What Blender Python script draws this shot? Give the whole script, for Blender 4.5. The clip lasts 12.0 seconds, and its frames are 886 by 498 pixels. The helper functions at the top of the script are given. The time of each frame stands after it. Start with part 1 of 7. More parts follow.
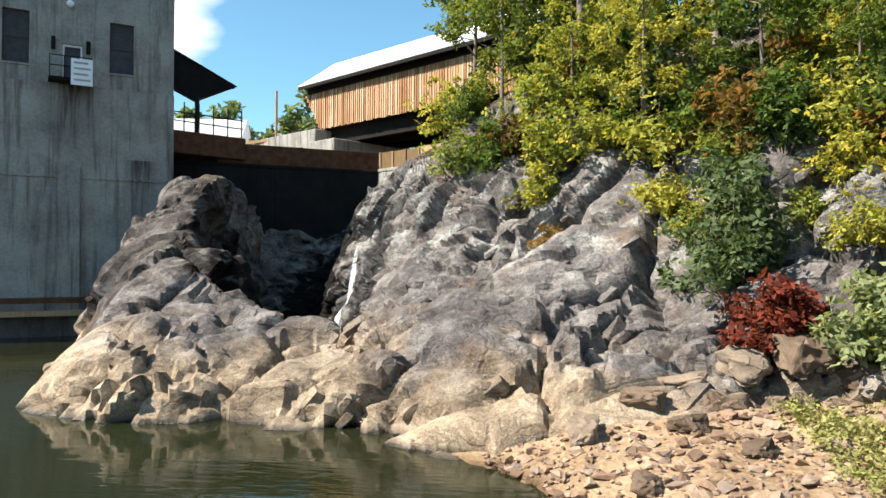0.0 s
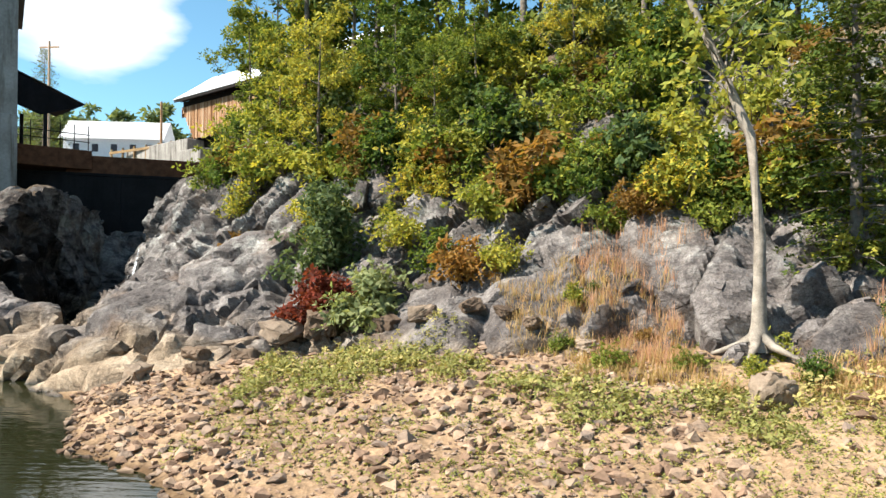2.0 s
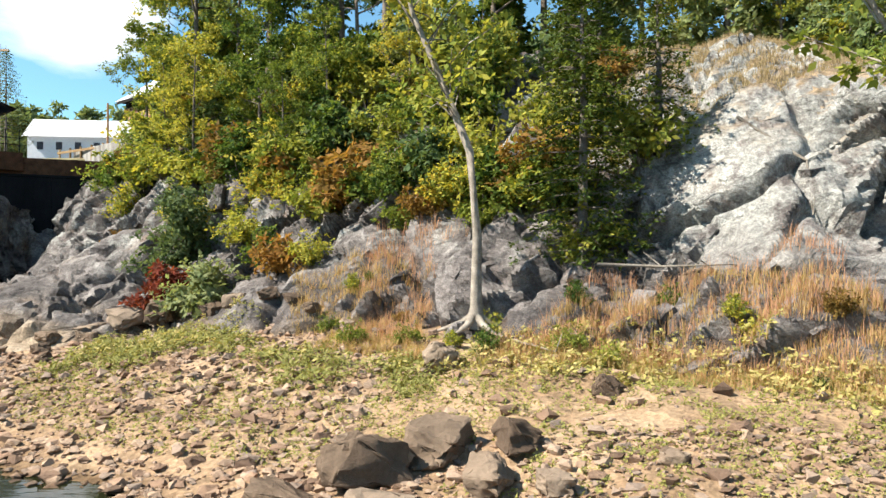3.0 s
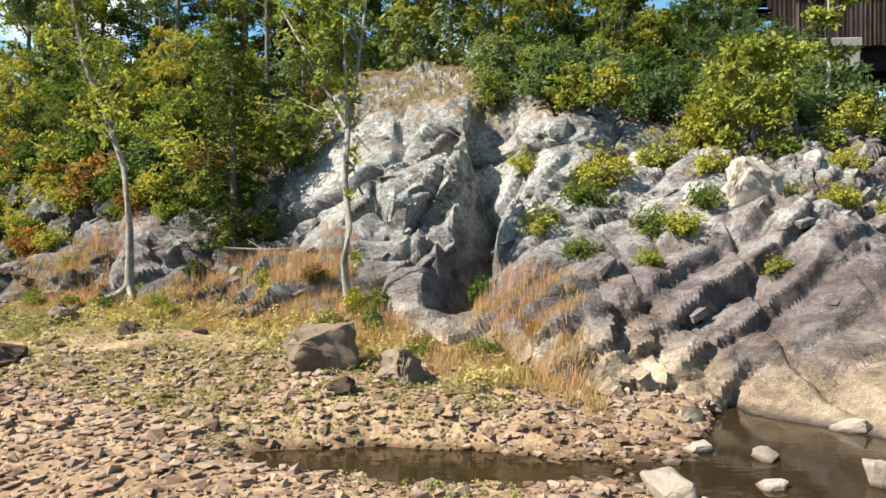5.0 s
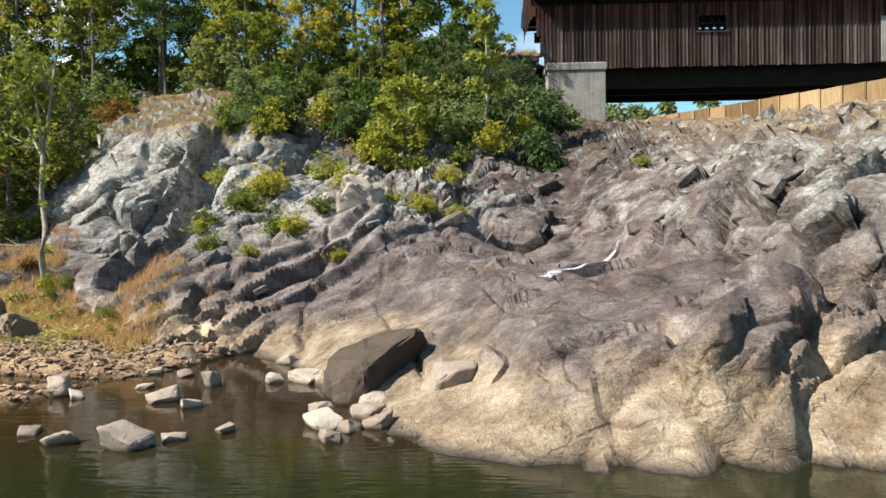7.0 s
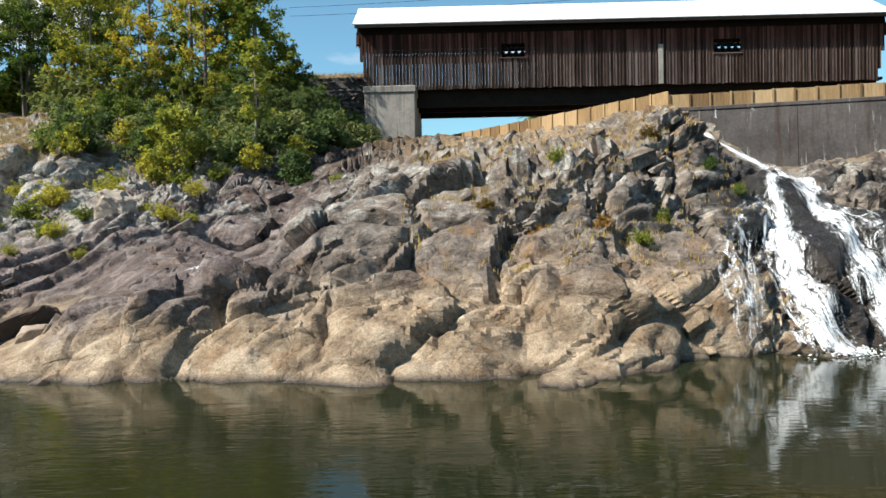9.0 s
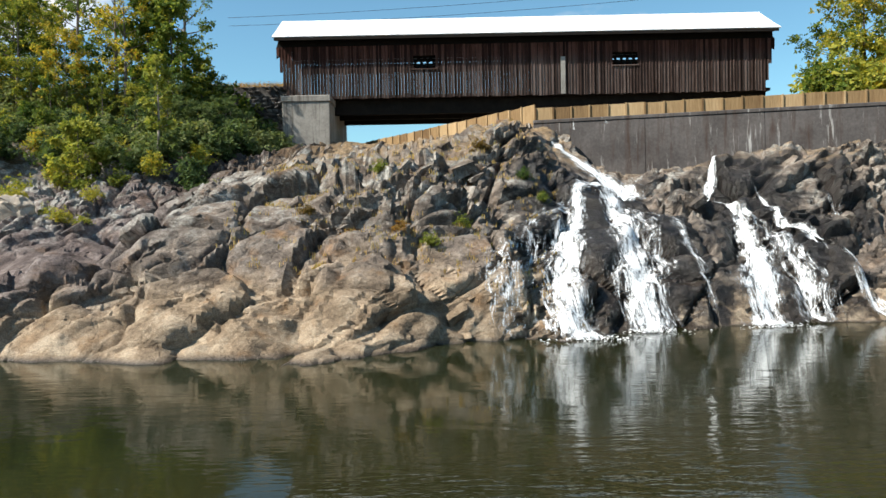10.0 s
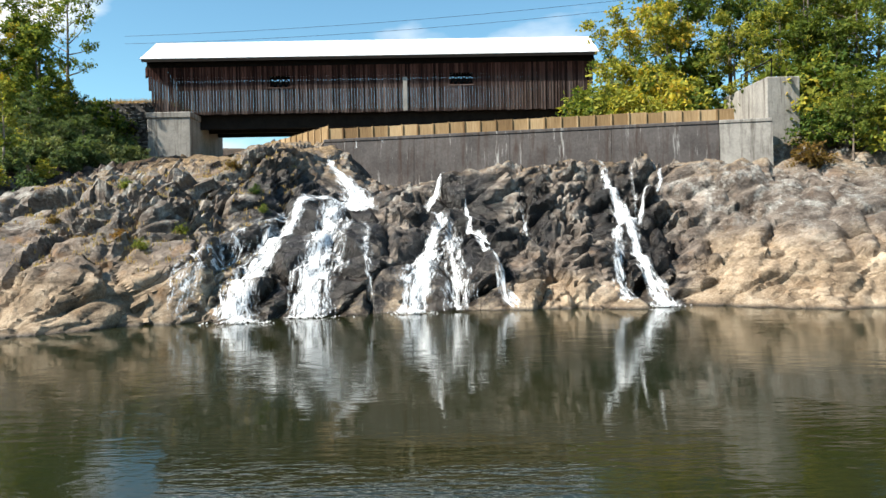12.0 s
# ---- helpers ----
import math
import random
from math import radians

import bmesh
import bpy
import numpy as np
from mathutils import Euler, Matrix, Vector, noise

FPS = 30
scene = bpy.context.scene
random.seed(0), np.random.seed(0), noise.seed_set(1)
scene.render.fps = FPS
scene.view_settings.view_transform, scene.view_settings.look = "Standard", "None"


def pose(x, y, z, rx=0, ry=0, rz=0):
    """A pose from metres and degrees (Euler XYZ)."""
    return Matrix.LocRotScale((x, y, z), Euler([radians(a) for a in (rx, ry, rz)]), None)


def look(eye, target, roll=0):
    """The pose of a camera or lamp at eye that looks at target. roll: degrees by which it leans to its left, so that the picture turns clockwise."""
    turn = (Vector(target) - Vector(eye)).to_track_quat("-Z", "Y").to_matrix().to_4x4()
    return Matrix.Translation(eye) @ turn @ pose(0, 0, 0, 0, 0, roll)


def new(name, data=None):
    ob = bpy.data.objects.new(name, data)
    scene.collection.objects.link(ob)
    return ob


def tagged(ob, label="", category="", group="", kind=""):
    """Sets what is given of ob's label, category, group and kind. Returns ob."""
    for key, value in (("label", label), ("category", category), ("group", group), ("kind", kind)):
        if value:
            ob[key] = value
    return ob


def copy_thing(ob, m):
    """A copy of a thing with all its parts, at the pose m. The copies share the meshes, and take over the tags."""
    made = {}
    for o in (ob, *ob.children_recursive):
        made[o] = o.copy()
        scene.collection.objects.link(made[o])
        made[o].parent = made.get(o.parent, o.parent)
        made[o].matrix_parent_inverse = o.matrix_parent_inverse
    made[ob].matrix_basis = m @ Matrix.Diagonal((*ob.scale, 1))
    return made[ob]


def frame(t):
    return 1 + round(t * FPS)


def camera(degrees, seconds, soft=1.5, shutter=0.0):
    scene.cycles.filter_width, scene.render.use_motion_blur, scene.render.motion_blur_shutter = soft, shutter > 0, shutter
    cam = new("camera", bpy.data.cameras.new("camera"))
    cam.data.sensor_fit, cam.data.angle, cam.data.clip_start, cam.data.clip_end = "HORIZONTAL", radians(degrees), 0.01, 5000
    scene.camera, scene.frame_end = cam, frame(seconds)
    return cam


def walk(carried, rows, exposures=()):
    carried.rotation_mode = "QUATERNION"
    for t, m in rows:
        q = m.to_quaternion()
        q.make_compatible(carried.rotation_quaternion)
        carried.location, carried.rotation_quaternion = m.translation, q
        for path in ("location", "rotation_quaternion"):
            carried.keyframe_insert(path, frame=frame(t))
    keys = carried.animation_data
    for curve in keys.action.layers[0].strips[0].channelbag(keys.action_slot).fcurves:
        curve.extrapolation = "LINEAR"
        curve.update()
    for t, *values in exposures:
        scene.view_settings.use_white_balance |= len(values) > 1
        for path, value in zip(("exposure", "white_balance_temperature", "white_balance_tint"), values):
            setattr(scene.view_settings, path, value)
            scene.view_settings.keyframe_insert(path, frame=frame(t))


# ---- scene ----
cam = camera(62.4, 12.0)
PATH = [
    (0, (-25.175, 14.019, 3.429), (-25.418, 16.004, 3.469), 0.2),
    (0.5, (-22.811, 12.777, 3.436), (-23.033, 14.764, 3.473), 0.1),
    (1, (-20.381, 11.544, 3.435), (-20.578, 13.534, 3.473), 0.2),
    (1.5, (-17.881, 10.311, 3.432), (-18.056, 12.303, 3.47), 0.3),
    (1.7, (-16.863, 9.81, 3.43), (-17.032, 11.802, 3.468), 0.3),
    (1.8, (-16.346, 9.557, 3.429), (-16.507, 11.55, 3.467), 0.1),
    (2, (-15.298, 9.044, 3.426), (-15.459, 11.037, 3.461), 0.1),
    (2.5, (-12.651, 7.751, 3.418), (-12.8, 9.745, 3.447), -0.1),
    (3, (-9.965, 6.435, 3.407), (-10.097, 8.431, 3.427), -0.2),
    (3.5, (-7.244, 5.08, 3.393), (-7.364, 7.077, 3.405), -0.2),
    (3.7, (-6.146, 4.522, 3.39), (-6.262, 6.518, 3.399), -0.2),
    (5.3, (2.684, -0.068, 3.37), (2.575, 1.929, 3.344), -0.6),
    (5.5, (3.786, -0.657, 3.367), (3.68, 1.34, 3.34), -0.6),
    (6, (6.557, -2.161, 3.355), (6.46, -0.163, 3.325), -0.7),
    (6.5, (9.379, -3.672, 3.343), (9.291, -1.674, 3.309), -0.7),
    (6.7, (10.52, -4.286, 3.34), (10.439, -2.288, 3.302), -0.8),
    (8.3, (19.727, -9.275, 3.274), (19.671, -7.276, 3.234), -0.8),
    (8.5, (20.885, -9.904, 3.271), (20.828, -7.905, 3.232), -0.9),
    (9, (23.801, -11.485, 3.262), (23.752, -9.487, 3.221), -1.1),
    (9.5, (26.742, -13.062, 3.252), (26.706, -11.063, 3.211), -1.0),
    (10, (29.692, -14.611, 3.246), (29.668, -12.612, 3.204), -1.1),
    (10.5, (32.645, -16.12, 3.245), (32.629, -14.121, 3.204), -1.2),
    (11, (35.605, -17.61, 3.245), (35.595, -15.61, 3.202), -1.2),
    (11.5, (38.556, -19.098, 3.246), (38.554, -17.099, 3.205), -1.1),
    (12, (41.497, -20.595, 3.248), (41.497, -18.595, 3.207), -1.1),
]
walk(cam, [(t, look(eye, target, roll)) for t, eye, target, roll in PATH],
     [(0, 1.44), (3.5, 1.42), (5.5, 1.25), (6.5, 1.15), (8.5, 1.05), (10, 1.0), (12, 1.22)])

# world: blue autumn sky with scattered clouds, low sun from the west
SUN_TO = Vector((-0.63, -0.27, 0.69)).normalized()
world = bpy.data.worlds.new("sky")
scene.world = world
world.use_nodes = True
wn, wl = world.node_tree.nodes, world.node_tree.links
sky = wn.new("ShaderNodeTexSky")
sky.sky_type, sky.sun_disc = "NISHITA", False
sky.sun_elevation = math.asin(SUN_TO.z)
sky.sun_rotation = math.atan2(SUN_TO.x, SUN_TO.y)
sky.altitude, sky.air_density, sky.dust_density, sky.ozone_density = 200, 1.0, 0.4, 1.5
wtc = wn.new("ShaderNodeTexCoord")
wmap = wn.new("ShaderNodeMapping")
wmap.inputs["Scale"].default_value = (1.0, 1.0, 2.6)
wnoise = wn.new("ShaderNodeTexNoise")
wnoise.inputs["Scale"].default_value, wnoise.inputs["Detail"].default_value = 2.6, 7.0
wramp = wn.new("ShaderNodeValToRGB")
wramp.color_ramp.elements[0].position, wramp.color_ramp.elements[1].position = 0.57, 0.73
wmix = wn.new("ShaderNodeMixRGB")
wmix.inputs["Color2"].default_value = (9.5, 9.6, 9.8, 1)
wl.new(wtc.outputs["Generated"], wmap.inputs["Vector"])
wl.new(wmap.outputs["Vector"], wnoise.inputs["Vector"])


def wmath(op, a, b=0.0, clamp=False):
    n = wn.new("ShaderNodeMath")
    n.operation, n.use_clamp = op, clamp
    for sock, v in zip(n.inputs, (a, b)):
        if isinstance(v, (int, float)):
            sock.default_value = v
        else:
            wl.new(v, sock)
    return n.outputs["Value"]


# one large cumulus in the north-west, and low cloud towards the horizon
wdist = wn.new("ShaderNodeVectorMath")
wdist.operation = "DISTANCE"
wdist.inputs[1].default_value = (-0.475, 0.840, 0.262)
wl.new(wtc.outputs["Generated"], wdist.inputs[0])
wsep = wn.new("ShaderNodeSeparateXYZ")
wl.new(wtc.outputs["Generated"], wsep.inputs[0])
cumulus = wmath("MULTIPLY", wmath("SUBTRACT", 1.0, wmath("MULTIPLY", wdist.outputs["Value"], 8.5), True), 0.30)
haze_bank = wmath("MULTIPLY", wmath("SUBTRACT", 1.0, wmath("MULTIPLY", wsep.outputs["Z"], 8.0), True), 0.16)
wl.new(wmath("ADD", wnoise.outputs["Fac"], wmath("ADD", cumulus, haze_bank)), wramp.inputs["Fac"])
wl.new(wramp.outputs["Color"], wmix.inputs["Fac"])
wtint = wn.new("ShaderNodeMixRGB")
wtint.blend_type, wtint.inputs["Fac"].default_value = "MULTIPLY", 1.0
wtint.inputs["Color2"].default_value = (1.0, 1.40, 1.36, 1)
wl.new(sky.outputs["Color"], wtint.inputs["Color1"])
wl.new(wtint.outputs["Color"], wmix.inputs["Color1"])
wl.new(wmix.outputs["Color"], wn["Background"].inputs["Color"])
wn["Background"].inputs["Strength"].default_value = 0.060

sun = new("sun", bpy.data.lights.new("sun", "SUN"))
sun.data.energy, sun.data.angle, sun.data.color = 5.0, radians(0.53), (1.0, 0.93, 0.82)
sun.matrix_world = look(SUN_TO * 100, (0, 0, 0))


# ---------------------------------------------------------------- materials
def mat_new(name):
    m = bpy.data.materials.new(name)
    m.use_nodes = True
    nt = m.node_tree
    nt.nodes["Principled BSDF"].inputs["Specular IOR Level"].default_value = 0.15
    return m, nt, nt.nodes["Principled BSDF"]


def N(nt, kind, **inputs):
    n = nt.nodes.new(kind)
    for k, v in inputs.items():
        n.inputs[k.replace("_", " ")].default_value = v
    return n


def ramp(nt, fac, *stops):
    r = nt.nodes.new("ShaderNodeValToRGB")
    e = r.color_ramp.elements
    while len(e) < len(stops):
        e.new(0.5)
    for el, (p, c) in zip(e, stops):
        el.position = p
        el.color = (*c, 1) if len(c) == 3 else c
    nt.links.new(fac, r.inputs["Fac"])
    return r.outputs["Color"]


def mixc(nt, fac, a, b, mode="MIX"):
    m = nt.nodes.new("ShaderNodeMixRGB")
    m.blend_type = mode
    for sock, v in ((m.inputs["Fac"], fac), (m.inputs["Color1"], a), (m.inputs["Color2"], b)):
        if isinstance(v, bpy.types.NodeSocket):
            nt.links.new(v, sock)
        elif isinstance(v, (int, float)):
            sock.default_value = v
        else:
            sock.default_value = (*v, 1)
    return m.outputs["Color"]


def maths(nt, op, a, b=0.0, c=0.0, clamp=False):
    m = nt.nodes.new("ShaderNodeMath")
    m.operation, m.use_clamp = op, clamp
    for sock, v in zip(m.inputs, (a, b, c)):
        if isinstance(v, bpy.types.NodeSocket):
            nt.links.new(v, sock)
        else:
            sock.default_value = v
    return m.outputs["Value"]


def coords(nt, scale=(1, 1, 1), rot=(0, 0, 0), world_space=True):
    if world_space:
        src = nt.nodes.new("ShaderNodeNewGeometry").outputs["Position"]
    else:
        src = nt.nodes.new("ShaderNodeTexCoord").outputs["Object"]
    mp = nt.nodes.new("ShaderNodeMapping")
    mp.inputs["Scale"].default_value = scale
    mp.inputs["Rotation"].default_value = rot
    nt.links.new(src, mp.inputs["Vector"])
    return mp.outputs["Vector"]


def tex(nt, vec, scale, detail=6, rough=0.55, dist=0.0):
    n = N(nt, "ShaderNodeTexNoise", Scale=scale, Detail=detail, Roughness=rough, Distortion=dist)
    nt.links.new(vec, n.inputs["Vector"])
    return n.outputs["Fac"]


def bump(nt, bsdf, height, strength=0.5, dist=0.05):
    b = N(nt, "ShaderNodeBump", Strength=strength, Distance=dist)
    nt.links.new(height, b.inputs["Height"])
    nt.links.new(b.outputs["Normal"], bsdf.inputs["Normal"])


def seps(nt, vec):
    s = nt.nodes.new("ShaderNodeSeparateXYZ")
    nt.links.new(vec, s.inputs[0])
    return s.outputs


def speckled(name, dark, light, scale=3.0, rough=0.85, bump_s=0.4, bump_d=0.02, world_space=False, metal=0.0, rnd=0.25):
    """A plain mottled surface with grain and per-object change of tone."""
    m, nt, p = mat_new(name)
    v = coords(nt, world_space=world_space)
    a = tex(nt, v, scale, 8, 0.6)
    b = tex(nt, v, scale * 9, 5, 0.6)
    f = maths(nt, "ADD", maths(nt, "MULTIPLY", a, 0.65), maths(nt, "MULTIPLY", b, 0.35))
    col = ramp(nt, f, (0.34, dark), (0.66, light))
    info = nt.nodes.new("ShaderNodeObjectInfo")
    tone = maths(nt, "ADD", maths(nt, "MULTIPLY", info.outputs["Random"], rnd), 1.0 - rnd / 2)
    col = mixc(nt, 1.0, col, tone, "MULTIPLY")
    nt.links.new(col, p.inputs["Base Color"])
    p.inputs["Roughness"].default_value, p.inputs["Metallic"].default_value = rough, metal
    bump(nt, p, f, bump_s, bump_d)
    return m


def rock_material():
    """Grey-purple schist: pale scoured tan near the water line, lichen higher up, wet black by the falls."""
    m, nt, p = mat_new("schist")
    v = coords(nt)
    vs = coords(nt, (1.0, 1.0, 1.7), (0.0, radians(-36), 0.2))
    x, y, z = seps(nt, nt.nodes.new("ShaderNodeNewGeometry").outputs["Position"])
    big = tex(nt, v, 0.30, 5, 0.6, 0.4)
    mid = tex(nt, vs, 0.9, 9, 0.62, 0.5)
    fine = tex(nt, v, 7.0, 9, 0.75)
    grit = tex(nt, v, 26.0, 6, 0.7)
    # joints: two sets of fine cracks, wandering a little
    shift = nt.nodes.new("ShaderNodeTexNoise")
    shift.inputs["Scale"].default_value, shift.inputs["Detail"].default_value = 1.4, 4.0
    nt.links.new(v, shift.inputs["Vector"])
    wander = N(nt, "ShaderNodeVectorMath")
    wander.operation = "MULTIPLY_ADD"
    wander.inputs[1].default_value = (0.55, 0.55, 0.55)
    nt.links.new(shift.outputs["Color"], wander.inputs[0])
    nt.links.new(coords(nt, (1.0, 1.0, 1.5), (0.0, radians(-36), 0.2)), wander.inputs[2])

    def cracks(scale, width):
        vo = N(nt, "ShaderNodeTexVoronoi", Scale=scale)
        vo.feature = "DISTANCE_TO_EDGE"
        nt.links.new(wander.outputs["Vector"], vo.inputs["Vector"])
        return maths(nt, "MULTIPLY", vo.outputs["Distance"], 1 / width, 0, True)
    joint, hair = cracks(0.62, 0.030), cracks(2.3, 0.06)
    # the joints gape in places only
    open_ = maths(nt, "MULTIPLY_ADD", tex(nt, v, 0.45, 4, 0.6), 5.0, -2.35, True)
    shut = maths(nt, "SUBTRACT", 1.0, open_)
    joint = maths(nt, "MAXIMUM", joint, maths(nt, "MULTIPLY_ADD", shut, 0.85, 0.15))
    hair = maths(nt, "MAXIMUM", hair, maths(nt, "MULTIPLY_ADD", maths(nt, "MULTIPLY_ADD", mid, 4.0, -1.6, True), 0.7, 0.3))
    mot = maths(nt, "ADD", maths(nt, "MULTIPLY", mid, 0.6), maths(nt, "MULTIPLY", fine, 0.4))
    grey = ramp(nt, mot, (0.36, (0.050, 0.043, 0.042)), (0.50, (0.140, 0.124, 0.118)), (0.65, (0.30, 0.278, 0.262)))
    tan = ramp(nt, mot, (0.36, (0.10, 0.072, 0.049)), (0.5, (0.265, 0.203, 0.142)), (0.65, (0.46, 0.385, 0.29)))
    brown = ramp(nt, mot, (0.36, (0.050, 0.038, 0.030)), (0.50, (0.142, 0.114, 0.091)), (0.65, (0.30, 0.258, 0.213)))
    grey = mixc(nt, maths(nt, "MULTIPLY", maths(nt, "MULTIPLY_ADD", maths(nt, "ADD", x, maths(nt, "MULTIPLY", big, 6.0)), 0.25, -4.9, True), 0.7), grey, brown)
    ridge = maths(nt, "MULTIPLY", maths(nt, "MULTIPLY_ADD", x, 0.25, -4.2, True), maths(nt, "MULTIPLY_ADD", x, -0.25, 9.5, True))
    hz = maths(nt, "ADD", z, maths(nt, "MULTIPLY", maths(nt, "SUBTRACT", big, 0.5), 4.0))
    east = maths(nt, "MULTIPLY_ADD", x, 0.6, -31.6, True)
    hz = maths(nt, "SUBTRACT", hz, maths(nt, "ADD", maths(nt, "MULTIPLY", ridge, 0.9), maths(nt, "MULTIPLY", east, 1.5)))
    low = maths(nt, "SUBTRACT", 1.0, maths(nt, "MULTIPLY_ADD", hz, 0.85, -0.6, True), 0, True)
    col = mixc(nt, low, grey, tan)
    # a darker purple bed between the cliff and the ridge
    bed = maths(nt, "MULTIPLY", maths(nt, "MULTIPLY_ADD", maths(nt, "ADD", x, maths(nt, "MULTIPLY", big, 3.0)), 0.5, -2.2, True), maths(nt, "MULTIPLY_ADD", maths(nt, "ADD", x, maths(nt, "MULTIPLY", big, 3.0)), -0.35, 7.5, True))
    bed = maths(nt, "MULTIPLY", bed, maths(nt, "MULTIPLY_ADD", hz, 0.9, -0.5, True))
    purple = ramp(nt, mot, (0.36, (0.050, 0.039, 0.036)), (0.50, (0.132, 0.106, 0.101)), (0.65, (0.28, 0.244, 0.232)))
    col = mixc(nt, bed, col, purple)
    # black water stains and old lichen in ragged patches
    film = maths(nt, "MULTIPLY_ADD", maths(nt, "ADD", maths(nt, "MULTIPLY", tex(nt, v, 0.55, 8, 0.68, 0.6), 0.75), maths(nt, "MULTIPLY", fine, 0.25)), 11.0, -6.15, True)
    col = mixc(nt, maths(nt, "MULTIPLY", film, maths(nt, "MULTIPLY_ADD", low, -0.25, 0.66)), col, mixc(nt, 1.0, col, (0.24, 0.22, 0.22), "MULTIPLY"))
    # rusty stains
    rust = maths(nt, "MULTIPLY", maths(nt, "MULTIPLY_ADD", tex(nt, v, 0.8, 7, 0.65), 6.0, -3.3, True), maths(nt, "MULTIPLY_ADD", ridge, 0.4, 0.3))
    col = mixc(nt, rust, col, (0.24, 0.13, 0.055))
    # pale lichen above the flood line, thickest on the cliff
    cliff = maths(nt, "MULTIPLY", maths(nt, "MULTIPLY_ADD", x, 0.5, 3.6, True), maths(nt, "MULTIPLY_ADD", x, -0.14, 1.8, True))
    lich = maths(nt, "MULTIPLY_ADD", maths(nt, "ADD", tex(nt, v, 1.2, 9, 0.72), maths(nt, "MULTIPLY", cliff, 0.10)), 8.0, -3.95, True)
    lich = maths(nt, "MULTIPLY", lich, maths(nt, "MULTIPLY_ADD", z, 0.6, -1.6, True))
    col = mixc(nt, maths(nt, "MULTIPLY", lich, 0.8), col, ramp(nt, fine, (0.38, (0.20, 0.20, 0.19)), (0.62, (0.50, 0.50, 0.465))))
    isl = nt.nodes.new("ShaderNodeNewGeometry").outputs["Random Per Island"]
    info = nt.nodes.new("ShaderNodeObjectInfo").outputs["Random"]
    tone = maths(nt, "MULTIPLY_ADD", maths(nt, "FRACT", maths(nt, "ADD", isl, info)), 0.35, 0.84)
    col = mixc(nt, 1.0, col, tone, "MULTIPLY")
    col = mixc(nt, 0.8, col, ramp(nt, grit, (0.32, (0.48, 0.48, 0.48)), (0.68, (1.42, 1.40, 1.36))), "MULTIPLY")
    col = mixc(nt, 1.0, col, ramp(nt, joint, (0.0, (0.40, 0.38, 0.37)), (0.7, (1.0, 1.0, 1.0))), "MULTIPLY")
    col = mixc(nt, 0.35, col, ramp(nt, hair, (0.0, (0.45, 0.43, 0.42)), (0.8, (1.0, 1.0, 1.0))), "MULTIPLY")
    # wet rock round the falls, and the dark recess beside the gorge fall
    def near(cx, cy, rx, ry):
        dx = maths(nt, "MULTIPLY", maths(nt, "SUBTRACT", x, cx), 1 / rx)
        dy = maths(nt, "MULTIPLY", maths(nt, "SUBTRACT", y, cy), 1 / ry)
        d = maths(nt, "SQRT", maths(nt, "ADD", maths(nt, "MULTIPLY", dx, dx), maths(nt, "MULTIPLY", dy, dy)))
        d = maths(nt, "ADD", d, maths(nt, "MULTIPLY", maths(nt, "SUBTRACT", mid, 0.5), 1.8))
        return maths(nt, "MULTIPLY_ADD", d, -3.0, 3.2, True)
    wet = near(35.6, 12.5, 4.4, 7.5)
    for spot in ((42.2, 14.0, 2.8, 6.5), (50.6, 15.0, 2.1, 6.5), (15.6, 16.4, 0.7, 1.8), (-30.9, 39.6, 0.8, 2.2), (46.2, 16.2, 1.0, 2.5)):
        wet = maths(nt, "MAXIMUM", wet, near(*spot))
    damp = maths(nt, "MULTIPLY_ADD", z, -7.0, 1.0, True)
    wet = maths(nt, "MAXIMUM", wet, damp)
    col = mixc(nt, wet, col, mixc(nt, 1.0, col, (0.08, 0.072, 0.067), "MULTIPLY"))
    # the gorge's shade and wet, painted near-black into the rock
    wet_gorge_shade = maths(nt, "MAXIMUM", near(-34.9, 47.5, 3.9, 10.5), near(-34.6, 39.6, 1.6, 4.5))
    col = mixc(nt, wet_gorge_shade, col, mixc(nt, 1.0, col, (0.05, 0.047, 0.046), "MULTIPLY"))
    # shade painted over dark rock: knoll shoulder, slope below the pier
    dark_rock_shade = maths(nt, "MULTIPLY", near(-37.8, 41.0, 4.4, 7.0), 0.8)
    dark_rock_shade = maths(nt, "MAXIMUM", dark_rock_shade, maths(nt, "MULTIPLY", near(16.6, 28.0, 3.4, 9.0), 0.7))
    col = mixc(nt, dark_rock_shade, col, mixc(nt, 1.0, col, (0.30, 0.27, 0.26), "MULTIPLY"))
    # moss, leaf litter and soil on the flatter upper ground
    nrm = seps(nt, nt.nodes.new("ShaderNodeNewGeometry").outputs["Normal"])[2]
    soil = maths(nt, "MULTIPLY", maths(nt, "MULTIPLY_ADD", maths(nt, "ADD", nrm, maths(nt, "MULTIPLY", maths(nt, "SUBTRACT", mid, 0.5), 1.0)), 4.0, -2.3, True),
                 maths(nt, "MULTIPLY_ADD", maths(nt, "ADD", z, maths(nt, "MULTIPLY", big, 3.0)), 0.5, -3.6, True))
    soilc = ramp(nt, tex(nt, v, 6.0, 9, 0.75), (0.36, (0.05, 0.04, 0.02)), (0.5, (0.21, 0.145, 0.08)), (0.64, (0.40, 0.28, 0.16)))
    # woods: leaf mould with tree shade painted in; open cliff top: pale dry turf
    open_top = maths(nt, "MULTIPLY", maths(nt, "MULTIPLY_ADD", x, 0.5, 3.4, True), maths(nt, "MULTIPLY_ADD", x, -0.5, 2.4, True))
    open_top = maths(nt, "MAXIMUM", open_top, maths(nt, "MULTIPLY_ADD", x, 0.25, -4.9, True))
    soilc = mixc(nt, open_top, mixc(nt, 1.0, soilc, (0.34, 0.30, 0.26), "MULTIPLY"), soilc)
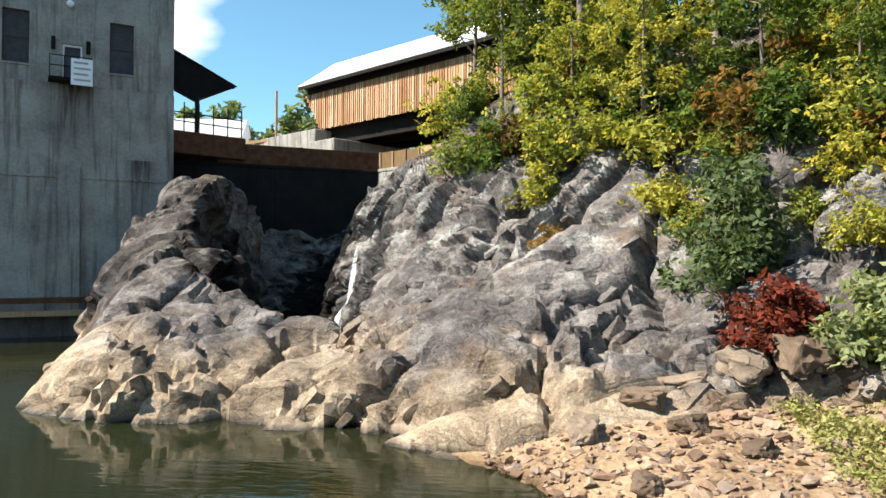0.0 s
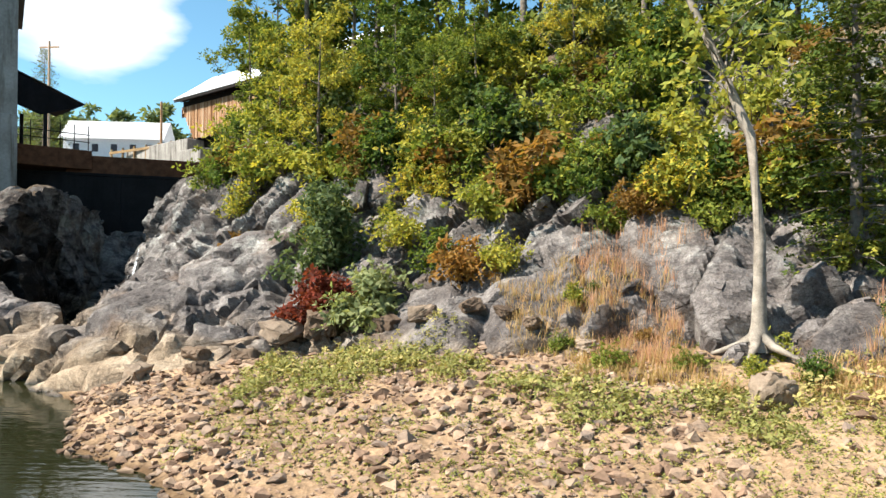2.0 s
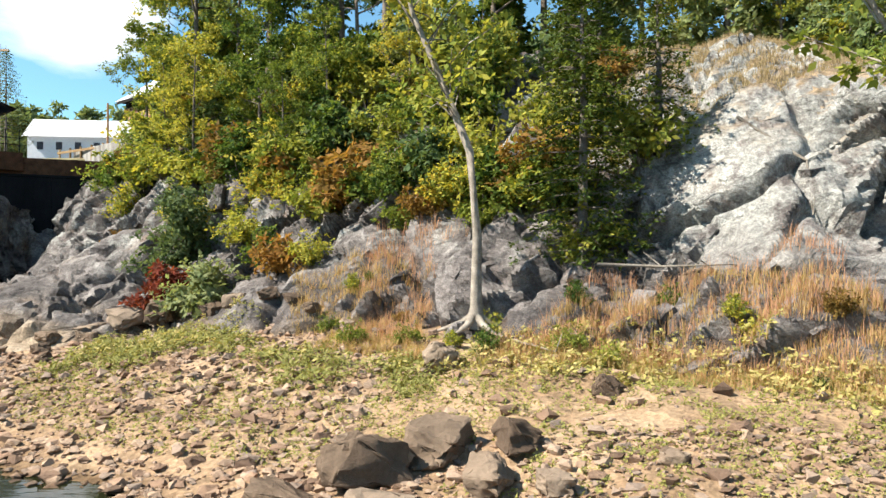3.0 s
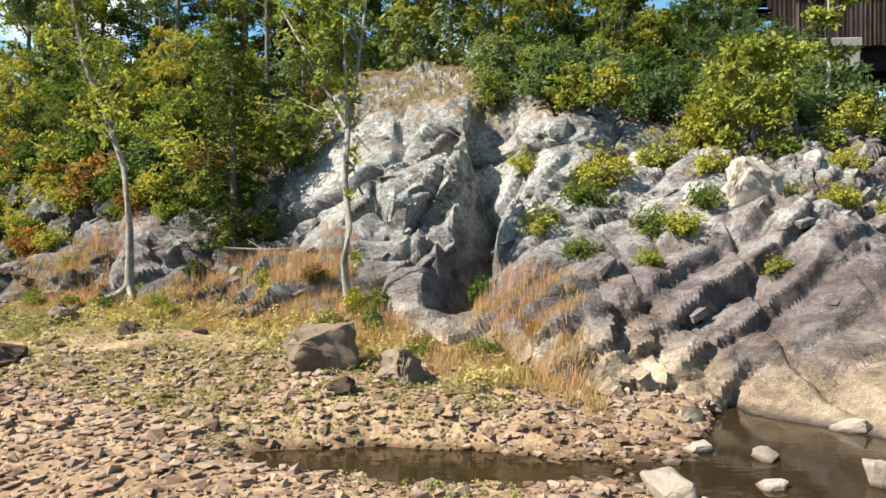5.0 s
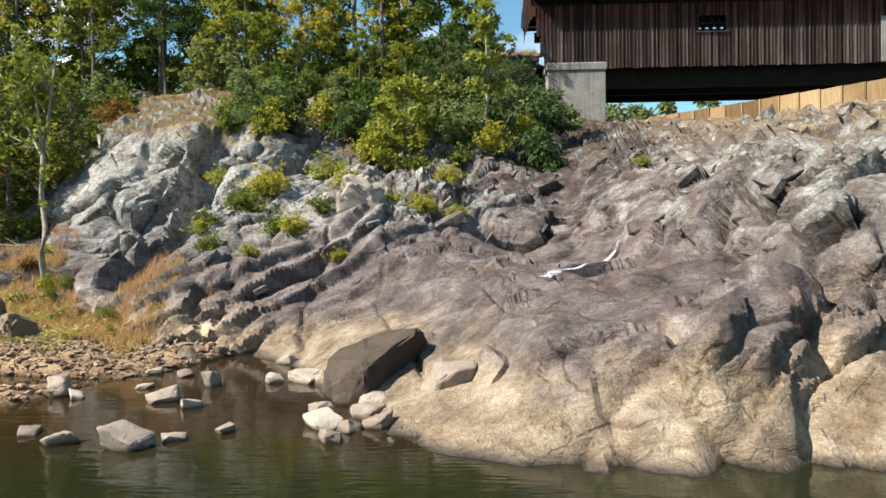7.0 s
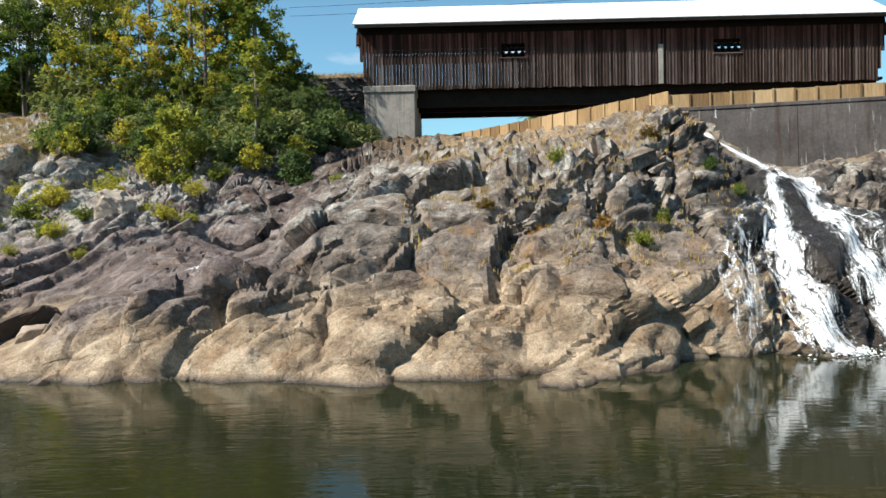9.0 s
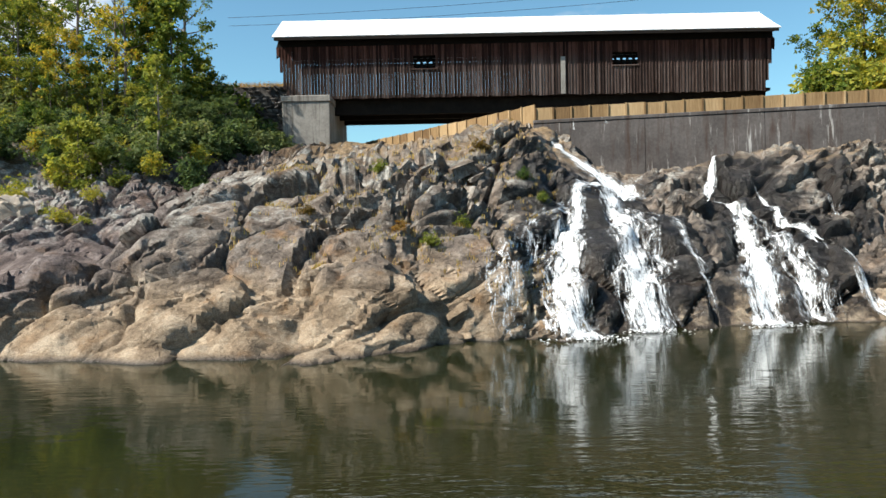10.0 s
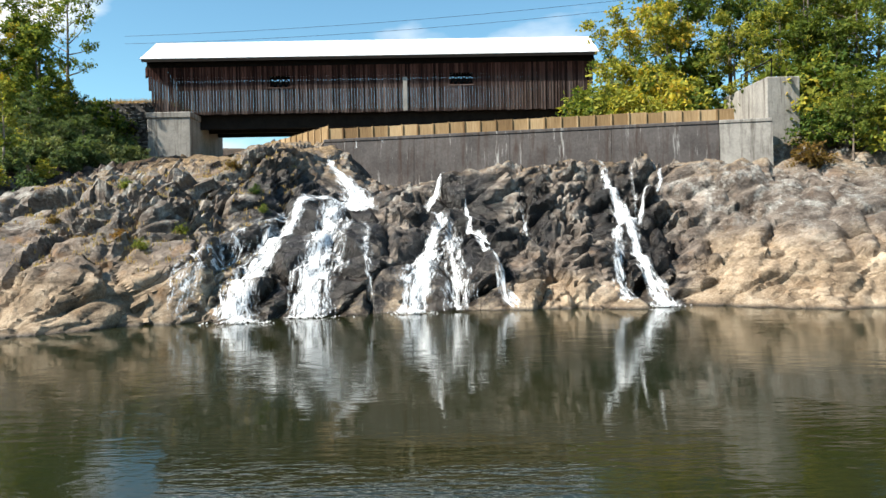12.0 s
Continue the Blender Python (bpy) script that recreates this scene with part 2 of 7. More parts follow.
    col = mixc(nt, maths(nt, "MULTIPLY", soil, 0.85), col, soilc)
    nt.links.new(col, p.inputs["Base Color"])
    nt.links.new(maths(nt, "MULTIPLY_ADD", wet, -0.48, 0.84), p.inputs["Roughness"])
    nt.links.new(maths(nt, "MULTIPLY_ADD", wet, 0.35, 0.15), p.inputs["Specular IOR Level"])
    crag = maths(nt, "ABSOLUTE", maths(nt, "SUBTRACT", tex(nt, vs, 1.6, 7, 0.62, 0.5), 0.5))
    h = maths(nt, "ADD", maths(nt, "MULTIPLY", mid, 0.5), maths(nt, "ADD", maths(nt, "MULTIPLY", fine, 0.45), maths(nt, "MULTIPLY", grit, 0.12)))
    h = maths(nt, "ADD", h, maths(nt, "MULTIPLY", maths(nt, "MINIMUM", crag, 0.10), 1.8))
    h = maths(nt, "MULTIPLY", h, maths(nt, "MULTIPLY_ADD", low, -0.4, 1.0))
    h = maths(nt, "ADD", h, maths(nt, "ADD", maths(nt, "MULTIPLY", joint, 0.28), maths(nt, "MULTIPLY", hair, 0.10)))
    bump(nt, p, h, 0.9, 0.17)
    return m


def gravel_material():
    m, nt, p = mat_new("river gravel")
    v = coords(nt)
    vor = N(nt, "ShaderNodeTexVoronoi", Scale=7.0)
    nt.links.new(v, vor.inputs["Vector"])
    big = tex(nt, v, 0.5, 5)
    fine = tex(nt, v, 14, 7, 0.7)
    col = ramp(nt, maths(nt, "ADD", maths(nt, "MULTIPLY", big, 0.5), maths(nt, "MULTIPLY", fine, 0.5)),
               (0.32, (0.12, 0.076, 0.046)), (0.5, (0.28, 0.19, 0.117)), (0.68, (0.44, 0.33, 0.22)))
    col = mixc(nt, 0.45, col, ramp(nt, seps(nt, vor.outputs["Color"])[0], (0.0, (0.55, 0.53, 0.5)), (1.0, (1.35, 1.3, 1.2))), "MULTIPLY")
    z = seps(nt, nt.nodes.new("ShaderNodeNewGeometry").outputs["Position"])[2]
    wet = maths(nt, "MULTIPLY_ADD", z, -9.0, 1.3, True)
    col = mixc(nt, wet, col, mixc(nt, 0.8, col, (0.30, 0.26, 0.20), "MULTIPLY"))
    nt.links.new(col, p.inputs["Base Color"])
    p.inputs["Roughness"].default_value = 0.9
    bump(nt, p, maths(nt, "ADD", vor.outputs["Distance"], fine), 0.7, 0.05)
    return m


def stone_material(name, stops, rough=0.85):
    m, nt, p = mat_new(name)
    v = coords(nt, world_space=True)
    isl = nt.nodes.new("ShaderNodeNewGeometry").outputs["Random Per Island"]
    info = nt.nodes.new("ShaderNodeObjectInfo").outputs["Random"]
    t = tex(nt, v, 2.2, 8, 0.65)
    f = tex(nt, v, 16.0, 6, 0.7)
    base = ramp(nt, maths(nt, "FRACT", maths(nt, "ADD", isl, info)), *stops)
    col = mixc(nt, 0.8, base, ramp(nt, maths(nt, "ADD", maths(nt, "MULTIPLY", t, 0.6), maths(nt, "MULTIPLY", f, 0.4)),
               (0.3, (0.45, 0.44, 0.43)), (0.7, (1.4, 1.38, 1.33))), "MULTIPLY")
    z = seps(nt, nt.nodes.new("ShaderNodeNewGeometry").outputs["Position"])[2]
    wet = maths(nt, "MULTIPLY_ADD", z, -14.0, 1.2, True)
    col = mixc(nt, wet, col, mixc(nt, 0.85, col, (0.25, 0.22, 0.18), "MULTIPLY"))
    nt.links.new(col, p.inputs["Base Color"])
    p.inputs["Roughness"].default_value = rough
    bump(nt, p, maths(nt, "ADD", t, f), 0.7, 0.05)
    return m


def water_material():
    m, nt, p = mat_new("river water")
    v = coords(nt, (1.0, 1.6, 1.0))
    v2 = coords(nt, (0.5, 2.4, 1.0), (0, 0, 0.12))
    x, y, z = seps(nt, nt.nodes.new("ShaderNodeNewGeometry").outputs["Position"])
    depth = maths(nt, "MULTIPLY_ADD", tex(nt, coords(nt), 0.10, 3), 1.6, -0.3, True)
    col = mixc(nt, depth, (0.007, 0.012, 0.005), (0.020, 0.019, 0.007))
    shoal = maths(nt, "MULTIPLY", maths(nt, "MULTIPLY_ADD", y, 0.35, -1.6, True), maths(nt, "MULTIPLY", maths(nt, "MULTIPLY_ADD", x, -0.35, 5.0, True), maths(nt, "MULTIPLY_ADD", x, 0.25, 3.0, True)))
    col = mixc(nt, shoal, col, (0.024, 0.015, 0.006))
    nt.links.new(col, p.inputs["Base Color"])
    p.inputs["Roughness"].default_value = 0.035
    p.inputs["IOR"].default_value = 1.33
    p.inputs["Specular IOR Level"].default_value = 0.5
    h = maths(nt, "ADD", maths(nt, "MULTIPLY", tex(nt, v, 0.9, 3, 0.5, 0.3), 1.0), maths(nt, "MULTIPLY", tex(nt, v2, 3.2, 3, 0.5), 0.35))
    # a breeze roughens the open pool, the inner shore stays calm
    calm = maths(nt, "MULTIPLY_ADD", tex(nt, coords(nt, (0.5, 1, 1)), 0.16, 3), 3.4, -1.3, True)
    h = maths(nt, "MULTIPLY", h, maths(nt, "ADD", maths(nt, "MULTIPLY", calm, 0.85), 0.15))
    bump(nt, p, h, 0.22, 0.10)
    return m


def foam_material():
    m, nt, p = mat_new("white water")
    v = coords(nt, (6, 6, 1.2))
    t = tex(nt, v, 3.0, 6, 0.65)
    nt.links.new(ramp(nt, t, (0.3, (0.62, 0.67, 0.70)), (0.6, (0.9, 0.92, 0.93))), p.inputs["Base Color"])
    p.inputs["Roughness"].default_value = 0.35
    bump(nt, p, t, 0.6, 0.06)
    return m


def veil_material():
    """Thin falling water: white threads along the flow with clear gaps between."""
    m, nt, p = mat_new("falling water")
    uv = nt.nodes.new("ShaderNodeTexCoord").outputs["UV"]
    u, w, _ = seps(nt, uv)

    def along_flow(a, b):
        mp = nt.nodes.new("ShaderNodeMapping")
        mp.inputs["Scale"].default_value = (a, b, 1)
        nt.links.new(uv, mp.inputs["Vector"])
        return mp.outputs["Vector"]
    t1 = tex(nt, along_flow(7.0, 1.3), 1.0, 5, 0.65, 0.6)
    t2 = tex(nt, along_flow(22.0, 3.2), 1.0, 4, 0.7, 0.4)
    drops = tex(nt, along_flow(30.0, 24.0), 1.0, 2, 0.6)
    f = maths(nt, "ADD", maths(nt, "MULTIPLY", t1, 0.5), maths(nt, "ADD", maths(nt, "MULTIPLY", t2, 0.3), maths(nt, "MULTIPLY", drops, 0.2)))
    rnd_ = nt.nodes.new("ShaderNodeAttribute")
    rnd_.attribute_name = "cover"
    a = maths(nt, "MULTIPLY_ADD", maths(nt, "ADD", f, maths(nt, "SUBTRACT", rnd_.outputs["Fac"], 1.0)), 8.0, 0.5, True)
    nt.links.new(maths(nt, "MULTIPLY", a, 0.92), p.inputs["Alpha"])
    p.inputs["Base Color"].default_value = (0.86, 0.90, 0.93, 1)
    p.inputs["Roughness"].default_value = 0.4
    bump(nt, p, f, 0.5, 0.05)
    return m


def timber(name, stops, board=0.2, along="x", rough=0.8, top_tint=None, zspan=None):
    """Weathered vertical boards; each board has its own tone, streaked by rain."""
    m, nt, p = mat_new(name)
    v = coords(nt, (5, 5, 0.35), world_space=True)
    info = nt.nodes.new("ShaderNodeObjectInfo").outputs["Random"]
    isl = nt.nodes.new("ShaderNodeNewGeometry").outputs["Random Per Island"]
    s = tex(nt, v, 3.0, 8, 0.7)
    s2 = tex(nt, coords(nt, (1.0, 1.0, 0.5)), 0.6, 5)
    f = maths(nt, "ADD", maths(nt, "MULTIPLY", s, 0.45), maths(nt, "ADD", maths(nt, "MULTIPLY", maths(nt, "FRACT", maths(nt, "ADD", isl, info)), 0.30), maths(nt, "MULTIPLY", s2, 0.25)))
    col = ramp(nt, f, *stops)
    # boards turn redder and darker upwards from zspan[0]
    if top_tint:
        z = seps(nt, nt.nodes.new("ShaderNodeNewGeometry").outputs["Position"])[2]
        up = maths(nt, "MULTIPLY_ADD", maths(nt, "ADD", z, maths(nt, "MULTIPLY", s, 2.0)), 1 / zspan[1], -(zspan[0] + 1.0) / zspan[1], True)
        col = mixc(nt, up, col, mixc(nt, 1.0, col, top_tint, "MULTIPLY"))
    nt.links.new(col, p.inputs["Base Color"])
    p.inputs["Roughness"].default_value = rough
    bump(nt, p, s, 0.5, 0.015)
    return m


def concrete(name, dark, light, streak=(0.05, 0.045, 0.04), streak_amt=0.7, white_amt=0.0, runs=()):
    m, nt, p = mat_new(name)
    v = coords(nt)
    a = tex(nt, v, 0.7, 8, 0.6)
    b = tex(nt, v, 7.0, 7, 0.65)
    vs = coords(nt, (2.2, 2.2, 0.16))
    st = tex(nt, vs, 1.3, 7, 0.65, 0.3)
    col = ramp(nt, maths(nt, "ADD", maths(nt, "MULTIPLY", a, 0.6), maths(nt, "MULTIPLY", b, 0.4)), (0.33, dark), (0.67, light))
    col = mixc(nt, maths(nt, "MULTIPLY", maths(nt, "MULTIPLY_ADD", st, 5.0, -2.5, True), streak_amt), col, streak)
    if runs:
        x, y, z = seps(nt, nt.nodes.new("ShaderNodeNewGeometry").outputs["Position"])
        for cx, half, z0, z1 in runs:
            # rust and dirt washed down from a fitting
            across = maths(nt, "MULTIPLY_ADD", maths(nt, "ABSOLUTE", maths(nt, "SUBTRACT", x, cx)), -1 / half, 1.35, True)
            down = maths(nt, "MULTIPLY", maths(nt, "MULTIPLY_ADD", z, 1 / (z1 - z0), -z0 / (z1 - z0), True), maths(nt, "LESS_THAN", z, z1))
            f = maths(nt, "MULTIPLY", maths(nt, "MULTIPLY", across, down), maths(nt, "MULTIPLY_ADD", st, 4.0, -1.2, True))
            col = mixc(nt, f, col, (0.035, 0.026, 0.020))
    if white_amt:
        ws = tex(nt, coords(nt, (3.0, 3.0, 0.12), (0, 0, 1.0)), 1.1, 7, 0.7)
        col = mixc(nt, maths(nt, "MULTIPLY", maths(nt, "MULTIPLY_ADD", ws, 9.0, -5.3, True), white_amt), col, (0.55, 0.55, 0.53))
    nt.links.new(col, p.inputs["Base Color"])
    p.inputs["Roughness"].default_value = 0.88
    bump(nt, p, maths(nt, "ADD", a, b), 0.35, 0.03)
    return m


def leaf_material(name, stops, trans=0.42):
    m, nt, p = mat_new(name)
    info = nt.nodes.new("ShaderNodeObjectInfo").outputs["Random"]
    isl = nt.nodes.new("ShaderNodeNewGeometry").outputs["Random Per Island"]
    patch = tex(nt, coords(nt), 0.55, 3)
    f = maths(nt, "ADD", maths(nt, "MULTIPLY", isl, 0.34), maths(nt, "ADD", maths(nt, "MULTIPLY", info, 0.42), maths(nt, "MULTIPLY", patch, 0.24)))
    col = ramp(nt, f, *stops)
    nt.links.new(col, p.inputs["Base Color"])
    p.inputs["Roughness"].default_value = 0.7
    p.inputs["Specular IOR Level"].default_value = 0.1
    tr = nt.nodes.new("ShaderNodeBsdfTranslucent")
    nt.links.new(mixc(nt, 1.0, col, (1.25, 1.2, 0.7), "MULTIPLY"), tr.inputs["Color"])
    mx = nt.nodes.new("ShaderNodeMixShader")
    mx.inputs["Fac"].default_value = trans
    nt.links.new(p.outputs["BSDF"], mx.inputs[1])
    nt.links.new(tr.outputs["BSDF"], mx.inputs[2])
    nt.links.new(mx.outputs["Shader"], nt.nodes["Material Output"].inputs["Surface"])
    return m


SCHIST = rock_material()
GRAVEL = gravel_material()
COBBLE = stone_material("tan river stones", ((0.0, (0.13, 0.085, 0.060)), (0.35, (0.255, 0.165, 0.112)), (0.7, (0.36, 0.26, 0.185)), (1.0, (0.21, 0.16, 0.13))))
BOULDER = stone_material("grey brown boulder", ((0.0, (0.085, 0.059, 0.042)), (0.5, (0.16, 0.115, 0.082)), (1.0, (0.27, 0.21, 0.158))))
WATER = water_material()
FOAM = foam_material()
VEIL = veil_material()
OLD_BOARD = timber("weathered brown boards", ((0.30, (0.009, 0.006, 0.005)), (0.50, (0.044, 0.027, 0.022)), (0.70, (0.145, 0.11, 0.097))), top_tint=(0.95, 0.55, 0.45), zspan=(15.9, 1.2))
NEW_BOARD = timber("honey coloured boards", ((0.3, (0.16, 0.075, 0.034)), (0.5, (0.36, 0.20, 0.10)), (0.7, (0.56, 0.43, 0.31))))
FLASH_BOARD = timber("ochre flashboards", ((0.3, (0.095, 0.055, 0.026)), (0.5, (0.22, 0.145, 0.072)), (0.7, (0.40, 0.29, 0.165))))
RUSTY = speckled("rusty beam", (0.05, 0.022, 0.012), (0.16, 0.075, 0.04), 2.5)
# blackened so that bridge eaves and undersides read as deep shade
DARK_WOOD = speckled("shade-blackened dark wood", (0.006, 0.005, 0.0045), (0.016, 0.013, 0.011), 2.0)
TIN = speckled("white painted metal roof", (0.66, 0.67, 0.69), (0.82, 0.83, 0.84), 0.8, 0.45, 0.1, 0.01, rnd=0.05)
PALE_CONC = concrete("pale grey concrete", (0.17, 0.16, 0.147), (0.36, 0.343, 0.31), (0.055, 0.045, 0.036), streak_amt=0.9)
HOUSE_CONC = concrete("stained powerhouse concrete", (0.17, 0.158, 0.142), (0.35, 0.338, 0.315), (0.080, 0.062, 0.045), 0.8, runs=((-47.2, 0.85, 8.2, 12.0), (-44.6, 0.5, 3.0, 8.5), (-50.5, 0.6, 5.5, 11.0)))
# near-black base puts the dam's shade into the wet concrete's colour
SHADED_CONC = concrete("shade-blackened wet concrete", (0.006, 0.006, 0.0065), (0.018, 0.0175, 0.0185), (0.006, 0.006, 0.006), 0.6)
DAM_CONC = concrete("wet dark concrete", (0.044, 0.040, 0.039), (0.112, 0.102, 0.098), (0.044, 0.027, 0.020), 0.8, 0.6)
SLAB_STONE = stone_material("brown slab stone", ((0.0, (0.065, 0.050, 0.040)), (0.5, (0.085, 0.066, 0.052)), (1.0, (0.105, 0.080, 0.064))))
STONEWALL = stone_material("dry stone", ((0.0, (0.06, 0.058, 0.055)), (0.6, (0.15, 0.14, 0.135)), (1.0, (0.26, 0.25, 0.235))))
BARK = speckled("grey bark", (0.07, 0.055, 0.045), (0.20, 0.17, 0.14), 6.0, 0.9, 0.8, 0.02)
PALE_BARK = speckled("pale dead bark", (0.12, 0.10, 0.08), (0.34, 0.30, 0.25), 5.0, 0.85, 0.7, 0.02)
BLEACHED = speckled("bleached wood", (0.36, 0.33, 0.29), (0.60, 0.56, 0.50), 5.0, 0.8, 0.5, 0.02)
BLACK_ROOF = speckled("black canopy metal", (0.008, 0.008, 0.010), (0.022, 0.022, 0.026), 2.0, 0.55)
WINDOW_DARK = speckled("dark louvre", (0.035, 0.035, 0.042), (0.07, 0.07, 0.082), 3.0, 0.5)
WHITE_PAINT = speckled("white painted board", (0.66, 0.67, 0.70), (0.80, 0.81, 0.83), 3.0, 0.6)
GREEN = leaf_material("green autumn leaves", ((0.20, (0.028, 0.060, 0.014)), (0.42, (0.088, 0.138, 0.028)), (0.60, (0.21, 0.24, 0.045)), (0.76, (0.46, 0.39, 0.055)), (0.92, (0.50, 0.26, 0.035))))
YELLOW = leaf_material("yellowing leaves", ((0.15, (0.050, 0.085, 0.018)), (0.42, (0.15, 0.19, 0.035)), (0.64, (0.30, 0.30, 0.06)), (0.84, (0.48, 0.40, 0.06)), (0.96, (0.50, 0.27, 0.03))))
DEEP = leaf_material("deep green leaves", ((0.2, (0.036, 0.066, 0.026)), (0.5, (0.10, 0.145, 0.056)), (0.85, (0.23, 0.25, 0.105))))
SAGE = leaf_material("grey green leaves", ((0.2, (0.055, 0.085, 0.034)), (0.5, (0.145, 0.185, 0.083)), (0.85, (0.28, 0.30, 0.14))))
RED = leaf_material("red autumn leaves", ((0.2, (0.07, 0.026, 0.016)), (0.5, (0.20, 0.045, 0.028)), (0.9, (0.28, 0.085, 0.032))))
RUSSET = leaf_material("russet leaves", ((0.2, (0.09, 0.070, 0.020)), (0.55, (0.21, 0.125, 0.035)), (0.85, (0.34, 0.17, 0.045))))
NEEDLE = leaf_material("hemlock needles", ((0.2, (0.025, 0.048, 0.012)), (0.5, (0.085, 0.115, 0.02)), (0.85, (0.26, 0.24, 0.03))), 0.25)
GRASS = leaf_material("dry meadow grass", ((0.15, (0.17, 0.17, 0.04)), (0.40, (0.34, 0.27, 0.09)), (0.62, (0.46, 0.31, 0.15)), (0.9, (0.42, 0.20, 0.11))), 0.35)
SEED = leaf_material("pinkish seed heads", ((0.15, (0.26, 0.13, 0.085)), (0.5, (0.42, 0.21, 0.135)), (0.85, (0.48, 0.30, 0.18))), 0.35)
STRAW = leaf_material("bleached straw", ((0.15, (0.20, 0.15, 0.085)), (0.5, (0.33, 0.255, 0.15)), (0.85, (0.42, 0.33, 0.20))), 0.3)
HERB = leaf_material("low green herbs", ((0.15, (0.13, 0.16, 0.045)), (0.5, (0.31, 0.29, 0.09)), (0.85, (0.46, 0.37, 0.16))), 0.35)


# ---------------------------------------------------------------- building helpers
def part(name, bm, material, parent=None, label="", smooth=False):
    me = bpy.data.meshes.new(name)
    bm.to_mesh(me)
    bm.free()
    me.materials.append(material)
    if smooth:
        me.polygons.foreach_set("use_smooth", [True] * len(me.polygons))
    ob = new(name, me)
    ob.parent = parent
    if label:
        ob["label"] = label
    return ob


def mesh_part(name, verts, faces, material, parent=None, smooth=False, label=""):
    me = bpy.data.meshes.new(name)
    me.from_pydata([tuple(v) for v in verts], [], [tuple(f) for f in faces])
    me.materials.append(material)
    if smooth:
        me.polygons.foreach_set("use_smooth", [True] * len(me.polygons))
    ob = new(name, me)
    ob.parent = parent
    if label:
        ob["label"] = label
    return ob


def empty(name, m=None):
    ob = new(name)
    if m is not None:
        ob.matrix_world = m
    return ob


def box(bm, lo, hi, bevel=0.0, m=None):
    """Adds a box between two corners, its edges bevelled."""
    r = bmesh.ops.create_cube(bm, size=1.0)
    vs = r["verts"]
    c = [(a + b) / 2 for a, b in zip(lo, hi)]
    s = [abs(b - a) for a, b in zip(lo, hi)]
    for v in vs:
        v.co = Vector((c[0] + v.co.x * s[0], c[1] + v.co.y * s[1], c[2] + v.co.z * s[2]))
    if m is not None:
        for v in vs:
            v.co = m @ v.co
    if bevel:
        es = list({e for v in vs for e in v.link_edges})
        bmesh.ops.bevel(bm, geom=es, offset=bevel, segments=1, affect="EDGES")
    return bm


def boxes(*pairs, bevel=0.0):
    bm = bmesh.new()
    for lo, hi in pairs:
        box(bm, lo, hi, bevel)
    return bm


def prism(outline, y0, y1):
    """A closed outline in x and z, drawn out along y."""
    bm = bmesh.new()
    a = [bm.verts.new((x, y0, z)) for x, z in outline]
    b = [bm.verts.new((x, y1, z)) for x, z in outline]
    n = len(outline)
    bm.faces.new(a)
    bm.faces.new(b[::-1])
    for i in range(n):
        j = (i + 1) % n
        bm.faces.new((a[j], a[i], b[i], b[j]))
    bmesh.ops.recalc_face_normals(bm, faces=bm.faces)
    return bm


def tube(bm, pts, radii, sides=7):
    """A tapered round limb along points."""
    rings = []
    for i, p in enumerate(pts):
        p = Vector(p)
        d = (Vector(pts[min(i + 1, len(pts) - 1)]) - Vector(pts[max(i - 1, 0)])).normalized()
        u = d.orthogonal().normalized()
        w = d.cross(u)
        rings.append([bm.verts.new(p + (u * math.cos(a) + w * math.sin(a)) * radii[i]) for a in np.linspace(0, math.tau, sides, endpoint=False)])
    for r0, r1 in zip(rings, rings[1:]):
        best = min(range(sides), key=lambda k: (r0[0].co - r1[k].co).length)
        r1 = r1[best:] + r1[:best]
        for i in range(sides):
            j = (i + 1) % sides
            try:
                bm.faces.new((r0[i], r0[j], r1[j], r1[i]))
            except ValueError:
                pass
    for ring in (rings[0], rings[-1]):
        try:
            bm.faces.new(ring)
        except ValueError:
            pass
    return bm


# ---------------------------------------------------------------- noise on arrays
import itertools


def hash3(ix, iy, iz, seed=0):
    h = (ix.astype(np.int64) * 374761393 + iy.astype(np.int64) * 668265263 + iz.astype(np.int64) * 2147483647 + seed * 1274126177) & 0xFFFFFFFF
    h = ((h ^ (h >> 13)) * 1274126177) & 0xFFFFFFFF
    h = ((h ^ (h >> 16)) * 2246822519) & 0xFFFFFFFF
    return ((h ^ (h >> 15)) & 0xFFFFFF) / float(0xFFFFFF)


def vnoise(p, seed=0):
    """Smooth value noise in -1..1 at the rows of p."""
    i = np.floor(p).astype(np.int64)
    f = p - i
    f = f * f * (3 - 2 * f)
    out = 0
    for dx in (0, 1):
        for dy in (0, 1):
            for dz in (0, 1):
                w = (f[:, 0] if dx else 1 - f[:, 0]) * (f[:, 1] if dy else 1 - f[:, 1]) * (f[:, 2] if dz else 1 - f[:, 2])
                out = out + w * hash3(i[:, 0] + dx, i[:, 1] + dy, i[:, 2] + dz, seed)
    return out * 2 - 1


def fbm(p, octaves=5, seed=0, gain=0.5):
    out, amp = 0, 1.0
    for o in range(octaves):
        out = out + amp * vnoise(p * 2.03 ** o, seed + o)
        amp *= gain
    return out


STRATA = np.array(Euler((radians(14), radians(-36), radians(12))).to_matrix())


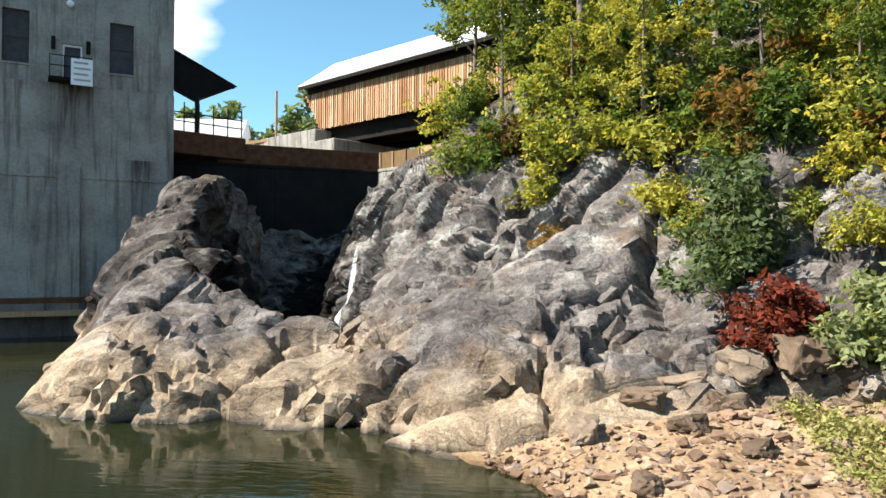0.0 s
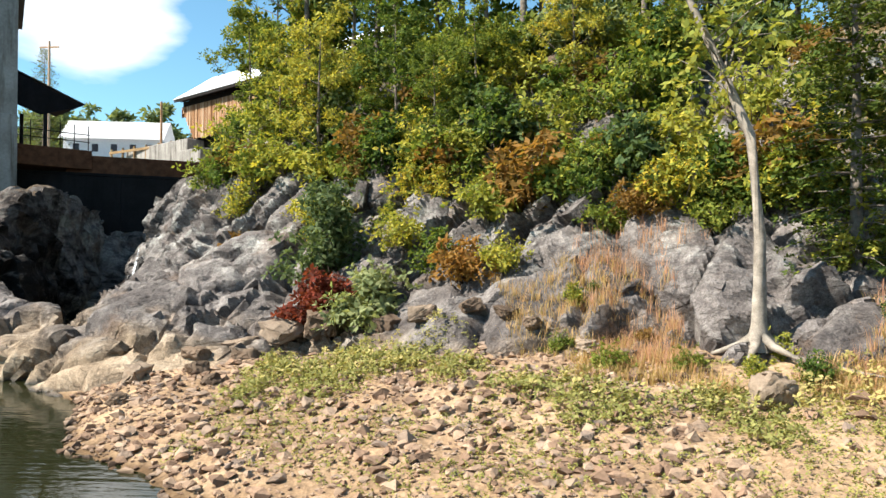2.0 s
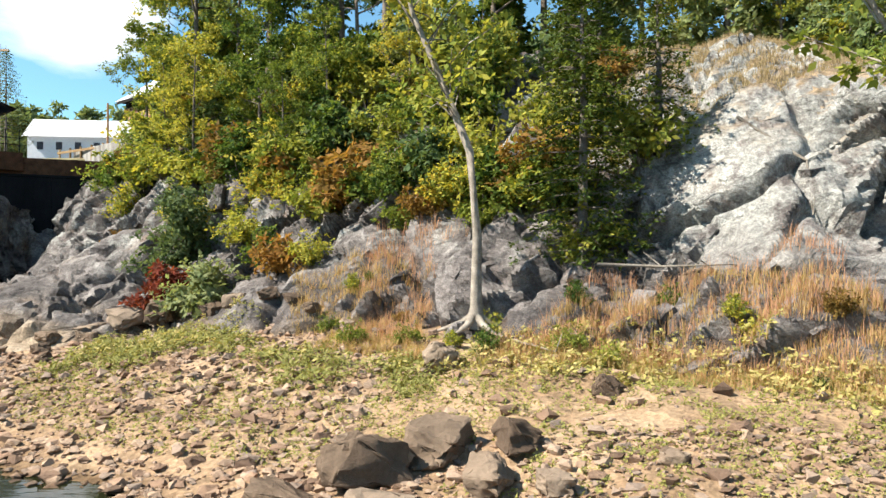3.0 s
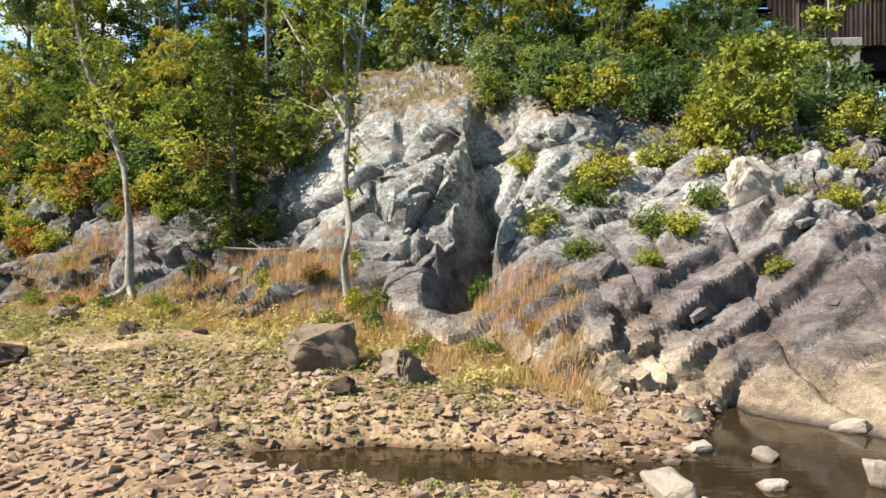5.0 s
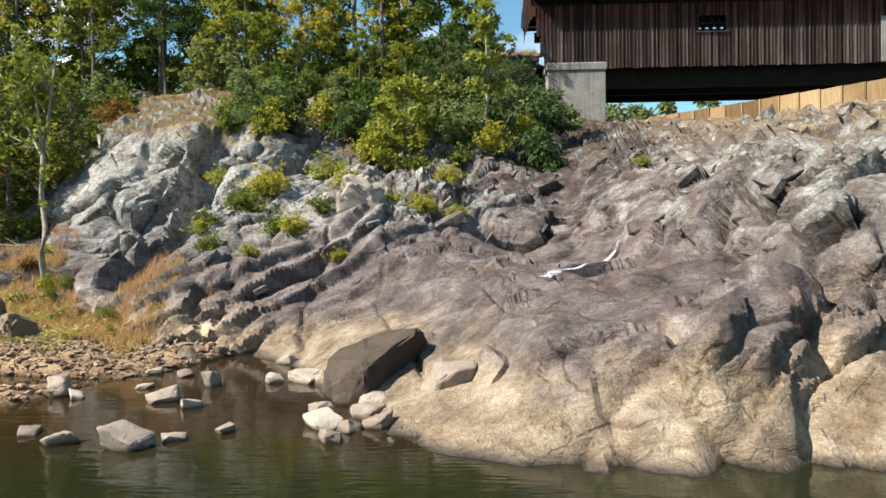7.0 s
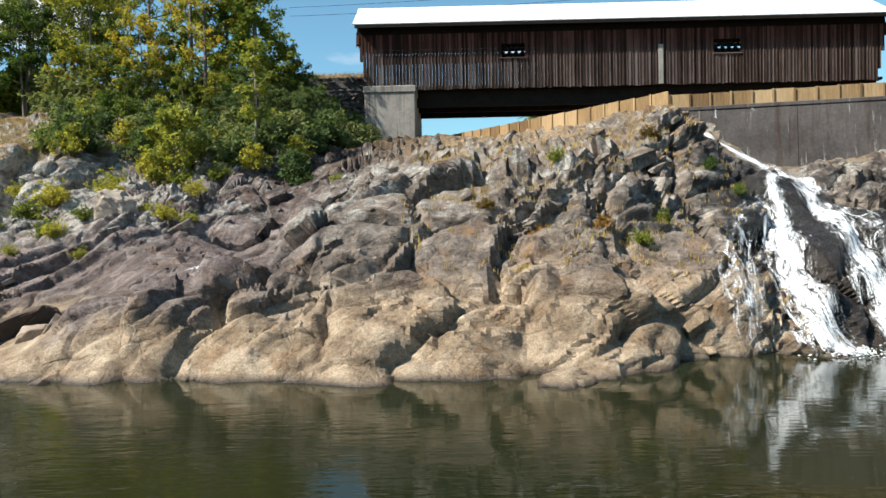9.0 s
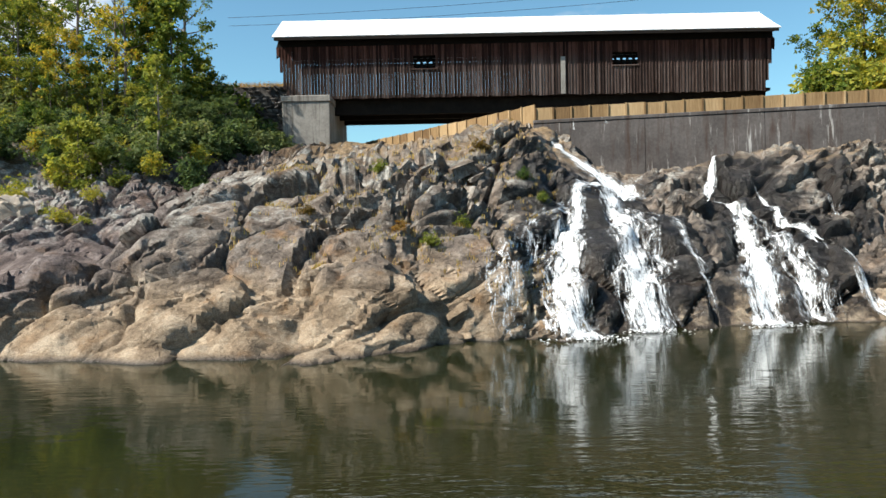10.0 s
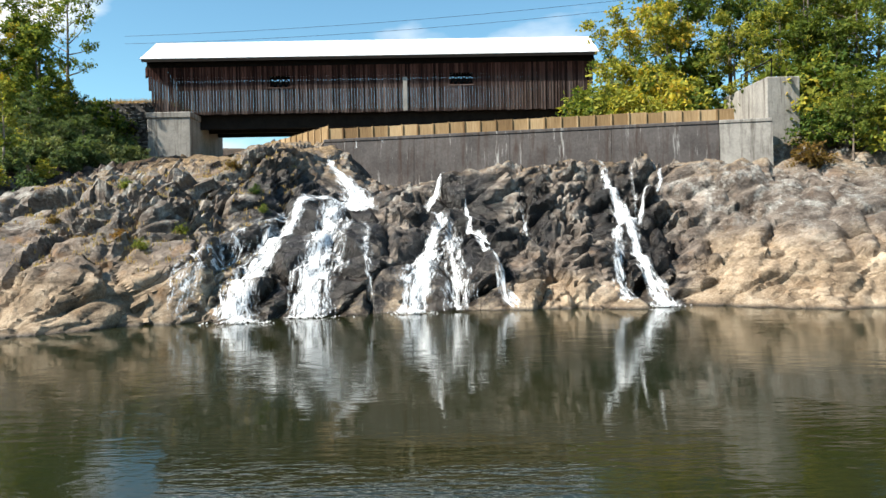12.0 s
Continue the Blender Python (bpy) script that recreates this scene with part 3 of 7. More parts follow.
def fractured(q, size, seed, tilt=0.5):
    """Rock broken into irregular blocks of the given size, each set back, proud or tilted; and how near the joints are."""
    u = q / np.array(size)
    i0 = np.floor(u).astype(np.int64)
    n = len(u)
    f1, f2 = np.full(n, 9.0), np.full(n, 9.0)
    cell, off = np.zeros((n, 3), np.int64), np.zeros((n, 3))
    for dx, dy, dz in itertools.product((-1, 0, 1), repeat=3):
        c = i0 + np.array((dx, dy, dz))
        jit = np.stack([hash3(c[:, 0], c[:, 1], c[:, 2], seed + k) for k in range(3)], 1)
        v = u - c - 0.1 - 0.8 * jit
        d = np.sqrt((v * v).sum(1))
        nearer = d < f1
        f2 = np.where(nearer, f1, np.minimum(f2, d))
        f1 = np.where(nearer, d, f1)
        cell[nearer], off[nearer] = c[nearer], v[nearer]
    h = hash3(cell[:, 0], cell[:, 1], cell[:, 2], seed + 5) * 2 - 1
    for k in range(3):
        h = h + tilt * 2 * (hash3(cell[:, 0], cell[:, 1], cell[:, 2], seed + 6 + k) * 2 - 1) * off[:, k]
    return h, f2 - f1


def rock_relief(p, amount):
    """How far the rock stands out of its smooth form."""
    warp = np.stack([fbm(p * 0.28 + 7.3 * k, 4, 50 + k) for k in range(3)], 1)
    q = (p + warp * 0.4) @ STRATA
    h1, n1 = fractured(q, (3.6, 2.3, 1.7), 100, 0.8)
    h2, n2 = fractured(q + 0.10 * warp + 3.1, (2.3, 0.95, 0.62), 200, 0.9)
    h3, n3 = fractured(q + 5.7, (1.0, 0.45, 0.30), 300, 0.8)
    some = np.clip(vnoise(p * 0.3 + 4.0, 71) * 2.0 + 0.65, 0.15, 1.2)
    crack = 0.40 * np.exp(-(n1 / 0.10) ** 2) + 0.20 * np.exp(-(n2 / 0.16) ** 2) * some
    return amount * (0.30 * h1 + 0.20 * h2 * some + 0.10 * h3 * some + 0.20 * fbm(p * 0.42, 3, 9) + 0.06 * fbm(p * 2.2, 3, 19) - 0.85 * crack + 0.05)


def grid_faces(rows, cols):
    a = np.arange(rows * cols).reshape(rows, cols)
    return np.stack([a[:-1, :-1], a[:-1, 1:], a[1:, 1:], a[1:, :-1]], -1).reshape(-1, 4)


def sheet_normals(P):
    """Unit normals of a grid of points, shape rows, cols, 3."""
    du = np.gradient(P, axis=1)
    dv = np.gradient(P, axis=0)
    n = np.cross(du, dv)
    return n / (np.linalg.norm(n, axis=2, keepdims=True) + 1e-9)


def smooth_rows(a, n):
    k = np.hanning(n + 2)[1:-1]
    k /= k.sum()
    pad = np.pad(a, n // 2, mode="edge")
    return np.convolve(pad, k, "valid")[: len(a)]


def grid_mesh(name, P, material, smooth=True, parent=None, crease=0):
    rows, cols, _ = P.shape
    me = bpy.data.meshes.new(name)
    f = grid_faces(rows, cols)
    me.vertices.add(rows * cols)
    me.vertices.foreach_set("co", P.reshape(-1).astype(np.float32))
    me.loops.add(len(f) * 4)
    me.loops.foreach_set("vertex_index", f.reshape(-1))
    me.polygons.add(len(f))
    me.polygons.foreach_set("loop_start", np.arange(len(f)) * 4)
    me.update(calc_edges=True)
    me.validate()
    me.polygons.foreach_set("use_smooth", [smooth] * len(me.polygons))
    if crease:
        me.set_sharp_from_angle(angle=radians(crease))
    me.materials.append(material)
    ob = new(name, me)
    ob.parent = parent
    return ob


# ---------------------------------------------------------------- the land: break lines of the bank, x then (y, z)
FOOT = ((-60, 49, -0.3), (-46, 48, -0.3), (-40, 47, -0.3), (-36, 46, -0.3), (-34.3, 43.4, -0.3), (-33, 39.6, -0.2), (-31.5, 36.5, 0), (-30.4, 33, 0.2), (-29, 28.6, 0), (-27.8, 27.7, 0), (-25.7, 25.9, 0),
        (-24, 26.5, 0.2), (-22.5, 27, 0.6), (-19, 26.6, 0.9), (-16.4, 24.9, 1.0), (-13, 23.6, 1.0), (-10, 22, 1.0), (-7, 21, 1.1), (-4, 19.2, 1.0), (-1, 17.3, 0.7),
        (2, 15.3, 0.1), (3.4, 14.6, 0), (6.3, 15.5, 0), (7.8, 13.6, 0), (9.1, 9.8, 0), (10.5, 6.9, 0), (13, 5, 0))
FOOT_EAST = ((17.6, 5, 0), (24.7, 4.4, 0), (27.2, 4.9, 0), (29.2, 6.6, 0), (32.2, 7.1, 0), (36.2, 9, 0), (40.3, 9.8, 0), (48, 10.2, 0), (52.3, 10.9, 0), (53.6, 9.6, 0), (59, 8.2, 0), (75, 4, 0))
BENCH = ((-60, 50, 1), (-46, 49, 0.6), (-40, 48, 0.4), (-36, 47.5, 0.3), (-34.3, 44.6, 0.5), (-33, 40.7, 0.9), (-31.5, 39.2, 0.7), (-30.4, 36, 1.3), (-29, 30, 1.2), (-27, 30.5, 1.9), (-24, 30.3, 1.6), (-20, 29.5, 2.1), (-16.4, 26.5, 2.2),
         (-13, 25.5, 2.4), (-10, 24, 2.4), (-7, 22.7, 2.2), (-4, 21.3, 2.5), (-1, 20.4, 2.5), (2, 18.5, 2.3), (4, 17.7, 2.3), (7, 17.1, 1.4), (9, 16.6, 1.25), (10.5, 15.4, 1.3),
         (12, 12.6, 1.5), (13.5, 7.6, 1.55), (15.6, 6.9, 1.95))
BENCH_EAST = ((19, 7.0, 2.0), (24, 6.8, 1.65), (27.5, 6.5, 1.6), (30, 8.2, 1.4), (33, 9.3, 1.75), (40, 11.3, 2.0), (48, 12.4, 2.1), (51, 12.7, 2), (53.7, 11.6, 1.6), (59, 10.2, 1.9), (75, 7, 1.6))
WAIST = ((-60, 51, 4), (-46, 50, 3), (-40, 50, 2.4), (-36, 50, 1.4), (-34.3, 46.5, 1.9), (-33, 42.4, 3.5), (-31.5, 40.9, 3.4), (-30.4, 39.2, 3.3), (-29, 36.6, 3.2), (-26.5, 35, 3.6), (-24, 34.4, 4.4), (-20.6, 31.8, 4.0), (-17.7, 31, 4.6),
         (-14, 28.8, 4.1), (-11, 26.4, 4.1), (-8, 25.4, 3.5), (-6, 24.6, 3.2), (-3, 23.5, 4.2), (-0.6, 24.3, 4.2), (2, 22.8, 4.4), (7, 21.5, 4.6), (9.2, 19.6, 4.0),
         (11.5, 19.9, 3.4), (14, 20.1, 2.6), (15.6, 18.4, 2.5), (16.6, 16.4, 2.6))
WAIST_EAST = ((17.6, 13.6, 2.9), (18.6, 11.0, 3.2), (19.7, 8.8, 3.5), (21.4, 9.3, 3.5), (24.4, 10, 3.6), (28.5, 9.4, 2.9), (31.6, 12.4, 3.7), (36, 13.2, 3.6), (44, 15, 3.5), (52, 15.4, 3.4), (56, 13.6, 3.4), (60, 12.5, 3.5), (75, 9, 3.2))
CREST = ((-60, 52, 8), (-46, 52, 6), (-40, 53, 5.0), (-36, 53, 2.8), (-34.3, 49.5, 3.6), (-33, 44.4, 5.3), (-31.5, 42.7, 6.6), (-30.4, 42.6, 7.3), (-29, 40.6, 6.6), (-26.5, 38.2, 6.8), (-24, 36.5, 6.8), (-20, 34, 6.6), (-16, 31.5, 6.2),
         (-13, 29.6, 5.5), (-10, 28.5, 5.4), (-7, 28, 5.6), (-4, 27, 6.9), (-1.5, 26.9, 8.1), (0.5, 24.9, 7.3), (1.7, 25.8, 7.0), (3.1, 23.6, 6.9), (5.4, 25.2, 6.8), (9, 24.5, 6.4), (13.2, 23.6, 6.1), (15.7, 23, 5.0))
CREST_EAST = ((17.8, 20.6, 5.7), (19.6, 15.5, 5.1), (20.8, 12.3, 4.9), (22.6, 13.6, 5.5), (24.5, 13.2, 5.5), (26.6, 12.5, 5.4), (29.9, 14.9, 6.2), (31.6, 17.2, 7.9), (33.2, 18.3, 8.1), (34.2, 20.9, 7.4), (35.6, 20.6, 6.4), (37, 19.3, 5.4), (40, 19.2, 5.4), (44.5, 18.4, 6.6), (47.8, 19.0, 7.1),
              (50.6, 18.7, 6.8), (55.8, 18.0, 7.1), (60, 16.5, 5.4), (75, 14, 5.5))
BROW = ((-60, 62, 10), (-46, 60, 9), (-40, 60, 8), (-33.5, 56, 6.8), (-30.5, 49, 8.6), (-28, 45, 9.6), (-24, 40.5, 10.6), (-16, 37, 11.3), (-8, 35, 11.6), (0, 33, 11.3), (5, 33, 10.8),
        (10, 33.5, 10), (13, 33, 9.2), (16, 33, 8.6), (20, 40, 10.4))
BROW_EAST = ((24, 40, 10.1), (28, 35, 9.7), (34, 25.6, 9.2), (35.3, 24.4, 8.9), (36.8, 24, 7.2), (38.4, 23.6, 6.2), (48, 22, 6.2), (58, 20.5, 6.6), (62, 24, 10.0), (75, 24, 11))
BACK = ((-60, 90, 14), (-30, 85, 14), (-20, 62, 13.8), (0, 55, 13.6), (13, 50, 13.4), (18, 55, 11), (24, 60, 8), (50, 60, 8), (60, 50, 12), (75, 45, 14))


def along(line, xs):
    a = np.array(line)
    y = np.interp(xs, a[:, 0], a[:, 1])
    z = np.interp(xs, a[:, 0], a[:, 2])
    return y, z


def stations():
    """Columns of the sheet, closer together where the break lines run obliquely."""
    fine = np.arange(-36, 62, 0.02)
    steep = np.ones_like(fine)
    for line in (FOOT + FOOT_EAST, BENCH + BENCH_EAST, WAIST + WAIST_EAST, CREST + CREST_EAST):
        y, z = along(line, fine)
        steep = np.maximum(steep, np.sqrt(1 + np.gradient(smooth_rows(y, 61), fine) ** 2))
    run = np.concatenate([[0], np.cumsum(np.minimum(steep, 3.2)[:-1] * 0.02)])
    core = np.interp(np.arange(0, run[-1], 0.13), run, fine)
    return np.concatenate([np.linspace(-600, -60, 14)[:-1], np.linspace(-60, -36, 50)[:-1], core, np.linspace(62.05, 80, 40), np.linspace(80, 600, 14)[1:]])


XS = stations()


def sheet():
    one = np.ones_like(XS)
    foot = along(FOOT + FOOT_EAST, XS)
    rows = [((-700 * one), 30 * one), (-130 * one, 16 * one), (-75 * one, 5 * one), (-62 * one, -1 * one), (-30 * one, -2.2 * one), (foot[0] - 6, -1.8 * one), foot]
    for line in (BENCH + BENCH_EAST, WAIST + WAIST_EAST, CREST + CREST_EAST, BROW + BROW_EAST, BACK):
        rows.append(along(line, XS))
    rows.append((240 * one, 24 + 0 * one))
    rows.append((800 * one, 60 * one))
    counts = (4, 5, 4, 4, 6, 12, 44, 52, 50, 28, 12, 8, 5)
    Y, Z, K = [], [], []
    for k, n in enumerate(counts):
        (y0, z0), (y1, z1) = rows[k], rows[k + 1]
        for t in np.arange(n) / n:
            Y.append(y0 + (y1 - y0) * t)
            Z.append(z0 + (z1 - z0) * t)
            K.append(k + t)
    Y.append(rows[-1][0])
    Z.append(rows[-1][1])
    K.append(len(counts))
    Y = np.array([smooth_rows(r, 11) for r in Y])
    Z = np.array([smooth_rows(r, 11) for r in Z])
    K = np.array(K)
    fine = (K > 4.5) & (K < 11)
    Yf, Zf = Y.copy(), Z.copy()
    for r in np.where(fine)[0]:
        lo, hi = r - 4, r + 5
        Yf[r], Zf[r] = Y[lo:hi].mean(0), Z[lo:hi].mean(0)
    P = np.stack([np.broadcast_to(XS, Y.shape), Yf, Zf], -1).copy()
    amount = np.interp(K, (4.0, 5.3, 6.0, 6.6, 9.0, 9.8, 10.5, 11.5), (0, 0.3, 0.75, 1.0, 1.0, 0.7, 0.3, 0.0))
    n = sheet_normals(P)
    flat = P.reshape(-1, 3)
    west = np.interp(XS, (-60, -45, -30, -26), (0.2, 0.5, 0.7, 1.0))
    # the ledges between the gravel and the wooded bank lie lower and smoother
    rel = rock_relief(flat, 1.0).reshape(Y.shape) * amount[:, None] * west[None, :]
    # smooth scoured slabs beside the pools
    xx, yy = P[..., 0], P[..., 1]
    bed = 0.50 * -xx + 0.25 * yy + 0.83 * P[..., 2]
    bed = bed + 0.40 * fbm(flat * 0.26, 4, 33).reshape(Y.shape)
    face = np.exp(-((xx - 8.5) / 6.0) ** 4) * np.interp(K, (6.0, 6.3, 8.0, 8.6), (0, 1, 1, 0))[:, None]
    rel *= 1 - 0.62 * face
    # the foot of the ridge, the scoured slabs and the east shoulder are worn round
    soft = rel.copy()
    for _ in range(6):
        soft[1:-1] = 0.25 * soft[:-2] + 0.5 * soft[1:-1] + 0.25 * soft[2:]
        soft[:, 1:-1] = 0.25 * soft[:, :-2] + 0.5 * soft[:, 1:-1] + 0.25 * soft[:, 2:]
    low = np.clip((3.3 - P[..., 2] + 0.8 * fbm(flat * 0.3, 2, 34).reshape(Y.shape)) / 1.3, 0, 1)
    worn = low * np.interp(xx, (6, 8, 29, 31), (0, 1, 1, 0))
    worn = np.maximum(worn, np.interp(xx, (52.8, 54.2), (0, 1)) * (K < 9)[:, None])
    lumps = 0.16 * np.abs(fbm(flat * np.array((0.5, 0.8, 0.9)), 3, 35).reshape(Y.shape))
    rel = rel * (1 - 0.6 * worn) + 0.6 * worn * (0.6 * soft + lumps)
    slab = np.exp(-((xx - 10.5) / 4.5) ** 4 - ((yy - 13.5) / 5.0) ** 4)
    rel *= 1 - 0.6 * slab
    rel *= 1 - 0.75 * np.exp(-((xx - 35.2) / 1.8) ** 2 - ((yy - 20.5) / 3.5) ** 2)
    rel *= 1 - 0.65 * np.exp(-((xx - 17.2) / 2.0) ** 2 - ((yy - 18.0) / 4.5) ** 2)
    # ledges of tilted beds, each overhanging the one below
    ledge = np.interp(XS, (-1, 1.2, 2.4, 7.5, 10, 12.5, 14, 60), (0.0, 0.3, 1.1, 1.0, 0.5, 0.1, 0.0, 0.0))[None, :] * np.interp(K, (6.0, 6.25, 8.8, 9.3), (0, 1, 1, 0))[:, None]
    for size, deep, seed in ((0.95, 0.27, 41), (0.36, 0.05, 42)):
        w = bed / size + 0.5 * vnoise(flat * 0.35, seed).reshape(Y.shape)
        k_ = np.floor(w)
        f_ = w - k_
        h_ = hash3(k_.ravel(), 0 * k_.ravel(), 0 * k_.ravel(), seed).reshape(Y.shape)
        patchy = np.clip(1.7 * vnoise(flat * np.array((0.45, 0.3, 0.45)) + 9.0 * seed, seed + 2).reshape(Y.shape) + 0.75, 0.05, 1.4)
        rel += ledge * patchy * deep * (0.35 + h_) * (np.where(f_ < 0.24, f_ / 0.24, (1 - f_) / 0.76) - 0.5)
    # long straight joints across the slabs
    cross = (0.9 * xx + 0.25 * yy - 0.35 * P[..., 2]) / 1.75 + 0.22 * vnoise(flat * 0.3, 44).reshape(Y.shape)
    gape = np.clip(3.0 * vnoise(flat * 0.4 + 3.0, 45).reshape(Y.shape), 0, 1) * np.interp(xx, (5.0, 6.5), (0, 1))
    rel -= 0.22 * face * gape * np.exp(-((cross - np.round(cross)) / 0.04) ** 2)
    # the dark cleft in the cliff and the gully that carries the small stream
    band = np.interp(K, (6.6, 7.4, 8.6, 9.4), (0, 1, 1, 0))[:, None]
    side = xx - 0.25 - 0.22 * (P[..., 2] - 5)
    rel -= band * 2.9 * np.where(side > 0, np.exp(-(np.maximum(side, 0) / 1.25) ** 2), np.exp(-(side / 0.12) ** 2))
    gully = np.interp(K, (6.2, 7.2, 9.2, 10.0), (0, 1, 1, 0))[:, None]
    rel -= gully * 0.15 * np.exp(-((xx - 16.3 - 0.7 * (yy - 17.4)) / 1.3) ** 2)
    P += n * rel[..., None] * np.array((1.0, 1.0, 1.0))
    far = np.abs(P[..., 1] - 30) > 60
    P[..., 2] += np.where(far, 3.0 * fbm(flat * 0.02, 3, 77).reshape(Y.shape), 0)
    return P


LAND = sheet()
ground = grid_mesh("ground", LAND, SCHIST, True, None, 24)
tagged(ground, "fractured grey schist river bank with tan scoured ledges", "ground", kind="structure")

# a quick table of the land's height, for setting things down
from mathutils.bvhtree import BVHTree
_f = grid_faces(LAND.shape[0], LAND.shape[1])
_sub = (LAND[..., 1].reshape(-1)[_f[:, 0]] > -5) & (LAND[..., 1].reshape(-1)[_f[:, 0]] < 110) & (np.abs(LAND[..., 0].reshape(-1)[_f[:, 0]]) < 85)
TREE = BVHTree.FromPolygons([Vector(v) for v in LAND.reshape(-1, 3)], [tuple(int(i) for i in q) for q in _f[_sub]])


def drop(x, y, top=60.0):
    hit = TREE.ray_cast(Vector((x, y, top)), Vector((0, 0, -1)))
    return hit[0].z if hit[0] else 0.0


# ---------------------------------------------------------------- joint blocks standing out of the bedrock
def block_mesh(seed, bevel=0.05):
    """A slab of schist broken along its joints: a skewed box with chipped corners."""
    rng = np.random.default_rng(seed)
    bm = bmesh.new()
    for sx in (-1, 1):
        for sy in (-1, 1):
            for sz in (-1, 1):
                if rng.random() < 0.8:
                    bm.verts.new(np.array((sx, sy, sz)) * rng.uniform(0.62, 1.08, 3))
                else:
                    for k in range(3):
                        c = np.array((sx, sy, sz)) * rng.uniform(0.8, 1.0, 3)
                        c[k] *= rng.uniform(0.25, 0.6)
                        bm.verts.new(c)
    bmesh.ops.convex_hull(bm, input=bm.verts)
    bmesh.ops.delete(bm, geom=[v for v in bm.verts if not v.link_faces], context="VERTS")
    bmesh.ops.dissolve_limit(bm, angle_limit=0.12, verts=bm.verts, edges=bm.edges)
    if bevel:
        bmesh.ops.bevel(bm, geom=bm.edges[:], offset=bevel, segments=1, affect="EDGES", clamp_overlap=True)
    bmesh.ops.triangulate(bm, faces=bm.faces[:])
    bmesh.ops.recalc_face_normals(bm, faces=bm.faces)
    me = bpy.data.meshes.new("block")
    bm.to_mesh(me)
    bm.free()
    me.materials.append(SCHIST)
    return me


BLOCKS = [block_mesh(500 + k) for k in range(14)]
PLAIN = [block_mesh(600 + k, 0.0) for k in range(14)]
BLOCK_DATA = [(np.array([v.co[:] for v in me.vertices]), [list(p.vertices) for p in me.polygons]) for me in PLAIN]


def lay_blocks(P, K, parent, singles, joined, seed, big, small):
    """Blocks sunk into a sheet of rock; the largest are objects of their own."""
    rng = np.random.default_rng(seed)
    n = sheet_normals(P)
    rows, cols = P.shape[:2]
    strata = Matrix(STRATA.tolist())
    V, F, off, made = [], [], 0, 0
    # area of each cell, so that blocks lie evenly
    du = np.linalg.norm(np.gradient(P, axis=1), axis=2) * np.linalg.norm(np.gradient(P, axis=0), axis=2)
    w = du * K
    cum = np.cumsum(w.reshape(-1))
    for k in range(singles + joined):
        i = int(np.searchsorted(cum, rng.random() * cum[-1]))
        r, c = divmod(min(i, rows * cols - 1), cols)
        p, nn = P[r, c], n[r, c]
        if nn[2] < 0:
            nn = -nn
        one = k < singles
        lo, hi = big if one else small
        s = lo * (hi / lo) ** (rng.random() ** 1.6)
        calm = 6 < p[0] < 29.5 and p[2] < 3.0 or p[0] > 53.5
        calm = calm or p[0] < -24 and s > 0.3
        if calm and rng.random() < 0.88:
            continue
        dims = np.array((s * rng.uniform(0.8, 1.7), s * rng.uniform(0.6, 1.1), s * rng.uniform(0.35, 0.7)))
        rot = strata @ Euler([radians(v) for v in rng.normal(0, 13, 3)]).to_matrix()
        sink = dims[2] * rng.uniform(0.55, 1.0)
        centre = p - nn * sink * 0.9
        m = Matrix.Translation(centre) @ rot.to_4x4() @ Matrix.Diagonal((*dims, 1))
        t = int(rng.integers(len(BLOCKS)))
        if one:
            ob = new("block", BLOCKS[t])
            ob.matrix_world = m
            ob.parent = parent
        else:
            bv, bf = BLOCK_DATA[t]
            V.append((bv * dims) @ np.array(rot).T + centre)
            F += [[q + off for q in f] for f in bf]
            off += len(bv)
    rest = mesh_part("broken_rock", np.concatenate(V), F, SCHIST, parent)
    rest["kind"] = "stuff"


_k = np.zeros(LAND.shape[:2])
_y, _z, _x = LAND[..., 1], LAND[..., 2], LAND[..., 0]
_row = np.arange(LAND.shape[0])[:, None]
_k[35:195] = 1.0
_k *= (_x > -31) & (_x < 62) & (_z > -0.4) & (_y < 40)
_k *= np.where((_z > 7.2) & (_x < 16), 0.15, 1.0)
_k *= np.where((_x > 31) & (_x < 52.5) & (_y > 6), 0.35, 1.0)
lay_blocks(LAND, _k, ground, 110, 700, 7, (0.30, 0.55), (0.10, 0.28))


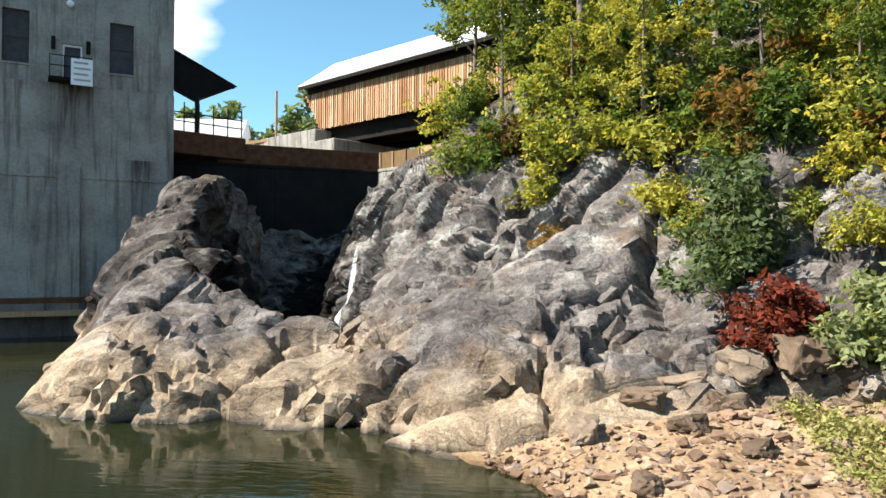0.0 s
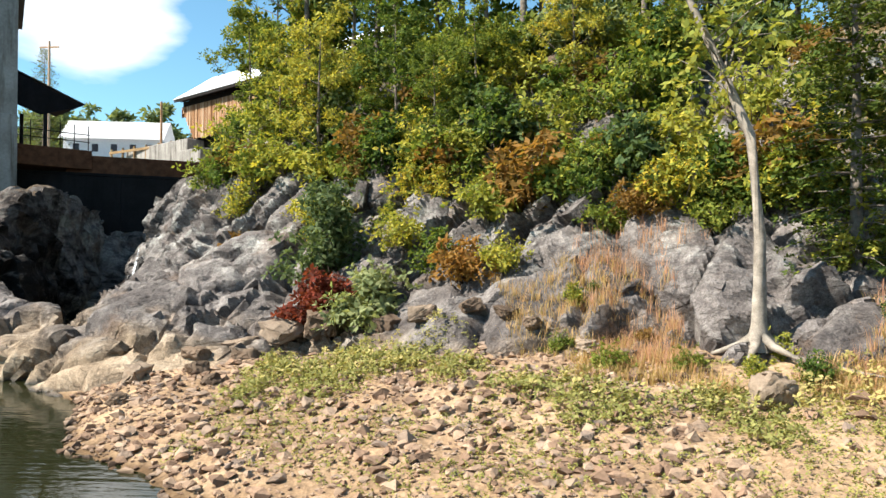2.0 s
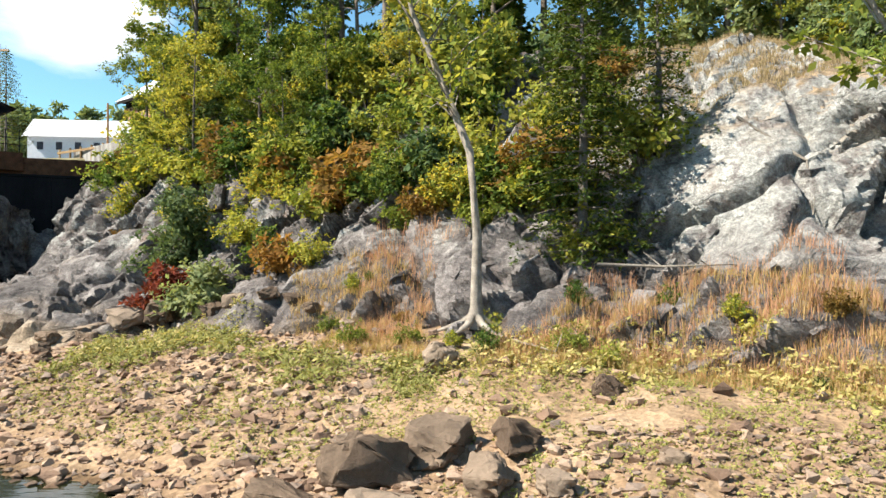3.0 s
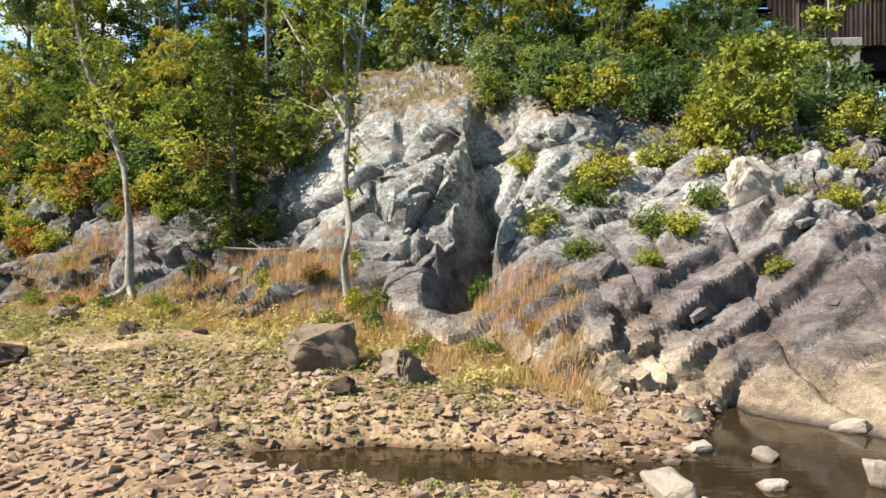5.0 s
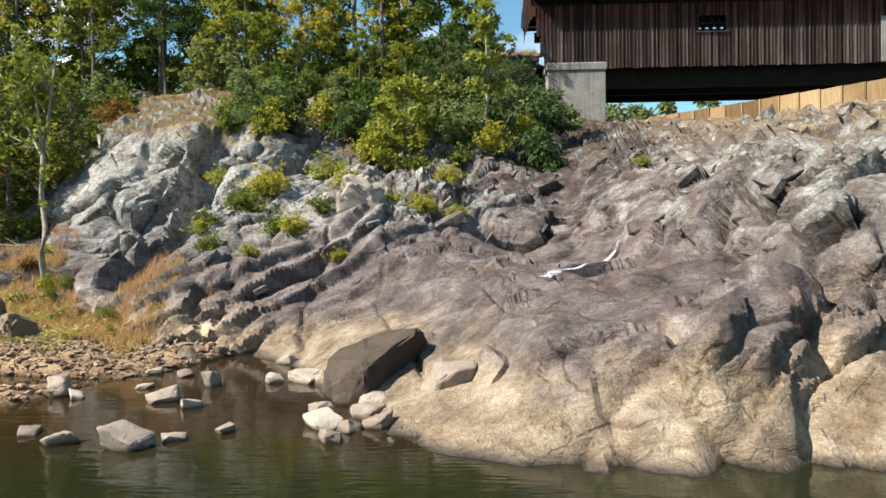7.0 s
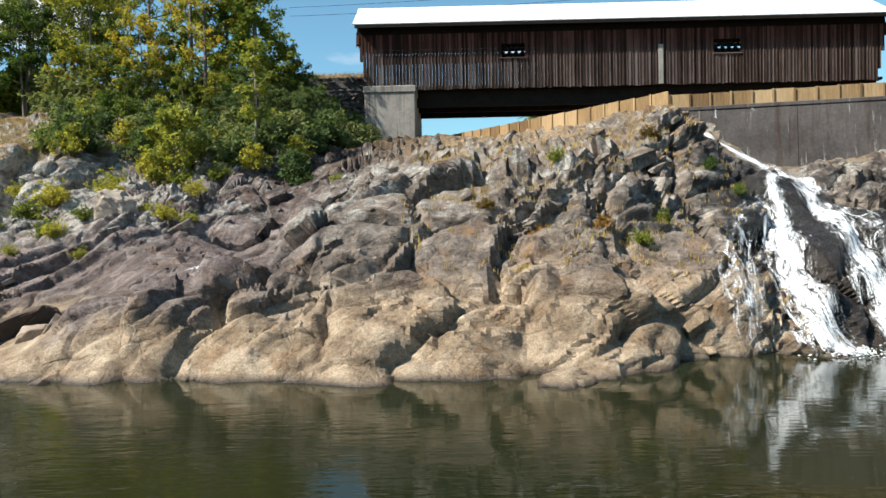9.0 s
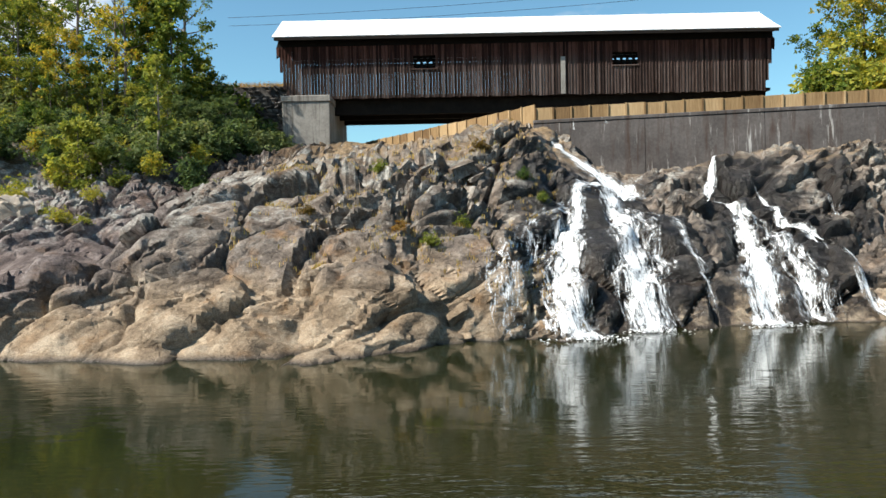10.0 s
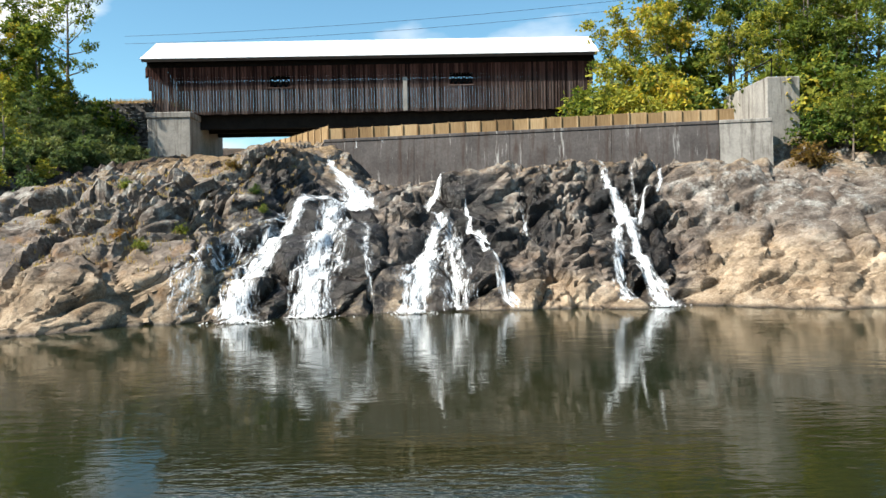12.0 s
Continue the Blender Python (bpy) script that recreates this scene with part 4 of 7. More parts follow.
# ---------------------------------------------------------------- the west knoll beside the powerhouse
def knoll():
    xs, ys = np.linspace(-49, -25.5, 190), np.linspace(27, 53, 200)
    X, Y = np.meshgrid(xs, ys)
    # long axis runs north-west, highest at the back
    west = np.interp(Y, (27, 29.5, 32, 36, 40, 46, 53), (-36.0, -38.0, -39.2, -41.3, -43.4, -45.5, -46.5))
    east = np.interp(Y, (27, 29.5, 33, 36, 40, 46, 53), (-28.5, -27.4, -30.0, -34.4, -36.2, -37.6, -38.5))
    f = np.clip((X - west) / (east - west), -0.6, 1.6)
    spine = np.interp(Y, (27, 28.4, 29.4, 31, 33, 34.3, 35.4, 37, 39.5, 41, 43, 46, 50, 53), (-1.6, -0.5, 0.8, 1.3, 1.7, 2.0, 3.5, 4.2, 4.4, 5.2, 6.7, 7.3, 7.0, 6.5))
    # a long sunny back to the west, a sheer wall over the gorge; the front shelf is broad and level
    sheer = np.clip((Y - 33.0) / 2.5, 0, 1)
    back = np.clip(f / (0.30 + 0.42 * sheer), -1, 1)
    rise = np.where(back > 0, 1 - (1 - np.abs(back)) ** 2.0, back * 1.4)
    fall = np.clip((f - (0.93 - 0.17 * sheer)) / (0.10 + 0.09 * sheer), 0, 1)
    Z = (spine + 1.4) * rise * (1 - fall ** 1.4) - 1.4
    # a rounded dark boss on the shoulder
    Z = np.maximum(Z, 4.3 - 0.34 * ((X + 36.9) ** 2 + 0.8 * (Y - 37.2) ** 2))
    P = np.stack([X, Y, Z], -1)
    n = sheet_normals(P)
    P = P + n * (rock_relief(P.reshape(-1, 3) + 31.0, 0.85).reshape(Z.shape))[..., None]
    P[..., 2] = np.maximum(P[..., 2], -1.6)
    return P


KNOLL = knoll()
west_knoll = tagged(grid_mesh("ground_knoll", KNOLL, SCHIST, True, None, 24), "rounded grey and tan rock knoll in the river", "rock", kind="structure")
lay_blocks(KNOLL, (KNOLL[..., 2] > -0.4).astype(float), west_knoll, 10, 110, 8, (0.25, 0.45), (0.10, 0.28))

# ---------------------------------------------------------------- gravel bar
GX, GY = np.linspace(-30, 9, 240), np.linspace(3, 27, 150)


def gravel_height(X, Y):
    edge = np.interp(X, (-30, -25.5, -23.5, -19.3, -17, -13.5, -8, -3, 1, 1.9, 3.0, 4.35, 5.2, 6, 9), (30, 26, 22.3, 18.8, 17.6, 15.4, 11.6, 8.6, 7.6, 8.0, 9.7, 12.4, 14.3, 17, 19))
    inner = np.interp(X, (-30, -22.5, -19, -16.4, -13, -10, -7, -4, -1, 2, 9), (32, 27.2, 27, 25.2, 24.2, 22.8, 21.8, 20, 18.2, 16.2, 17))
    t = (Y - edge) / np.maximum(inner - edge, 1.0)
    top = np.interp(X, (-30, -22.5, -16, -8, -2, 3, 9), (0.3, 0.9, 1.35, 1.45, 1.1, 0.45, 0.1))
    z = np.where(t < 0, t * 2.2, top * np.clip(t, 0, 1.4) ** 0.85)
    # a puddle and a shallow back channel behind the eastern tip
    d = ((X + 0.3) / 2.4) ** 2 + ((Y - 11.8 + 0.08 * X) / 0.85) ** 2
    z = z - 1.25 * np.exp(-d * 0.9)
    p = np.stack([X.ravel(), Y.ravel(), 0 * X.ravel()], 1)
    return z + 0.10 * fbm(p * 0.7, 4, 5).reshape(X.shape) + 0.03 * fbm(p * 4.0, 3, 8).reshape(X.shape) + 0.03


_X, _Y = np.meshgrid(GX, GY)
tagged(grid_mesh("gravel_bar", np.stack([_X, _Y, np.maximum(gravel_height(_X, _Y), -1.5)], -1), GRAVEL), "bar of tan river gravel beside the pool", "gravel", kind="structure")


BAR = gravel_height(_X, _Y)


def bar(x, y):
    i, j = (y - 3) / 24 * 149, (x + 30) / 39 * 239
    i0, j0 = min(int(i), 148), min(int(j), 238)
    a, b = i - i0, j - j0
    return (BAR[i0, j0] * (1 - b) + BAR[i0, j0 + 1] * b) * (1 - a) + (BAR[i0 + 1, j0] * (1 - b) + BAR[i0 + 1, j0 + 1] * b) * a


def floor_at(x, y):
    z = drop(x, y)
    if -30 < x < 9 and 3 < y < 27:
        z = max(z, bar(x, y))
    return z


# ---------------------------------------------------------------- water
wx, wy = np.linspace(-90, 90, 60), np.linspace(-64, 58, 40)
_X, _Y = np.meshgrid(wx, wy)
tagged(grid_mesh("water", np.stack([_X, _Y, 0 * _X], -1), WATER), "dark green river pool with light ripples", "water", kind="structure")


# ---------------------------------------------------------------- dams
def oriented(a, b):
    """Axes at a with x towards b, level."""
    d = Vector((b[0] - a[0], b[1] - a[1], 0))
    return Matrix.Translation((a[0], a[1], 0)) @ Matrix.Rotation(math.atan2(d.y, d.x), 4, "Z"), d.length


def dam(name, a, b, z0, z1, thick, material, label):
    """A concrete wall with a battered face, joints and a small lip, from a to b."""
    m, L = oriented(a, b)
    thing = empty(name, m)
    panels = max(1, int(round(L / 6.0)))
    rows = ((-0.35, z0), (-0.02, z1 - 0.25), (0.0, z1 - 0.20), (thick, z1 - 0.20), (thick, z0))
    k = len(rows)
    for q in range(panels):
        bm, grid = bmesh.new(), []
        x0, x1 = L * q / panels + 0.012, L * (q + 1) / panels - 0.012
        n = max(2, int((x1 - x0) / 0.6))
        for i in range(n + 1):
            x = x0 + (x1 - x0) * i / n
            grid.append([bm.verts.new((x, y + 0.02 * noise.noise((x * 0.7, z, 3.1)), z)) for y, z in rows])
        for g0, g1 in zip(grid, grid[1:]):
            for i in range(k):
                j = (i + 1) % k
                bm.faces.new((g0[i], g1[i], g1[j], g0[j]))
        bm.faces.new(grid[0])
        bm.faces.new(grid[-1][::-1])
        bmesh.ops.recalc_face_normals(bm, faces=bm.faces)
        part("wall_panel", bm, material, thing)
    part("coping", boxes(((0, -0.06, z1 - 0.196), (L, thick + 0.05, z1)), bevel=0.03), material, thing)
    tagged(thing, label, "dam")
    return thing, L


def flashboards(a, b, z0, z1, gap, label, material=FLASH_BOARD, zb0=None, zb1=None):
    """A row of upright timber panels with posts, leaning a little upstream."""
    m, L = oriented(a, b)
    thing = empty("flashboard_row", m)
    n = max(2, int(round(L / gap)))
    w = L / n
    for i in range(n):
        f = (i + 0.5) / n
        lo = z0 if zb0 is None else z0 + (zb0 - z0) * f
        hi = z1 if zb1 is None else z1 + (zb1 - z1) * f
        dz = 0.03 * random.uniform(-1, 1)
        bm = boxes(((i * w + 0.035, 0.10, lo - 0.4), ((i + 1) * w - 0.035, 0.16, hi + dz)), bevel=0.008)
        part("panel", bm, material, thing)
        bm = boxes(((i * w - 0.05, 0.02 + 0.005 * random.random(), lo - 0.4), (i * w + 0.05, 0.095, hi + 0.02 + dz)), bevel=0.008)
        part("post", bm, material, thing)
    tagged(thing, label, "flashboards")
    return thing


dam("dam", (34.2, 25.0), (56.9, 20.02), 5.0, 9.25, 1.2, DAM_CONC, "dark stained concrete dam wall above the falls")
dam("dam", (56.91, 20.018), (59.6, 19.43), 5.0, 9.25, 1.2, PALE_CONC, "dry pale concrete end of the dam wall")
flashboards((34.4, 25.6), (58.0, 20.5), 9.3, 10.0, 0.95, "row of ochre timber flashboards on the dam crest")
flashboards((20.5, 49.0), (34.3, 25.7), 10.2, 10.95, 1.2, "ochre timber flashboards along the top of the rock ledge", zb0=9.0, zb1=10.2)


def abutment_block():
    thing = empty("abutment_block", pose(60.0, 21.0, 0))
    part("block", boxes(((0, 0, 6.0), (1.9, 6.2, 11.8)), bevel=0.05), PALE_CONC, thing)
    part("rail_post", boxes(((0.4, 0.3, 11.8), (0.46, 0.36, 12.9))), DARK_WOOD, thing)
    part("rail_post", boxes(((0.4, 4.5, 11.8), (0.46, 4.56, 12.9))), DARK_WOOD, thing)
    part("rail", boxes(((0.39, 0.3, 12.8), (0.45, 4.56, 12.86))), DARK_WOOD, thing)
    return tagged(thing, "pale concrete abutment block at the end of the dam", "abutment")


abutment_block()
dam("dam", (-45.0, 51.0), (-34.4, 57.2), 1.0, 9.0, 1.0, SHADED_CONC, "shade-blackened wet concrete dam beside the powerhouse")
flashboards((-42.4, 52.6), (-34.4, 57.25), 9.0, 10.1, 8.0, "rust-brown steel crest beam on the shaded dam", RUSTY)
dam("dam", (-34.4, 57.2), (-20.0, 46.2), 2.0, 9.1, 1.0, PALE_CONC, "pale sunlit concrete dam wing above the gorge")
flashboards((-34.35, 57.25), (-20.0, 46.3), 9.1, 10.1, 1.1, "tan timber flashboards on the sunlit dam wing")


# ---------------------------------------------------------------- covered bridges
def covered_bridge(m, L, width, wall_z, eave_z, ridge_z, material, label, windows=(), lean=0.7, over=0.75, pitch=0.24, patch=None):
    """A covered timber bridge: boarded side walls, metal gable roof, deck beams. x along it, its near wall at y = 0; heights above m."""
    thing = empty("covered_bridge", m)
    # roof: two sheets with seams, thick edge
    for side in (0, 1):
        y0, y1 = (-over, width / 2) if side == 0 else (width + over, width / 2)
        bm = bmesh.new()
        n = int(L / 0.6)
        vs = []
        for i in range(n + 1):
            x = -0.15 + (L + 0.3) * i / n
            col = []
            for k in range(5):
                f = k / 4
                col.append(bm.verts.new((x, y0 + (y1 - y0) * f, eave_z + (ridge_z - eave_z) * f - 0.04 * math.sin(math.pi * f))))
            vs.append(col)
        for a, b in zip(vs, vs[1:]):
            for k in range(4):
                bm.faces.new((a[k], b[k], b[k + 1], a[k + 1]))
        bmesh.ops.recalc_face_normals(bm, faces=bm.faces)
        r = bmesh.ops.solidify(bm, geom=bm.faces[:], thickness=0.08)
        roof = part("roof", bm, TIN, thing, "white painted metal roof slope")
        seam = bmesh.new()
        for i in range(0, n + 1, 1):
            x = -0.15 + (L + 0.3) * i / n
            nn = 3
            for k in range(nn):
                f0, f1 = k / nn, (k + 1) / nn
                z0 = eave_z + (ridge_z - eave_z) * f0 - 0.04 * math.sin(math.pi * f0)
                z1 = eave_z + (ridge_z - eave_z) * f1 - 0.04 * math.sin(math.pi * f1)
                ya, yb = y0 + (y1 - y0) * f0, y0 + (y1 - y0) * f1
                q = [seam.verts.new(c) for c in ((x - 0.012, ya, z0 + 0.0), (x + 0.012, ya, z0), (x + 0.012, ya, z0 + 0.018), (x - 0.012, ya, z0 + 0.018),
                                                 (x - 0.012, yb, z1), (x + 0.012, yb, z1), (x + 0.012, yb, z1 + 0.018), (x - 0.012, yb, z1 + 0.018))]
                for f in ((3, 2, 6, 7), (0, 3, 7, 4), (1, 5, 6, 2), (0, 1, 2, 3)):
                    seam.faces.new([q[j] for j in f])
        part("seam", seam, TIN, roof)
    # fascia and soffit, coloured near-black like the eave's shade
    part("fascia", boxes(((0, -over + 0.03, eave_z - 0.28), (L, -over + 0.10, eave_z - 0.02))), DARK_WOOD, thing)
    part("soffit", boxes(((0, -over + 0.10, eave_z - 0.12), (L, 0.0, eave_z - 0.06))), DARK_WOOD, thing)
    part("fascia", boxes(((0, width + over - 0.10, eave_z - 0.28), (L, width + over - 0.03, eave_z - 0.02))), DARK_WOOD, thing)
    # dark sheet added under the roof so the windows look black inside
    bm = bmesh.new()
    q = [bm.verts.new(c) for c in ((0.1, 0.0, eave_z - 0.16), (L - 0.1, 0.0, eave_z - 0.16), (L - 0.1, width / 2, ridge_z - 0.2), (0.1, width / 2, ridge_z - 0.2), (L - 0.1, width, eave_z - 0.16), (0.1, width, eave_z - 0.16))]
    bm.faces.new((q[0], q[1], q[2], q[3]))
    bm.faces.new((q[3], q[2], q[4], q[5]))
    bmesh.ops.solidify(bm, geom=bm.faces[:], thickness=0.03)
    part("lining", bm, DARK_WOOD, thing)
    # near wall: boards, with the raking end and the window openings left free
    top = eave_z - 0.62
    # dark strip that stands in for the shaded gap below the eave
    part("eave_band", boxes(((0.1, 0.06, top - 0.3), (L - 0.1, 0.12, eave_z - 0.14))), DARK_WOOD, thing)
    n = int(L / pitch)
    for i in range(n):
        x0, x1 = i * L / n, (i + 1) * L / n
        c = (x0 + x1) / 2
        reach = min(c, L - c)
        low = wall_z + random.uniform(-0.05, 0.05)
        if reach < lean:
            low = top - (top - wall_z) * max(reach, 0.05) / lean
        spans = [(low, top)]
        for (w0, w1, h0, h1) in windows:
            if w0 < c < w1:
                spans = [(low, h0), (h1, top)]
        for s0, s1 in spans:
            d = random.uniform(0, 0.02)
            bm = boxes(((x0 + 0.008, -0.03 - d, s0), (x1 - 0.03, 0.0, s1)))
            part("board", bm, material, thing)
            bm = boxes(((x1 - 0.055, -0.075 - d, s0), (x1 - 0.005, -0.032 - d, s1)))
            part("batten", bm, material, thing)
    # lattice behind the openings, sills
    for (w0, w1, h0, h1) in windows:
        win = empty("window")
        win.parent = thing
        part("sill", boxes(((w0 - 0.08, -0.14, h0 - 0.09), (w1 + 0.08, -0.08, h0 - 0.02))), material, win)
        bm = bmesh.new()
        k = 4
        for j in range(k):
            a = w0 + (w1 - w0) * j / k
            for s in (1, -1):
                mm = Matrix.Translation((a + (w1 - w0) / k / 2, 0.32 + 0.05 * s, (h0 + h1) / 2)) @ Matrix.Rotation(s * radians(38), 4, "Y")
                box(bm, (-0.07, -0.02, -0.75), (0.07, 0.02, 0.75), 0, mm)
        part("lattice", bm, DARK_WOOD, win)
    # far wall, open along the top like the near one
    bm = bmesh.new()
    box(bm, (lean, width - 0.04, wall_z), (L - lean, width, top - 2.7))
    box(bm, (lean, width - 0.04, top - 0.75), (L - lean, width, top))
    part("far_wall", bm, material, thing)
    # deck, chords and floor beams, blackened for the shade under the bridge
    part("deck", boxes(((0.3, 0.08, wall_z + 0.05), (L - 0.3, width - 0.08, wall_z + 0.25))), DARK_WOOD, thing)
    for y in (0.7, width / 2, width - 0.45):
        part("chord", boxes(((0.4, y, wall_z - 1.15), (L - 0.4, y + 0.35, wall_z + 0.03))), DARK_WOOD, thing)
    # portal gables
    for x, sgn in ((0.0, 1), (L, -1)):
        bm = bmesh.new()
        a = [bm.verts.new(c) for c in ((x, -0.02, top - 0.9), (x, -0.02, top), (x, width / 2, ridge_z - 0.12), (x, width + 0.02, top), (x, width + 0.02, top - 0.9), (x, width - 0.9, top - 0.5), (x, 0.9, top - 0.5))]
        bm.faces.new(a)
        bmesh.ops.solidify(bm, geom=bm.faces[:], thickness=0.06)
        part("portal", bm, material, thing)
    if patch:
        part("patch_board", boxes(((patch, -0.14, wall_z + 0.05), (patch + 0.35, -0.115, wall_z + 2.9)), bevel=0.01), PALE_CONC, thing, "bleached pale patch boards")
    return tagged(thing, label, "bridge")


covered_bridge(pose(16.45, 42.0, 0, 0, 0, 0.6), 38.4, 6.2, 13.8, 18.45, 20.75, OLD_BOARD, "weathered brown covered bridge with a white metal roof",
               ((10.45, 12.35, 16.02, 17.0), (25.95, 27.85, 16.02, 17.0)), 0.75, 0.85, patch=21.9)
covered_bridge(oriented((-43.4, 71.2), (-23.4, 56.6))[0], 24.8, 6.0, 14.0, 17.55, 20.2, NEW_BOARD, "honey brown covered bridge with a white metal roof", (), 1.9, 0.8)


def pier():
    thing = empty("bridge_pier")
    part("stem", boxes(((17.2, 40.2, 8.5), (20.75, 49.2, 13.3)), bevel=0.04), PALE_CONC, thing)
    part("cap", boxes(((17.12, 40.12, 13.3), (20.83, 49.3, 13.78)), bevel=0.05), PALE_CONC, thing)
    return tagged(thing, "pale stained concrete bridge pier on the rock", "pier")


pier()


def pier_west():
    m, L = oriented((-43.0, 70.8), (-23.4, 56.6))
    thing = empty("bridge_abutment", m)
    part("stem", boxes(((2.0, -1.6, 8.0), (5.2, 8.0, 12.7)), bevel=0.05), PALE_CONC, thing)
    part("wing", boxes(((-9.0, -0.8, 8.0), (1.9, 7.5, 13.9)), bevel=0.05), PALE_CONC, thing)
    return tagged(thing, "pale concrete abutment under the bridge end", "abutment")


pier_west()


# ---------------------------------------------------------------- powerhouse
def powerhouse():
    m, L = oriented((-56.0, 40.2), (-43.4, 49.3))
    thing = empty("powerhouse", m)
    H = 19.6
    wins = ((L - 7.55, L - 6.45, 12.75, 15.25), (L - 3.0, L - 1.9, 12.75, 15.25), (L - 12.0, L - 10.9, 12.75, 15.25))
    door = (L - 5.05, L - 4.2, 12.0, 13.9)
    # front wall in pieces round its openings
    xs = sorted({-6.0, L, door[0], door[1], *[w[0] for w in wins], *[w[1] for w in wins]})
    for a, b in zip(xs, xs[1:]):
        c = (a + b) / 2
        op = [o for o in (*wins, door) if o[0] < c < o[1]]
        if op:
            part("wall_panel", boxes(((a, 0, 11.95), (b, 0.4, op[0][2]))), HOUSE_CONC, thing)
            part("wall_panel", boxes(((a, 0, op[0][3]), (b, 0.4, H))), HOUSE_CONC, thing)
        else:
            part("wall_panel", boxes(((a, 0, 11.95), (b, 0.4, H))), HOUSE_CONC, thing)
    part("base_wall", boxes(((-6.0, -0.12, -1.0), (L + 0.02, 0.4, 11.93)), bevel=0.03), HOUSE_CONC, thing)
    part("pilaster", boxes(((L - 5.2, -0.30, -1.0), (L - 4.2, -0.13, 8.0)), bevel=0.03), HOUSE_CONC, thing)
    part("ledge", boxes(((-6.0, -0.17, 7.45), (L, -0.125, 7.55))), HOUSE_CONC, thing)
    part("side_wall", boxes(((L - 0.4, 0.41, -1.0), (L, 9.0, H))), HOUSE_CONC, thing)
    part("back_wall", boxes(((-6.0, 9.01, -1.0), (L, 9.4, H))), HOUSE_CONC, thing)
    part("side_wall", boxes(((-6.4, 0.0, -1.0), (-6.01, 9.4, H))), HOUSE_CONC, thing)
    part("roof", boxes(((-6.7, -0.35, H), (L + 0.4, 9.7, H + 0.22)), bevel=0.03), BLACK_ROOF, thing, "dark roof slab with thin eaves")
    for w in wins:
        win = empty("window")
        win.parent = thing
        part("pane", boxes(((w[0], 0.22, w[2]), (w[1], 0.26, w[3]))), WINDOW_DARK, win)
        part("sill", boxes(((w[0] - 0.06, -0.05, w[2] - 0.1), (w[1] + 0.06, 0.2, w[2]))), HOUSE_CONC, win)
        part("transom", boxes(((w[0], 0.17, (w[2] + w[3]) / 2 - 0.03), (w[1], 0.215, (w[2] + w[3]) / 2 + 0.03))), WINDOW_DARK, win)
    d = empty("door")
    d.parent = thing
    part("leaf", boxes(((door[0] + 0.08, 0.2, door[2]), (door[1] - 0.08, 0.25, door[3] - 0.1))), WINDOW_DARK, d)
    part("frame", boxes(((door[0], 0.1, door[2]), (door[0] + 0.08, 0.3, door[3])), ((door[1] - 0.08, 0.1, door[2]), (door[1], 0.3, door[3])), ((door[0] + 0.08, 0.1, door[3] - 0.1), (door[1] - 0.08, 0.3, door[3]))), WHITE_PAINT, d, "white door frame")
    b = empty("balcony")
    b.parent = thing
    bx = L - 5.65
    part("slab", boxes(((bx, -0.95, 11.95), (bx + 1.85, -0.14, 12.1)), bevel=0.02), DARK_WOOD, b)
    bm = bmesh.new()
    for x in (0.05, 0.65, 1.25, 1.8):
        box(bm, (bx + x - 0.02, -0.93, 12.1), (bx + x + 0.02, -0.89, 13.1))
    for z in (12.6, 13.08):
        box(bm, (bx + 0.03, -0.94, z), (bx + 1.82, -0.90, z + 0.04))
        box(bm, (bx + 0.03, -0.90, z + 0.005), (bx + 0.07, -0.14, z + 0.035))
    part("railing", bm, DARK_WOOD, b)
    for x, z in ((L - 5.45, 13.55), (L - 3.95, 13.5)):
        part("wall_lamp", boxes(((x - 0.09, -0.25, z), (x + 0.09, -0.01, z + 0.6)), bevel=0.03), DARK_WOOD, thing)
    bm = bmesh.new()
    bmesh.ops.create_uvsphere(bm, u_segments=14, v_segments=8, radius=0.17)
    bmesh.ops.translate(bm, vec=(L - 4.75, -0.2, 15.8), verts=bm.verts)
    part("globe_lamp", bm, WHITE_PAINT, thing, "white glass globe lamp", True)
    s = empty("sign", m @ Matrix.Translation((L - 4.72, -1.02, 11.75)))
    part("board", boxes(((0, -0.03, 0), (0.92, 0, 1.25)), bevel=0.008), WHITE_PAINT, s)
    bar_mat = speckled("grey sign lettering", (0.25, 0.27, 0.32), (0.33, 0.35, 0.40), 4)
    for k in range(4):
        part("bar", boxes(((0.12, -0.036, 0.2 + 0.27 * k), (0.83 - 0.1 * (k % 2), -0.0305, 0.29 + 0.27 * k))), bar_mat, s)
    tagged(s, "white sign board on the powerhouse balcony", "sign")
    return tagged(thing, "tall grey concrete powerhouse with dark stains and shuttered windows", "powerhouse")


powerhouse()


